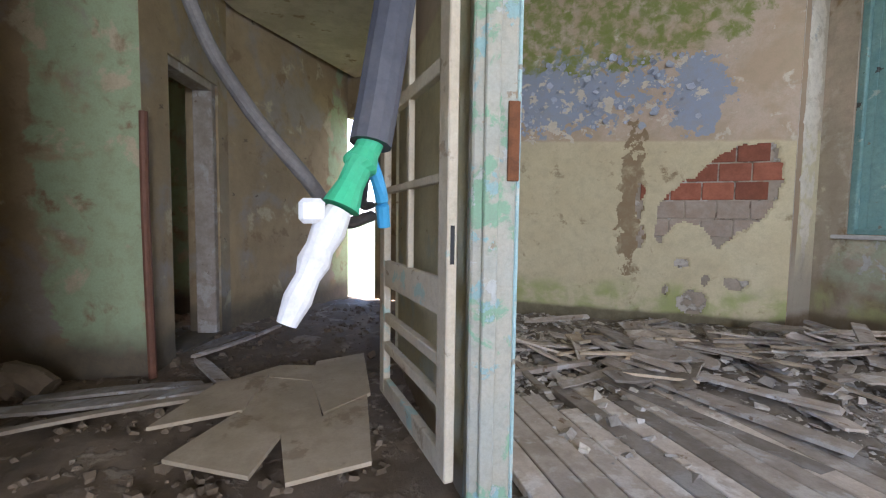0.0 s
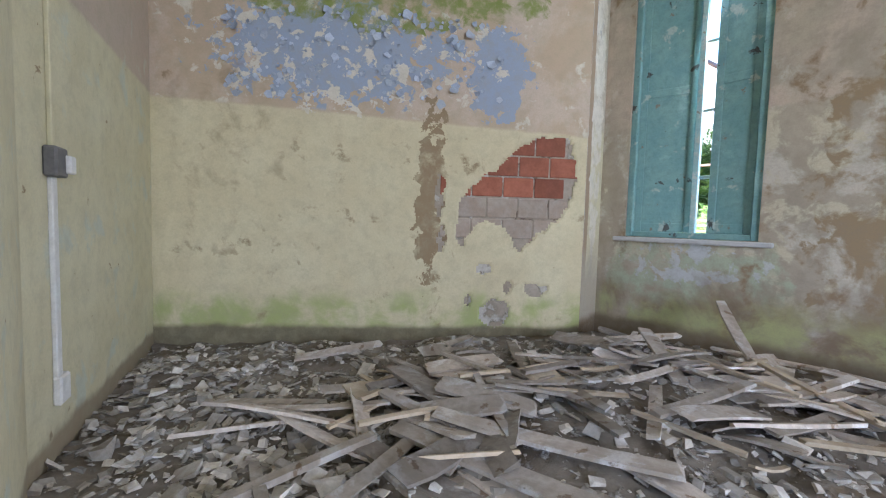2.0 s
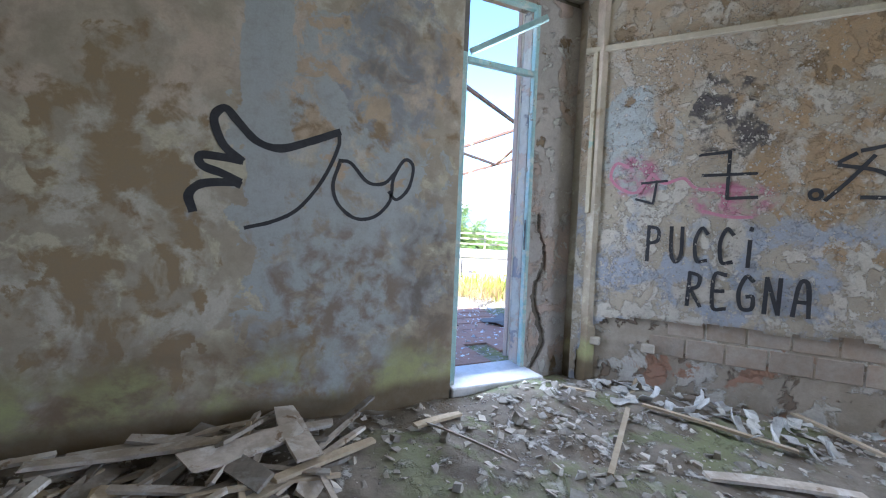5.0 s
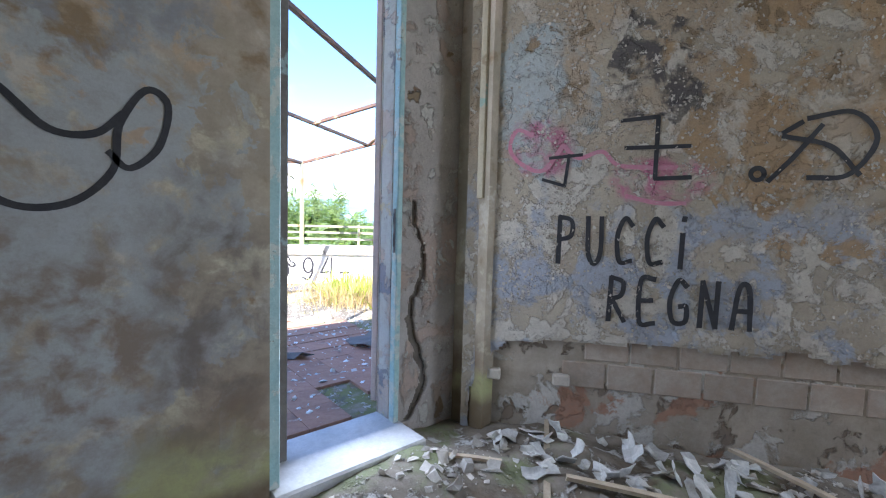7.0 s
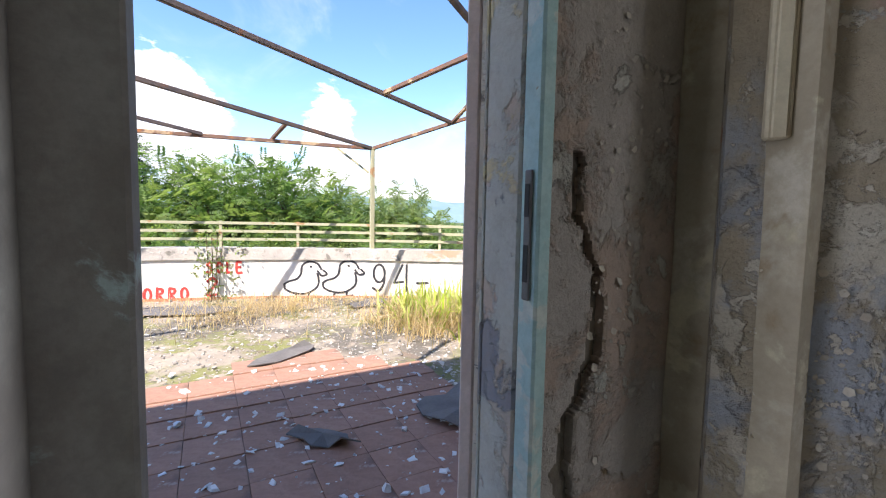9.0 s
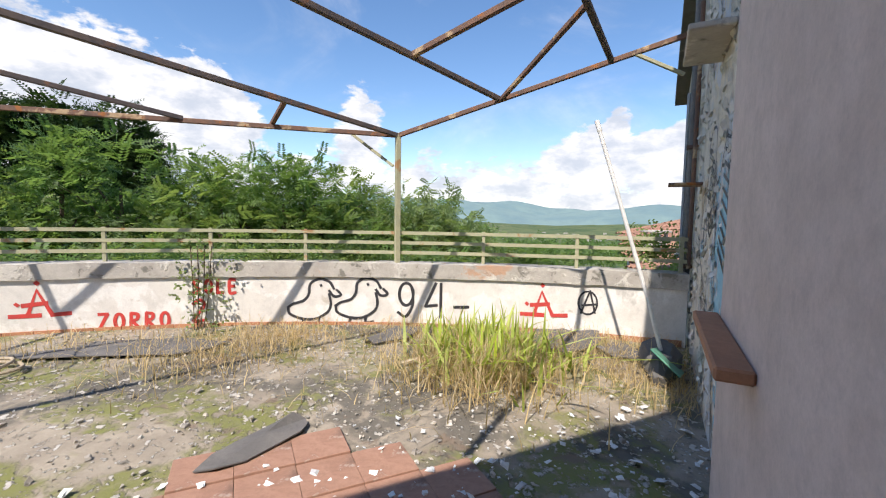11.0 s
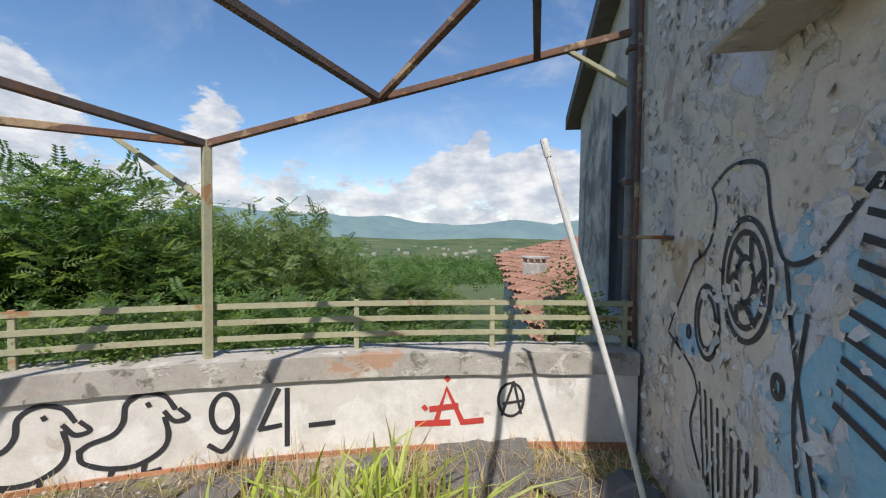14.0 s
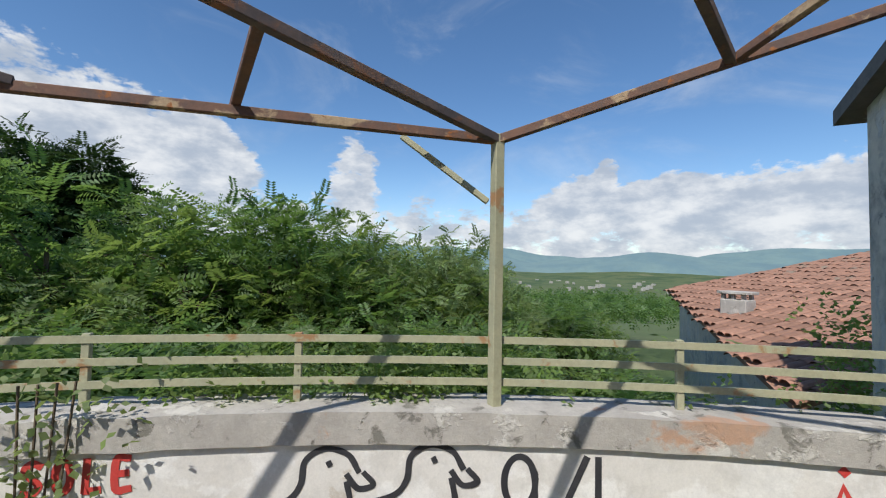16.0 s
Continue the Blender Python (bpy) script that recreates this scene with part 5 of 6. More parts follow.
def letters(text, x, z, size, gap, squeeze=1.0):
    """Hand-drawn capitals as strokes in a unit box."""
    shapes = {
        "P": [[(0, 0), (0.02, 1)], [(0.02, 1), (0.5, 0.92), (0.5, 0.6), (0.02, 0.5)]],
        "U": [[(0, 1), (0.05, 0.25), (0.3, 0), (0.55, 0.25), (0.55, 1)]],
        "C": [[(0.6, 0.85), (0.3, 1), (0.02, 0.6), (0.15, 0.08), (0.6, 0.1)]],
        "i": [[(0.15, 0), (0.18, 0.7)], [(0.2, 0.98), (0.22, 1.04)]],
        "R": [[(0, 0), (0.05, 1)], [(0.05, 1), (0.5, 0.9), (0.45, 0.6), (0.05, 0.5)], [(0.1, 0.5), (0.6, 0)]],
        "E": [[(0.55, 1), (0.05, 0.97), (0.05, 0.02), (0.6, 0)], [(0.05, 0.5), (0.48, 0.52)]],
        "G": [[(0.6, 0.88), (0.3, 1), (0.02, 0.55), (0.15, 0.08), (0.6, 0.08), (0.62, 0.42), (0.38, 0.42)]],
        "N": [[(0, 0), (0.03, 1)], [(0.03, 1), (0.55, 0)], [(0.55, 0), (0.58, 1)]],
        "A": [[(0, 0), (0.15, 0.8), (0.35, 1), (0.55, 0.8), (0.62, 0)], [(0.05, 0.4), (0.6, 0.4)]],
        "Z": [[(0, 1), (0.6, 1)], [(0.6, 1), (0, 0)], [(0, 0), (0.65, 0)]],
        "O": [loop(0.3, 0.5, 0.3, 0.48)],
        "S": [[(0.6, 0.9), (0.3, 1), (0.05, 0.8), (0.3, 0.52), (0.58, 0.28), (0.3, 0), (0, 0.1)]],
        "L": [[(0.05, 1), (0, 0)], [(0, 0), (0.55, 0.02)]],
        "2": [[(0, 0.8), (0.3, 1), (0.55, 0.75), (0, 0), (0.6, 0.02)]],
        "9": [loop(0.32, 0.66, 0.27, 0.33, 20, 380), [(0.59, 0.7), (0.55, 0.3), (0.3, 0.0), (0.0, 0.12)]],
        "4": [[(0.4, 1), (0.0, 0.32)], [(0.0, 0.32), (0.45, 0.36)], [(0.6, 1.0), (0.6, 0.0)]],
        "-": [[(0.05, 0.32), (0.6, 0.34)]],
    }
    out, at = [], x
    for ch in text:
        out += [[(at + a * size * squeeze, z + b * size) for a, b in s] for s in shapes.get(ch, [])]
        at += gap * (0.6 if ch == "i" else 1.0)
    return out


graffiti("large black sprayed words on flaking plaster", G_AT @ pose(0, -0.042, 0), letters("PUCCi", 0.62, 1.12, 0.30, 0.178, 0.5), 0.03, paint_black)
graffiti("large black sprayed words on flaking plaster", G_AT @ pose(0, -0.042, 0), letters("REGNA", 0.95, 0.76, 0.28, 0.178, 0.56), 0.03, paint_black)
# angular sprayed marks, kept as plain bars
graffiti("black angular sprayed bars", G_AT @ pose(0, -0.042, 0), [[(0.97, 2.03), (1.18, 2.05)], [(1.18, 2.05), (1.18, 1.67)], [(1.0, 1.86), (1.37, 1.87)], [(1.18, 1.67), (1.38, 1.68)]], 0.026, paint_black, 0)
graffiti("thin black angular sprayed bars", G_AT @ pose(0, -0.042, 0), [[(0.54, 1.80), (0.74, 1.82)], [(0.64, 1.62), (0.66, 1.82)], [(0.50, 1.66), (0.64, 1.62)]], 0.02, paint_black, 0)
graffiti("faded pink spray paint scribbles", G_AT @ pose(0, -0.041, 0), [[(0.42, 1.95), (0.32, 1.98), (0.28, 1.86), (0.36, 1.76), (0.5, 1.72), (0.62, 1.88)], [(0.62, 1.88), (0.72, 1.80), (0.86, 1.84), (0.95, 1.76), (1.1, 1.74), (1.3, 1.74)], [(1.02, 1.56), (1.2, 1.52), (1.36, 1.52)]], 0.026, paint_pink)
graffiti("black sprayed hammer shaped mark", G_AT @ pose(0, -0.042, 0), [[(1.80, 1.66), (1.92, 1.80), (2.05, 1.98)], [(1.86, 1.92), (2.1, 1.86), (2.25, 1.7)], [(1.86, 1.94), (1.95, 2.0)], loop(1.74, 1.70, 0.035, 0.035), [(1.98, 2.02), (2.2, 2.05), (2.32, 1.9), (2.2, 1.7), (2.0, 1.68)]], 0.028, paint_black)

# ---- terrace ----
CX, CY, RAD = 1.5, 1.06, 10.0


def on_arc(deg, r, z):
    return (CX + r * math.cos(radians(deg)), CY + r * math.sin(radians(deg)), z)


def terrace_z(x, y):
    rise = min(1.0, max(0.0, (x - 6.5) / 3.5))
    return 0.02 + 0.09 * rise * rise * (3 - 2 * rise)


M0, M_LEN = (10.7, -9.07), 8.75
M_AT = pose(*M0, 0, 0, 0, 127)


def in_terrace(x, y):
    if x < 5.25 or (x - CX) ** 2 + (y - CY) ** 2 > (RAD + 0.1) ** 2:
        return False
    return (x - 7.1) * 0.8 + (y + 4.3) * 0.6 > -0.05 and y < 7.5


step = 0.08
tagged(bed("terrace_floor", 5.2, 11.76, -6.6, 7.4, step, lambda x, y: terrace_z(x, y) + 0.012 * noise.noise((x * 3, y * 3, 2)) + 0.006 * noise.noise((x * 11, y * 11, 2)), terrace_mat, in_terrace), "gravelly mossy terrace floor with bare screed", "terrace floor", kind="structure")
slab = tagged(part("terrace_slab", boxed((5.2, -6.6, -0.5), (9.0, 7.4, -0.06), 0), cap_mat), "concrete slab under the terrace", "terrace", kind="structure")
# red floor tiles near the door
tiles = thing("terrace_tiles", "worn red terrace tiles strewn with white paint flakes", "tiles", kind="structure")
tile_mesh = bpy.data.meshes.new("tile")
bm = boxed((-0.1475, -0.1475, -0.02), (0.1475, 0.1475, 0.012), 0.002)
bm.to_mesh(tile_mesh)
bm.free()
tile_mesh.materials.append(tile_mat)
count = 0
for i in range(14):
    for k in range(24):
        x, y = 5.42 + i * 0.297, 4.0 - k * 0.297
        edge = 8.0 + 0.9 * noise.noise((y * 0.7, 3.3, 0)) + 0.12 * y
        if not in_terrace(x - 0.1, y - 0.15) or x > edge or count >= 300 or noise.noise((x * 2, y * 2, 8)) > 0.6:
            continue
        ob = new("tile", tile_mesh)
        ob.parent = tiles
        ob.matrix_basis = pose(x, y, terrace_z(x, y) + 0.012, rng.gauss(0, 0.35), rng.gauss(0, 0.35), 0)
        count += 1
verts, faces = [], []
chunk_mesh(rng, 2600, lambda r: (lambda x, y: (x, y) if in_terrace(x, y) and x < 7.7 + 0.7 * r.random() ** 2 else None)(r.uniform(5.3, 9.2), r.uniform(-4.5, 3.0)), lambda r: 0.012 + 0.05 * r.random() ** 2.5, lambda x, y: terrace_z(x, y) + 0.024, verts, faces, 0.95)
tagged(raw("paint_flakes", verts, faces, flake_mat), "white flakes of paint and plaster on the tiles", "flakes", kind="stuff")
verts, faces = [], []
chunk_mesh(rng, 6000, lambda r: (lambda x, y: (x, y) if in_terrace(x, y) else None)(r.uniform(7.0, 11.4), r.uniform(-6.3, 3.0)), lambda r: 0.010 + 0.03 * r.random() ** 3, lambda x, y: terrace_z(x, y) + 0.005, verts, faces, 0.3)
tagged(raw("gravel", verts, faces, stone_mat), "pale gravel and crumbs over the terrace", "gravel", kind="stuff")


def arc_solid(a0, a1, r0, r1, z0, z1, bm=None, step=1.0, wobble=0.0):
    bm = bm or bmesh.new()
    n = max(1, int(abs(a1 - a0) / step))
    rings = []
    for k in range(n + 1):
        a = a0 + (a1 - a0) * k / n
        j = wobble * noise.noise((a * 0.7, 2, 1))
        rings.append([bm.verts.new(on_arc(a, r, z + j)) for r, z in ((r0, z0), (r1, z0), (r1, z1), (r0, z1))])
    for a, b in zip(rings, rings[1:]):
        for i in range(4):
            bm.faces.new((a[i], a[(i + 1) % 4], b[(i + 1) % 4], b[i]))
    bm.faces.new(rings[0][::-1])
    bm.faces.new(rings[-1])
    return bm


A0, A1 = -45.6, 44.0
parapet = tagged(part("parapet", arc_solid(A0, A1, RAD, RAD + 0.25, -4.5, 0.69), white_wall), "curved white plastered parapet wall with sprayed graffiti", "parapet", kind="structure")
part("coping", arc_solid(A0, A1, RAD - 0.03, RAD + 0.32, 0.69, 0.86, None, 0.5, 0.012), cap_mat, parapet, "weathered rough concrete coping")
for k in range(60):
    a = A0 + 0.2 + k * 1.49
    part("skirting_tile", arc_solid(a, a + 1.44, RAD - 0.015, RAD, 0.0, 0.145, None, 0.5), terracotta, parapet)

# railing on the parapet
railing = thing("railing", "rusty olive painted steel railing on the parapet", "railing")
for z in (0.98, 1.10, 1.22):
    part("rail", arc_solid(A0, A1, RAD + 0.14, RAD + 0.155, z - 0.02, z + 0.02), rail_paint, railing)
for k in range(15):
    a = -45.3 + k * 6.13
    if abs(a + 27.1) < 1 or abs(a + 2.2) < 1:
        continue
    x, y, _ = on_arc(a, RAD + 0.165, 0)
    part("post", box(bmesh.new(), (-0.018, -0.02, 0.84), (0.018, 0.02, 1.25), 0.003, pose(x, y, 0, 0, 0, a)), rail_paint, railing)

# steel pergola frame
P1, P2 = Vector((10.50, -3.55, 2.385)), Vector((11.36, 0.68, 2.41))
V_END = Vector((8.56, -5.93, 3.29))
pergola = thing("pergola_frame", "rusty bare steel frame of a terrace canopy", "pergola")
for p, nm in ((P1, "post"), (P2, "post"), (Vector((11.2, 4.6, 2.43)), "post")):
    part("post", boxed((p.x - 0.03, p.y - 0.03, 0.84), (p.x + 0.03, p.y + 0.03, p.z + 0.03), 0.004), rail_paint, pergola)


def on_verge(s):
    return P1.lerp(V_END, s)


TB, TE = on_verge(0.395), on_verge(0.77)
TA, TC, TD = Vector((9.30, -3.25, 2.86)), Vector((10.12, -2.25, 2.53)), Vector((10.93, -2.16, 2.42))
Q5 = Vector((8.30, -4.35, 3.12))
far1 = P1 + (TC - P1).normalized() * 6.5
far2 = TB + (TA - TB).normalized() * 6.8
far3 = TE + (Q5 - TE).normalized() * 5.2
Q4 = TE + (Q5 - TE).normalized() * 1.75
for p, q, wd, mt in ((P1, V_END, 0.05, rust), (P1, P2, 0.05, rust), (P2, Vector((11.2, 4.6, 2.43)), 0.05, rust), (P1, far1, 0.05, steel_dark), (TB, far2, 0.05, steel_dark), (TE, far3, 0.05, steel_dark), (TA, Q4, 0.05, rust), (TB, Q5, 0.045, rust), (TC, TD, 0.045, rust), (P2, Vector((9.4, 1.9, 3.0)), 0.05, steel_dark), (Vector((10.95, -1.3, 2.42)), Vector((10.2, 1.35, 2.75)), 0.045, steel_dark), (far1, Vector((6.2, 3.6, 3.6)), 0.05, steel_dark)):
    part("beam", bar_bm(p, q, wd, wd), mt, pergola)
part("brace", bar_bm((10.76, -3.05, 2.40), (10.52, -3.50, 2.02), 0.035, 0.035), rail_paint, pergola)
part("brace", bar_bm((11.26, 0.25, 2.42), (11.35, 0.66, 2.06), 0.035, 0.035), rail_paint, pergola)
part("brace", bar_bm(on_verge(0.84), (8.56, -5.92, 2.90), 0.035, 0.035), rail_paint, pergola)
tagged(part("loose_cable", tube_bm([(9.6, 0.9, 2.85), (9.5, 0.75, 2.3), (9.3, 0.45, 1.75), (9.25, 0.42, 1.55), (9.2, 0.8, 1.15), (9.3, 1.4, 0.7), (9.4, 1.8, 0.12)], 0.008, 6), steel_dark), "thin loose black cable hanging from the canopy frame", "cable")

# the wing with the mural
wall_mural = wall("wall_mural", *M0, 127, M_LEN, -4.5, 3.6, 0.35, ((2.4, 3.25, 1.05, 3.0),), plaster_outside, "grey weathered rendered outside wall with a faded mural")
top = thing("wall_gable", "sloping top of the grey outside wall", "wall", M_AT, kind="structure")
bm = bmesh.new()
for y in (0.0, 0.35):
    bm.faces.new([bm.verts.new(p) for p in ((0, y, 3.601), (M_LEN, y, 3.601), (M_LEN, y, 5.3), (0, y, 3.68))])
bm.verts.ensure_lookup_table()
for i in range(4):
    bm.faces.new([bm.verts[j] for j in (i, (i + 1) % 4, 4 + (i + 1) % 4, 4 + i)])
part("gable_wall", bm, plaster_outside, top)
wing_back = wall("wall_wing", 10.42, -9.28, -53 - 90, 4.0, -4.5, 3.6, 0.3, (), plaster_outside, "grey end wall of the wing")
wing_back.matrix_basis = pose(10.45, -9.25, 0, 0, 0, 37 + 180)
eave = thing("roof_eave", "dark projecting roof edge over the mural wall", "roof", M_AT, kind="structure")
bm = bmesh.new()
for y, dz in ((-0.2, 0.0), (0.5, 0.0)):
    bm.faces.new([bm.verts.new(p) for p in ((-0.4, y, 3.60), (M_LEN, y, 5.28), (M_LEN, y, 5.46), (-0.4, y, 3.80))])
bm.verts.ensure_lookup_table()
for i in range(4):
    bm.faces.new([bm.verts[j] for j in (i, (i + 1) % 4, 4 + (i + 1) % 4, 4 + i)])
part("eave_slab", bm, eave_mat, eave)
pil = tagged(part("wall_pilaster", boxed((6.42, -0.05, -0.3), (8.75, -0.004, 3.6), 0.006), pink_render, matrix=M_AT), "pinkish rendered wall strip", "wall", kind="structure")
ledge = tagged(part("window_ledge", boxed((6.36, -0.16, 0.92), (7.3, -0.051, 0.965), 0.008), terracotta, matrix=M_AT), "red tiled ledge on the outside wall", "ledge")
drain = thing("drainpipe", "grey rusty drainpipe down the corner of the wall", "pipe", M_AT)
part("pipe", tube_bm([(3.42, -0.06, -0.4), (3.42, -0.06, 3.9)], 0.045, 12, 0), hose_grey, drain)
part("pipe", tube_bm([(3.54, -0.04, 0.9), (3.54, -0.04, 3.7)], 0.022, 8, 0), rust, drain)
for z in (0.9, 2.2, 3.3):
    part("pipe_clip", boxed((3.36, -0.115, z), (3.48, 0.0, z + 0.04), 0.004), rust, drain)
win2 = thing("window_2", "tall dark window with worn grey shutters", "window", M_AT, kind="structure")
part("window_frame", boxed((2.4, 0.02, 1.05), (2.47, 0.12, 3.0), 0.005), paint_greyish, win2)
part("window_frame", boxed((3.18, 0.02, 1.05), (3.25, 0.12, 3.0), 0.005), paint_greyish, win2)
part("window_frame", boxed((2.47, 0.02, 2.3), (3.18, 0.08, 2.35), 0.004), paint_greyish, win2)
part("window_sill", boxed((2.3, -0.16, 1.0), (3.3, 0.3, 1.045), 0.006), marble, win2)
lf = part("shutter", box(bmesh.new(), (0, 0, 1.06), (0.34, 0.03, 2.98), 0.004, pose(2.47, 0.03, 0, 0, 0, -25)), paint_greyish, win2)
# black sheet stands in for the unlit room behind the window
part("dark_room", boxed((2.47, 0.25, 1.05), (3.18, 0.27, 3.0), 0), void_shade, win2)
canopy = tagged(part("wall_slab", box(bmesh.new(), (5.3, -0.24, 2.50), (5.95, 0.0, 2.54), 0.008), cap_mat, matrix=M_AT), "thin concrete slab projecting from the wall", "slab")
shelf = tagged(part("wall_bracket", boxed((4.02, -0.28, 1.75), (4.28, 0.0, 1.775), 0.004), rust, matrix=M_AT), "small rusty metal plate sticking out of the wall", "bracket")


def muralize(label, strokes, width, mat, steps=6):
    return graffiti(label, M_AT, strokes, width, mat, steps)


muralize("black mural outline of a bird made of gears", [
    [(4.23, 1.15), (4.42, 1.40), (4.6, 1.62)], [(4.23, 1.15), (4.4, 1.10), (4.62, 1.02), (4.7, 0.92)],
    [(4.6, 1.62), (4.78, 1.72), (4.85, 1.9), (4.8, 2.02)], [(4.8, 2.02), (5.0, 2.1), (5.25, 2.06), (5.32, 1.85), (5.42, 1.68), (5.6, 1.72), (5.82, 1.95)],
    [(5.42, 1.68), (5.5, 1.3), (5.62, 0.9), (5.78, 0.4), (5.92, 0.05)], [(4.7, 0.92), (4.62, 0.7), (4.75, 0.52)],
    [(5.84, 1.95), (6.0, 1.6), (6.08, 1.2), (6.02, 0.8)], [(5.55, 1.5), (5.5, 1.1), (5.6, 0.7), (5.8, 0.35), (5.98, 0.1)]], 0.02, paint_black)
muralize("black mural gear wheels", [loop(4.78, 1.32, 0.14, 0.19), loop(4.78, 1.32, 0.10, 0.14), loop(5.14, 1.58, 0.20, 0.27), loop(5.14, 1.58, 0.15, 0.21), loop(5.14, 1.58, 0.07, 0.10), loop(4.56, 1.22, 0.02, 0.03), loop(5.4, 1.2, 0.03, 0.04)] + [[(5.14 + 0.09 * math.cos(k), 1.58 + 0.12 * math.sin(k)), (5.14 + 0.14 * math.cos(k + 0.25), 1.58 + 0.19 * math.sin(k + 0.25))] for k in range(7)], 0.028, paint_black)
muralize("black hatching of the mural's feathers", [[(4.72 + 0.07 * k, 0.98 - 0.02 * k), (4.80 + 0.06 * k, 0.50 - 0.03 * k)] for k in range(9)], 0.022, paint_black, 0)
muralize("black stripes of the mural's wing", [[(5.80 - 0.012 * k, 1.92 - 0.075 * k), (5.98 + 0.012 * k, 1.88 - 0.085 * k)] for k in range(10)], 0.024, paint_black, 0)

peeling(wall_mural, 3.6, 6.4, 0.1, 3.5, 2200, 0.0005, 0.045, scale_pale, 12)
mural_fill = thing("graffiti", "pale blue painted body of the mural bird", "graffiti", M_AT)
for shape in ([(5.69, 1.51), (5.86, 1.61), (6.10, 1.43), (6.03, 1.23), (6.10, 1.07), (5.98, 0.93), (5.78, 1.07)], [(5.64, 0.87), (5.86, 0.99), (5.98, 0.80), (6.20, 0.60), (6.10, 0.55), (5.87, 0.65)], [(5.47, 1.22), (5.6, 1.40), (5.72, 1.46), (5.7, 1.2), (5.6, 1.12)]):
    part("paint_patch", blob(shape, flat, 0.0015), paint_blue, mural_fill)
pole = thing("white_pole", "long white plastic pole leaning against the wall", "pole")
part("pole_tube", tube_bm([(8.045, -5.09, 0.30), (8.12, -5.01, 0.7), (8.42, -4.66, 2.18)], 0.017, 10, 0), pvc_white, pole)
part("pole_cap", tube_bm([(8.42, -4.66, 2.18), (8.44, -4.64, 2.27)], 0.021, 10, 0), pvc_white, pole)


# sprayed figures on the parapet
def on_wall(u, v, out):
    """u in metres to the right along the inner face, v up."""
    return on_arc(-u / RAD * 180 / math.pi, RAD - out, v)


def au(deg):
    return -deg * math.pi / 180 * RAD


def parapet_paint(label, strokes, width, mat, steps=6):
    return graffiti(label, None, strokes, width, mat, steps, on_wall, False)


def bird(u, s=1.0, z=0.0):
    return [[(u + a * s, z + b) for a, b in line] for line in (
        [(0.45, 0.53), (0.50, 0.47), (0.42, 0.45), (0.36, 0.52)], [(0.42, 0.54), (0.36, 0.63), (0.24, 0.66), (0.14, 0.60), (0.12, 0.48), (0.06, 0.40), (-0.06, 0.36), (-0.12, 0.32)],
        [(0.36, 0.48), (0.38, 0.36), (0.34, 0.26), (0.20, 0.18), (0.04, 0.18), (-0.10, 0.24), (-0.12, 0.32)], [(0.06, 0.18), (0.05, 0.11), (0.14, 0.11)], [(0.24, 0.19), (0.24, 0.12), (0.33, 0.13)], [(0.26, 0.58), (0.27, 0.585)])]


parapet_paint("two black sprayed pigeons on the white parapet", bird(au(-20.5)) + bird(au(-23.7), 1.0, 0.02), 0.032, paint_black)
parapet_paint("black sprayed number on the white parapet", letters("94-", au(-27.3), 0.22, 0.41, 0.33, 0.75), 0.036, paint_black)


def anarchy_red(u):
    return [[(u - 0.23, 0.31), (u + 0.02, 0.31)], [(u - 0.08, 0.32), (u + 0.0, 0.58), (u + 0.12, 0.32)], [(u + 0.12, 0.31), (u + 0.28, 0.32)], [(u - 0.12, 0.42), (u + 0.08, 0.44)], [(u + 0.0, 0.65), (u + 0.01, 0.66)], [(u - 0.17, 0.43), (u - 0.165, 0.435)]]


parapet_paint("red sprayed letter with dots on the parapet", anarchy_red(au(-37.0)), 0.045, paint_red, 0)
parapet_paint("red sprayed letter with dots on the parapet", anarchy_red(au(-5.4)), 0.045, paint_red, 0)
u = au(-39.9)
parapet_paint("black circled letter on the parapet", [loop(u, 0.48, 0.10, 0.13), [(u - 0.07, 0.36), (u + 0.02, 0.62)], [(u + 0.02, 0.62), (u + 0.08, 0.37)], [(u - 0.06, 0.45), (u + 0.09, 0.47)]], 0.022, paint_black)
parapet_paint("red sprayed word on the parapet", letters("ZORRO", au(-8.45), 0.12, 0.17, 0.15, 0.8), 0.035, paint_red)
parapet_paint("red sprayed word half hidden by a plant", letters("SOLE", au(-13.8), 0.50, 0.15, 0.13, 0.75) + letters("2", au(-13.8), 0.18, 0.24, 0.2, 0.9), 0.035, paint_red)
parapet_paint("dark tangled scribble on the parapet", [loop(au(-2.4), 0.5, 0.08, 0.1), [(au(-1.5), 0.4), (au(-2.0), 0.6), (au(-2.6), 0.45)]], 0.025, paint_black)
parapet_paint("small red scribble on the parapet", [[(au(-1.8), 0.3), (au(-2.2), 0.36), (au(-2.7), 0.28)]], 0.03, paint_red)


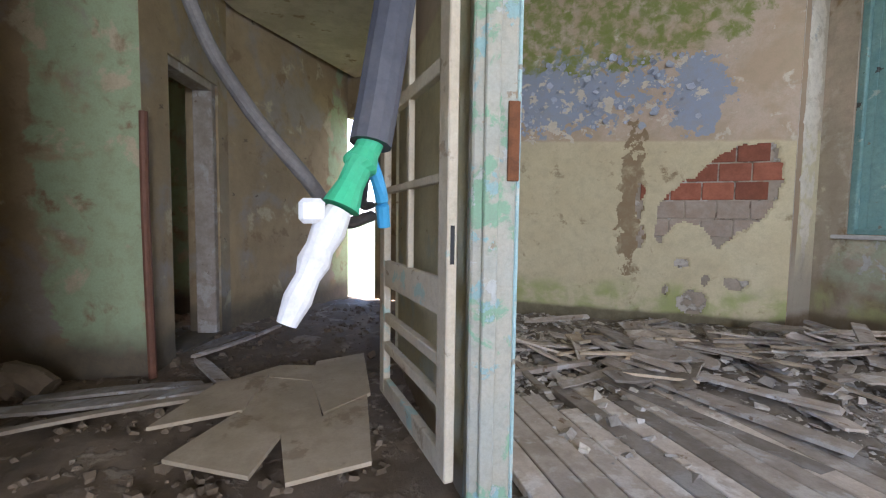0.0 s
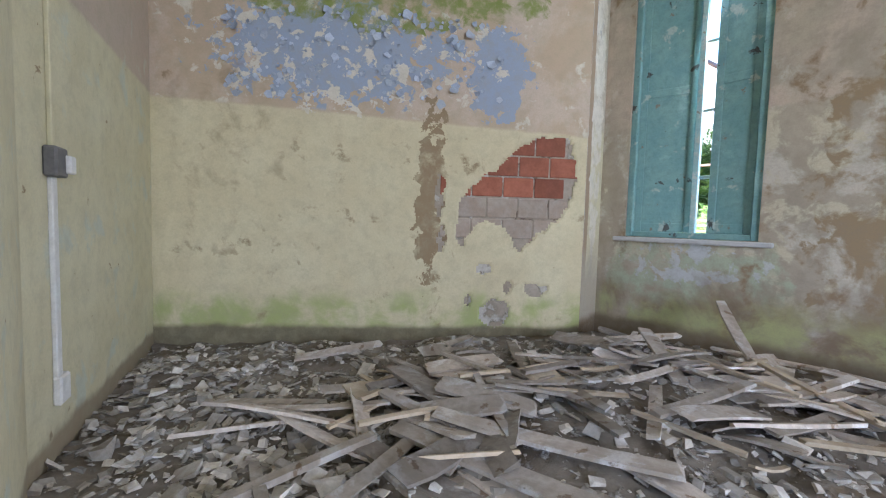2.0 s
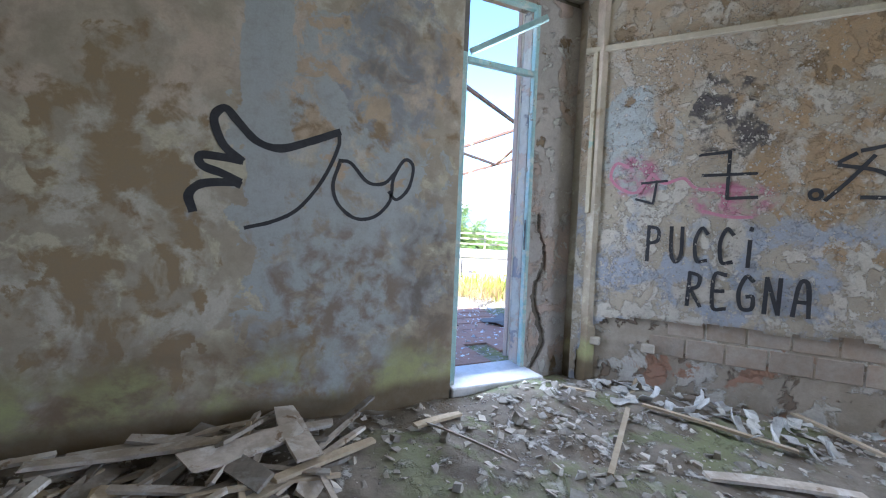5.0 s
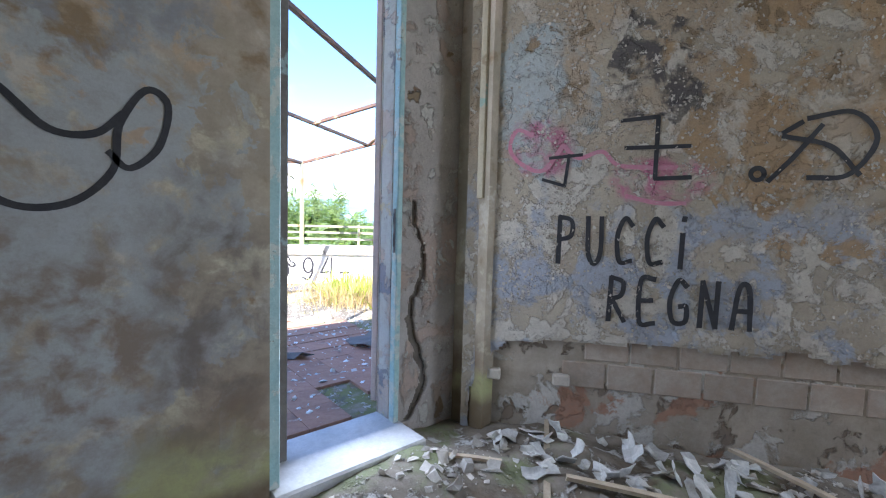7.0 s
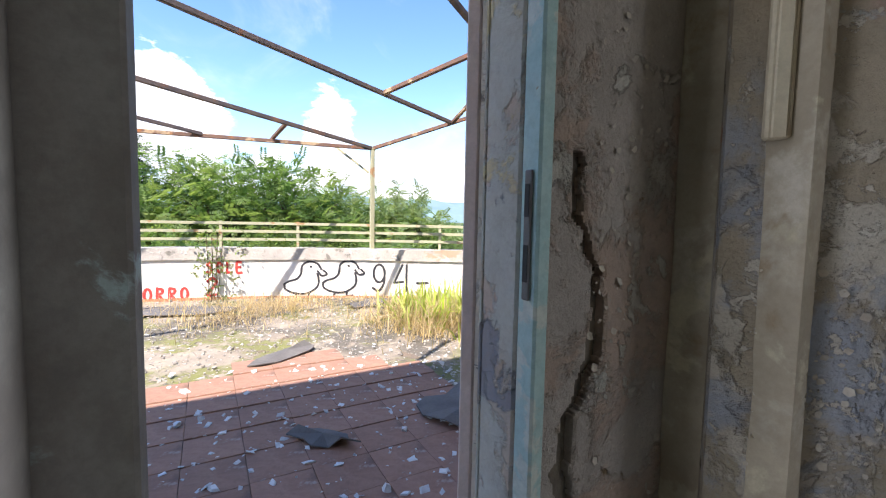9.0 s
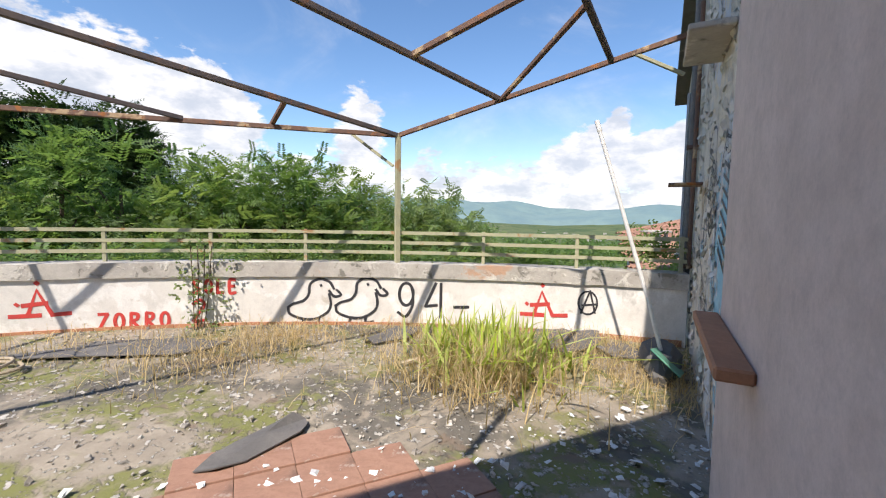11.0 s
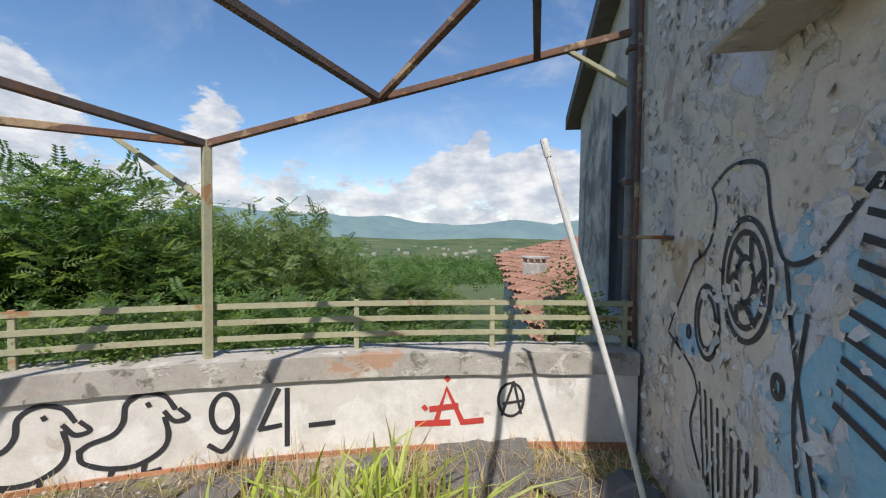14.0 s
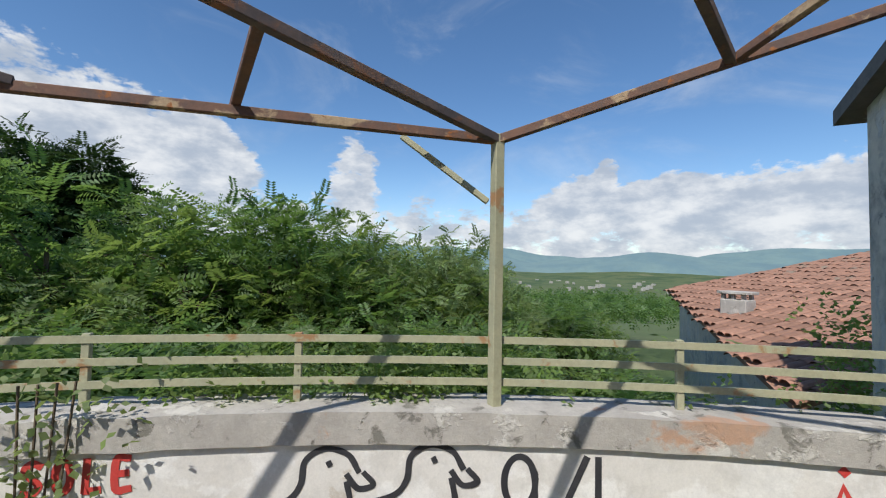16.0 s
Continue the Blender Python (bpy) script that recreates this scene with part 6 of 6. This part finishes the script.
# loose things on the terrace
def felt(x, y, rx, ry, turn, seed, lift=0.03):
    r = random.Random(seed)
    bm = bmesh.new()
    n = 12
    ring = []
    for k in range(n):
        a = k * math.tau / n
        s = r.uniform(0.7, 1.15)
        ring.append((s * rx * math.cos(a), s * ry * math.sin(a)))
    mid = bm.verts.new((0, 0, 0.03))
    vs = [bm.verts.new((px, py, r.uniform(-0.005, 0.06 if r.random() < 0.3 else 0.01))) for px, py in ring]
    for k in range(n):
        bm.faces.new((mid, vs[k], vs[(k + 1) % n]))
    geo = bmesh.ops.extrude_face_region(bm, geom=bm.faces[:])["geom"]
    bmesh.ops.translate(bm, vec=(0, 0, 0.008), verts=[v for v in geo if isinstance(v, bmesh.types.BMVert)])
    return tagged(part("roofing_felt", bm, felt_mat, matrix=pose(x, y, terrace_z(x, y) + lift, 0, 0, turn)), "torn curled sheet of black roofing felt", "roofing felt", "torn felt sheets on the terrace")


for k, (x, y, rx, ry, t) in enumerate(((9.15, -5.0, 0.55, 0.4, -40), (8.55, -5.25, 0.35, 0.25, 10), (10.4, -0.9, 0.8, 0.3, 80), (10.3, 0.6, 0.7, 0.3, 95), (8.25, -1.95, 0.36, 0.14, -60), (6.65, -2.85, 0.35, 0.28, 30), (9.9, -3.3, 0.4, 0.2, -65), (9.5, -4.3, 0.35, 0.2, -50), (6.7, -1.9, 0.22, 0.1, 40))):
    felt(x, y, rx, ry, t, k)
tagged(part("green_plate", box(bmesh.new(), (-0.2, -0.14, 0.0), (0.2, 0.14, 0.012), 0.004), plastic_green, matrix=pose(7.9, -4.98, 0.26, 38, 12, -60)), "flat green plastic piece lying by the wall", "plastic piece")
tagged(part("crumpled_felt", tube_bm([(8.35, -5.4, 0.1), (8.15, -5.22, 0.2), (8.0, -5.05, 0.16), (7.9, -4.9, 0.1)], [0.06, 0.14, 0.17, 0.13, 0.18, 0.12, 0.15, 0.11, 0.08, 0.05], 9, 3), felt_mat), "crumpled heap of black roofing felt by the wall", "roofing felt")
tagged(part("white_batten", plank_bm(0.36, 0.05, 0.02, 3), wood_pale, matrix=pose(9.1, -3.28, terrace_z(9.1, -3.28) + 0.04, 0, 0, -80)), "short whitish wooden batten on the gravel", "plank")
rope = thing("rope_coil", "pale rope lying coiled on the terrace", "rope")
part("rope", tube_bm([(10.1 + (0.25 + 0.05 * math.sin(k * 1.7)) * math.cos(k * 0.9), 0.2 + (0.4 + 0.08 * math.cos(k * 2.3)) * math.sin(k * 0.9), terrace_z(10, 0) + 0.03 + 0.004 * k) for k in range(16)], 0.014, 6, 4), wood_pale, rope)


def blades(n, spread, length, width, seed, droop=0.5):
    """Narrow leaves of three segments, as plain vertex and face lists."""
    r = random.Random(seed)
    verts, faces = [], []
    for _ in range(n):
        x, y = spread(r)
        z = terrace_z(x, y) - 0.01
        ln, a, lean = length(r), r.uniform(0, math.tau), abs(r.gauss(0.25, 0.2))
        dx, dy, wx, wy_ = math.cos(a), math.sin(a), -math.sin(a), math.cos(a)
        base = len(verts)
        for k in range(4):
            t = k / 3
            out = ln * (lean * t + droop * t * t * lean * 1.5)
            up = ln * t * (1 - 0.45 * droop * t * lean * 2)
            ww = width * (1 - t ** 2) / 2 + 0.0004
            for s in (-1, 1):
                verts.append((x + dx * out + wx * ww * s, y + dy * out + wy_ * ww * s, z + up))
        faces += [(base + 2 * k, base + 2 * k + 1, base + 2 * k + 3, base + 2 * k + 2) for k in range(3)]
    return verts, faces


def gauss_at(cx, cy, s):
    def f(r):
        for _ in range(40):
            x, y = r.gauss(cx, s), r.gauss(cy, s)
            if in_terrace(x, y) and in_terrace(x + 0.1, y - 0.1):
                return x, y
        return cx, cy
    return f


v, f = blades(330, gauss_at(8.85, -3.85, 0.29), lambda r: r.uniform(0.22, 0.58), 0.036, 1, 1.1)
tagged(raw("iris_clump", v, f, blade_green), "tall clump of green sword-shaped leaves", "plant", kind="stuff")
v, f = blades(2200, gauss_at(8.75, -3.75, 0.36), lambda r: r.uniform(0.12, 0.42), 0.008, 2, 0.9)
tagged(raw("dry_grass", v, f, blade_dry), "dry straw grass round the green clump", "grass", kind="stuff")
v, f = [], []
for cx, cy, s, n in ((10.1, -1.6, 0.45, 1100), (10.3, -2.3, 0.3, 500), (8.5, -5.3, 0.35, 700), (7.9, -4.9, 0.3, 500), (10.2, -3.6, 0.35, 350), (9.2, -4.8, 0.4, 350), (9.6, -3.0, 0.6, 300), (10.8, -0.2, 0.4, 250)):
    vv, ff = blades(n, gauss_at(cx, cy, s), lambda r: r.uniform(0.06, 0.26), 0.006, int(cx * 100), 1.3)
    k = len(v)
    v += vv
    f += [tuple(k + i for i in q) for q in ff]
tagged(raw("dry_grass", v, f, blade_dry), "thin dry grass tufts along the parapet and wall", "grass", kind="stuff")


# ---- plants and trees ----
def frond_lists(verts, faces, m, length, pairs, leaf, wide, rng_):
    """One feathery leaf: a row of leaflet pairs along a drooping rib."""
    for k in range(pairs):
        t = (k + 1) / pairs
        x, z = length * t, -0.25 * length * t * t
        ll = leaf * (1.1 - 0.5 * abs(t - 0.4))
        for s in (-1, 1):
            base = len(verts)
            tip = ll * rng_.uniform(0.85, 1.1)
            dz = rng_.uniform(-0.3, 0.1) * tip
            for p in ((x, 0, z), (x + wide, s * tip * 0.5, z + dz * 0.4), (x + tip * 0.35, s * tip, z + dz), (x - wide * 0.6, s * tip * 0.5, z + dz * 0.4)):
                verts.append(m @ Vector(p))
            faces.append((base, base + 1, base + 2, base + 3))


def tree_variant(seed, height, spread, fronds, frond_len, leaf, mat, conifer=False, pairs=7):
    """A tree at the origin: tapered trunk, limbs and a crown of fronds in uneven clumps."""
    r = random.Random(seed)
    root = new("tree")
    root.empty_display_size = 0.1
    lean = Vector((r.uniform(-0.06, 0.06), r.uniform(-0.06, 0.06), 0)) * height
    trunk = part("trunk", tube_bm([(0, 0, 0), lean * 0.4 + Vector((0, 0, height * 0.45)), lean + Vector((0, 0, height * 0.9))], [0.16, 0.13, 0.11, 0.09, 0.07, 0.05, 0.03], 7, 3), bark, root)
    clumps = []
    n = 17
    for k in range(n):
        a = k * 2.4 + r.uniform(-0.4, 0.4)
        t = 0.32 + 0.66 * (k / n)
        rad = spread * ((1.05 - t) * 1.1 if conifer else math.sin(min(1.0, (1.1 - t) * 1.5) * 1.57)) * r.uniform(0.55, 1.1)
        c = Vector((math.cos(a) * rad, math.sin(a) * rad, height * t + r.uniform(-0.2, 0.3))) + lean * t
        clumps.append((c, spread * r.uniform(0.22, 0.4)))
        part("limb", tube_bm([lean * t * 0.8 + Vector((0, 0, height * (t - 0.15))), c * 0.5 + Vector((lean.x, lean.y, height * (t - 0.08))) * 0.5, c], [0.05, 0.035, 0.02, 0.012], 5, 2), bark, root)
    clumps.append((lean + Vector((0, 0, height)), spread * 0.3))
    verts, faces = [], []
    for k in range(fronds):
        c, s = clumps[r.randrange(len(clumps))]
        d = Vector((r.gauss(0, 1), r.gauss(0, 1), r.gauss(0.25, 0.8))).normalized()
        p = c + d * s * r.uniform(0.35, 1.15)
        m = Matrix.Translation(p) @ Euler((r.gauss(0, 0.5), r.gauss(-0.25, 0.45), math.atan2(d.y, d.x) + r.gauss(0, 0.5))).to_matrix().to_4x4()
        frond_lists(verts, faces, m, frond_len * r.uniform(0.6, 1.25), pairs, leaf, leaf * 0.28, r)
    raw("crown", verts, faces, mat, root)
    return root


acacias = [tree_variant(11, 7.5, 2.3, 900, 0.42, 0.13, leaf_green), tree_variant(12, 6.8, 2.0, 800, 0.40, 0.12, leaf_light), tree_variant(13, 8.0, 2.6, 1000, 0.45, 0.13, leaf_green), tree_variant(14, 6.0, 2.4, 900, 0.40, 0.12, leaf_olive)]
firs = [tree_variant(21, 10.0, 3.2, 3000, 0.7, 0.2, leaf_dark, True, 7)]
TREE_Z = -5.2


def plant_tree(src, x, y, top, height, turn, wide=1.0, label="feathery green acacia tree below the terrace", group="trees below the terrace"):
    s = (top - TREE_Z) / (height + 0.75)
    ob = copy_thing(src, pose(x, y, TREE_Z, 0, 0, turn))
    ob.matrix_basis = pose(x, y, TREE_Z, 0, 0, turn) @ Matrix.Diagonal((wide, wide, s, 1))
    return tagged(ob, label, "tree", group)


def polar(az, dist):
    """A place seen from the middle of the terrace."""
    return 7.2 + dist * math.cos(radians(az)), -2.5 + dist * math.sin(radians(az))


H = (7.5, 6.8, 8.0, 6.0)
r = random.Random(77)
for az, dist, elv, kind in (
        (10, 12, 7.5, 0), (6, 11, 8.0, 1), (2, 12, 7.0, 2), (-2, 11.5, 8.2, 0), (-6, 12, 7.6, 2), (-10, 11.5, 7.8, 1), (-13.5, 13, 4.5, 0), (-17, 12, 3.0, 3), (-20.5, 13, 5.0, 3), (-24, 13, 5.2, 3),
        (16, 12, 9, 2), (22, 12, 9, 0), (29, 12, 9, 1), (36, 12, 9, 0), (-28, 14, 1.0, 3), (-8, 17, 7.0, 2), (0, 18, 7.5, 0)):
    x, y = polar(az, dist)
    plant_tree(acacias[kind], x, y, 1.65 + dist * math.tan(radians(elv)), H[kind], r.uniform(0, 360), r.uniform(0.85, 1.1))
for az in range(-66, 36, 3):
    for ring in range(3):
        a = az + r.uniform(-1.4, 1.4)
        dist = (7.5, 11.5, 17.0)[ring] + r.uniform(-0.8, 1.5)
        if a < -46 and dist < 13:
            dist += 6
        x, y = polar(a, dist)
        if (x - 14.5) ** 2 + (y + 13.5) ** 2 < 34 or (a < -56 and dist < 17):
            continue
        elv = (-11.0, -7.0, -4.2)[ring] if a < -27 else (-6.0, -1.0, 2.0)[ring]
        k = r.randrange(4)
        plant_tree(acacias[k], x, y, 1.65 + dist * math.tan(radians(elv + r.uniform(-1, 1))), H[k], r.uniform(0, 360), r.uniform(0.8, 1.15), "leafy green scrub tree below the terrace wall")
for az, dist, elv in ((13, 25, 10.5), (18, 24, 11.0), (24, 24, 11), (31, 24, 11), (38, 24, 11)):
    x, y = polar(az, dist)
    plant_tree(firs[0], x, y, 1.65 + dist * math.tan(radians(elv)), 10.0, r.uniform(0, 360), r.uniform(0.9, 1.2), "dark dense conifer behind the acacias", "dark conifers")
for src in acacias + firs:
    src.matrix_basis = pose(-30 - 7 * random.Random(src.name).random(), 20 + 6 * (acacias + firs).index(src), TREE_Z)
    tagged(src, "feathery green tree standing behind the house", "tree", "trees behind the house")
# wider scrub down the slope
verts, faces = [], []
r = random.Random(5)
for _ in range(1500):
    a, dist = r.uniform(-75, 45), r.uniform(17, 75)
    x, y = polar(a, dist)
    if (x - 15) ** 2 + (y + 15) ** 2 < 60:
        continue
    top = 1.65 + dist * math.tan(radians(-3.2 if a < -30 else -1.0)) - 0.3 * r.random() * 2
    s = dist * 0.03
    for _ in range(26):
        p = Vector((x + r.gauss(0, s), y + r.gauss(0, s), top + r.gauss(-0.5, 0.35) * s))
        m = Matrix.Translation(p) @ Euler((r.gauss(0, 0.6), r.gauss(0, 0.6), r.uniform(0, 6.28))).to_matrix().to_4x4()
        frond_lists(verts, faces, m, 0.10 * s + 0.35, 3, 0.09 * s + 0.12, 0.03 * s + 0.04, r)
tagged(raw("far_woods", verts, faces, leaf_green), "dense green scrub woods sloping to the valley", "woods", kind="stuff")

# climbing plant on the parapet
vine = thing("climbing_plant", "leafy vine growing up the white parapet", "plant")
r = random.Random(9)
verts, faces = [], []
bx, by, _ = on_arc(-14.6, RAD - 0.12, 0)
for k in range(150):
    z = r.uniform(0.12, 1.1)
    m = Matrix.Translation((bx + r.gauss(0, 0.06), by + r.gauss(0, 0.10 + 0.06 * z), z)) @ Euler((r.gauss(0, 0.7), r.gauss(0, 0.7), r.uniform(0, 6.28))).to_matrix().to_4x4()
    frond_lists(verts, faces, m, 0.06, 1, 0.06, 0.025, r)
raw("leaves", verts, faces, leaf_olive, vine)
for k in range(4):
    part("stem", tube_bm([(bx, by + 0.03 * k, 0.08), (bx + 0.02, by + 0.05 * k - 0.06, 0.5), (bx + 0.05, by + 0.07 * k - 0.1, 1.05)], 0.006, 5, 4), bark, vine)
v, f = [], []
for _ in range(900):
    a = r.choice((r.gauss(-19, 1.5), r.gauss(-24, 1.0), r.uniform(-45, 10), r.gauss(-43.5, 0.8)))
    x, y, _z = on_arc(a, RAD + r.uniform(0.16, 0.5), 0)
    z = 0.87 + abs(r.gauss(0, 0.12)) + (0.15 if a < -42 else 0)
    m = Matrix.Translation((x, y, z)) @ Euler((r.gauss(0, 0.7), r.gauss(0, 0.7), r.uniform(0, 6.28))).to_matrix().to_4x4()
    frond_lists(v, f, m, 0.09, 2, 0.05, 0.02, r)
tagged(raw("parapet_weeds", v, f, leaf_light), "weeds and creeper behind the coping", "weeds", kind="stuff")

# ---- neighbouring tiled roof ----
house = thing("neighbour_house", "low house with a red tiled roof below the terrace", "house")
RA, RC, RD = Vector((11.6, -9.26, -0.2)), Vector((18.4, -16.2, 0.93)), Vector((13.9, -20.2, 2.4))
RE = Vector((11.05, -10.59, 0.2))
bm = bmesh.new()
nrm = (RC - RA).cross(RD - RA).normalized()
if nrm.z < 0:
    nrm = -nrm
lowv = [bm.verts.new(p - nrm * 0.12) for p in (RA, RC, RD, RE)]
topv = [bm.verts.new(p - nrm * 0.02) for p in (RA, RC, RD, RE)]
bm.faces.new(lowv)
bm.faces.new(topv)
for i in range(4):
    bm.faces.new((lowv[i], lowv[(i + 1) % 4], topv[(i + 1) % 4], topv[i]))
roof = part("roof", bm, roof_tile, house, "faded red clay tile roof")
up = (Vector((0, 0, 1)) - nrm * nrm.z).normalized()
across = up.cross(nrm).normalized()
poly2 = [((p - RA).dot(across), (p - RA).dot(up)) for p in (RA, RC, RD, RE)]
lo_s, hi_s = min(p[0] for p in poly2), max(p[0] for p in poly2)
lo_u, hi_u = min(p[1] for p in poly2), max(p[1] for p in poly2)
clay = bpy.data.meshes.new("roof_tile")
cv, cf = [], []
for k in range(7):
    a = math.pi * k / 6
    for y in (0.0, 0.44):
        cv.append((0.105 * math.cos(a), y, 0.075 * math.sin(a) + (0.02 if y == 0 else 0.0)))
cf = [(2 * k, 2 * k + 1, 2 * k + 3, 2 * k + 2) for k in range(6)]
clay.from_pydata(cv, [], cf)
clay.update()
clay.materials.append(roof_tile)
basis = Matrix((across, up, nrm)).transposed().to_4x4()
count, rest_v, rest_f = 0, [], []
r = random.Random(3)
u = lo_u
while u < hi_u:
    s = lo_s
    while s < hi_s:
        if inside(poly2, s, u + 0.2):
            m = Matrix.Translation(RA + across * (s + r.uniform(-0.012, 0.012)) + up * u + nrm * r.uniform(-0.01, 0.015)) @ basis @ pose(0, 0, 0, 0, 0, r.gauss(0, 1.5))
            if count < 300:
                ob = new("roof_tile", clay)
                ob.parent = roof
                ob.matrix_basis = m
                count += 1
            else:
                b0 = len(rest_v)
                rest_v += [m @ Vector(p) for p in cv]
                rest_f += [tuple(b0 + i for i in q) for q in cf]
        s += 0.225
    u += 0.40
tagged(raw("roof_tiles", rest_v, rest_f, roof_tile, roof), "", kind="stuff")
chim = part("chimney", boxed((14.25, -13.65, 0.1), (14.85, -13.2, 0.95), 0.02), cap_mat, house)
part("chimney_cap", boxed((14.2, -13.7, 1.08), (14.9, -13.15, 1.15), 0.01), cap_mat, chim)
for x, y in ((14.28, -13.62), (14.75, -13.62), (14.28, -13.3), (14.75, -13.3), (14.52, -13.3)):
    part("chimney_pier", boxed((x, y, 0.95), (x + 0.08, y + 0.08, 1.08), 0), cap_mat, chim)
bm = bmesh.new()
foot = [RA + (RC - RA) * 0.03 + (RD - RA) * 0.03, RC.lerp(RD, 0.05) + (RA - RC) * 0.03, RD, RE + Vector((0.1, -0.3, 0))]
lower = [bm.verts.new((p.x, p.y, -6)) for p in foot]
upper = [bm.verts.new(p - nrm * 0.125) for p in foot]
for i in range(4):
    bm.faces.new((lower[i], lower[(i + 1) % 4], upper[(i + 1) % 4], upper[i]))
part("wall", bm, plaster_outside, house)
ivy_v, ivy_f = [], []
for _ in range(700):
    t = r.random()
    p = Vector((10.75, -8.9, -0.6)).lerp(Vector((11.2, -9.9, 0.4)), t) + Vector((r.gauss(0, 0.22), r.gauss(0, 0.22), r.uniform(-0.6, 1.0)))
    m = Matrix.Translation(p) @ Euler((r.gauss(0, 0.7), r.gauss(0, 0.7), r.uniform(0, 6.28))).to_matrix().to_4x4()
    frond_lists(ivy_v, ivy_f, m, 0.10, 1, 0.10, 0.04, r)
tagged(raw("ivy", ivy_v, ivy_f, leaf_light), "bright green ivy on the corner of the wing", "ivy", kind="stuff")

# ---- ground and distance ----
verts, faces = [], []
rings = (0, 6, 12, 20, 35, 60, 100, 170, 280, 450, 700, 1000, 1400, 1900, 2500, 3200, 4200)
SEG = 72
for rad in rings:
    for k in range(SEG):
        a = k * math.tau / SEG
        x, y = 7 + rad * math.cos(a), -2 + rad * math.sin(a)
        drop = -5.4 - 0.07 * max(0, min(rad, 700) - 15)
        hill = max(0, rad - 1400) / 2800 * 150 * (0.55 + 0.6 * noise.noise((math.cos(a) * 3.2, math.sin(a) * 3.2, rad / 900)))
        verts.append((x, y, drop + 6 * noise.noise((x / 90, y / 90, 0)) * min(1, rad / 100) + max(0, hill)))
for i in range(len(rings) - 1):
    for k in range(SEG):
        faces.append((i * SEG + k, i * SEG + (k + 1) % SEG, (i + 1) * SEG + (k + 1) % SEG, (i + 1) * SEG + k))
tagged(raw("ground", verts, faces, ground_mat, smooth=True), "green wooded slope falling to a wide valley", "ground", kind="structure")


def ridge(dist, high, seed, mat):
    v, f = [], []
    n = 160
    for k in range(n + 1):
        a = radians(-110 + 180 * k / n)
        h = high * (0.62 + 0.85 * noise.noise((k * 0.075, seed, 0)) + 0.16 * noise.noise((k * 0.21, seed, 2)))
        c, s = math.cos(a), math.sin(a)
        v += [(dist * c, dist * s, -60), ((dist + 150) * c, (dist + 150) * s, -60 + 0.55 * (h + 60)), ((dist + 420) * c, (dist + 420) * s, h)]
    for k in range(n):
        for j in range(2):
            f.append((3 * k + j, 3 * k + 3 + j, 3 * k + 4 + j, 3 * k + 1 + j))
    return tagged(raw("backdrop_hills", v, f, mat, smooth=True), "blue green hills on the horizon with haze painted in", "hills", kind="structure")


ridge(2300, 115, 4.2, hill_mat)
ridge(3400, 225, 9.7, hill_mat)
# far houses in the valley
vl, fl = [], []
r = random.Random(31)
for _ in range(55):
    a, d = radians(r.uniform(-60, -20)), r.uniform(900, 1900)
    x, y = d * math.cos(a), d * math.sin(a)
    z = -5.4 - 0.07 * 685 + r.uniform(0, 6)
    s, hh = r.uniform(2.5, 6), r.uniform(6, 10)
    b0 = len(vl)
    vl += [(x + dx * s, y + dy * s, z + dz * hh) for dz in (0, 1) for dx, dy in ((-1, -1), (1, -1), (1, 1), (-1, 1))]
    fl += [tuple(b0 + i for i in q) for q in ((0, 1, 5, 4), (1, 2, 6, 5), (2, 3, 7, 6), (3, 0, 4, 7), (4, 5, 6, 7))]
tagged(raw("far_houses", vl, fl, cap_mat), "tiny pale houses scattered over the valley", "houses", kind="stuff")
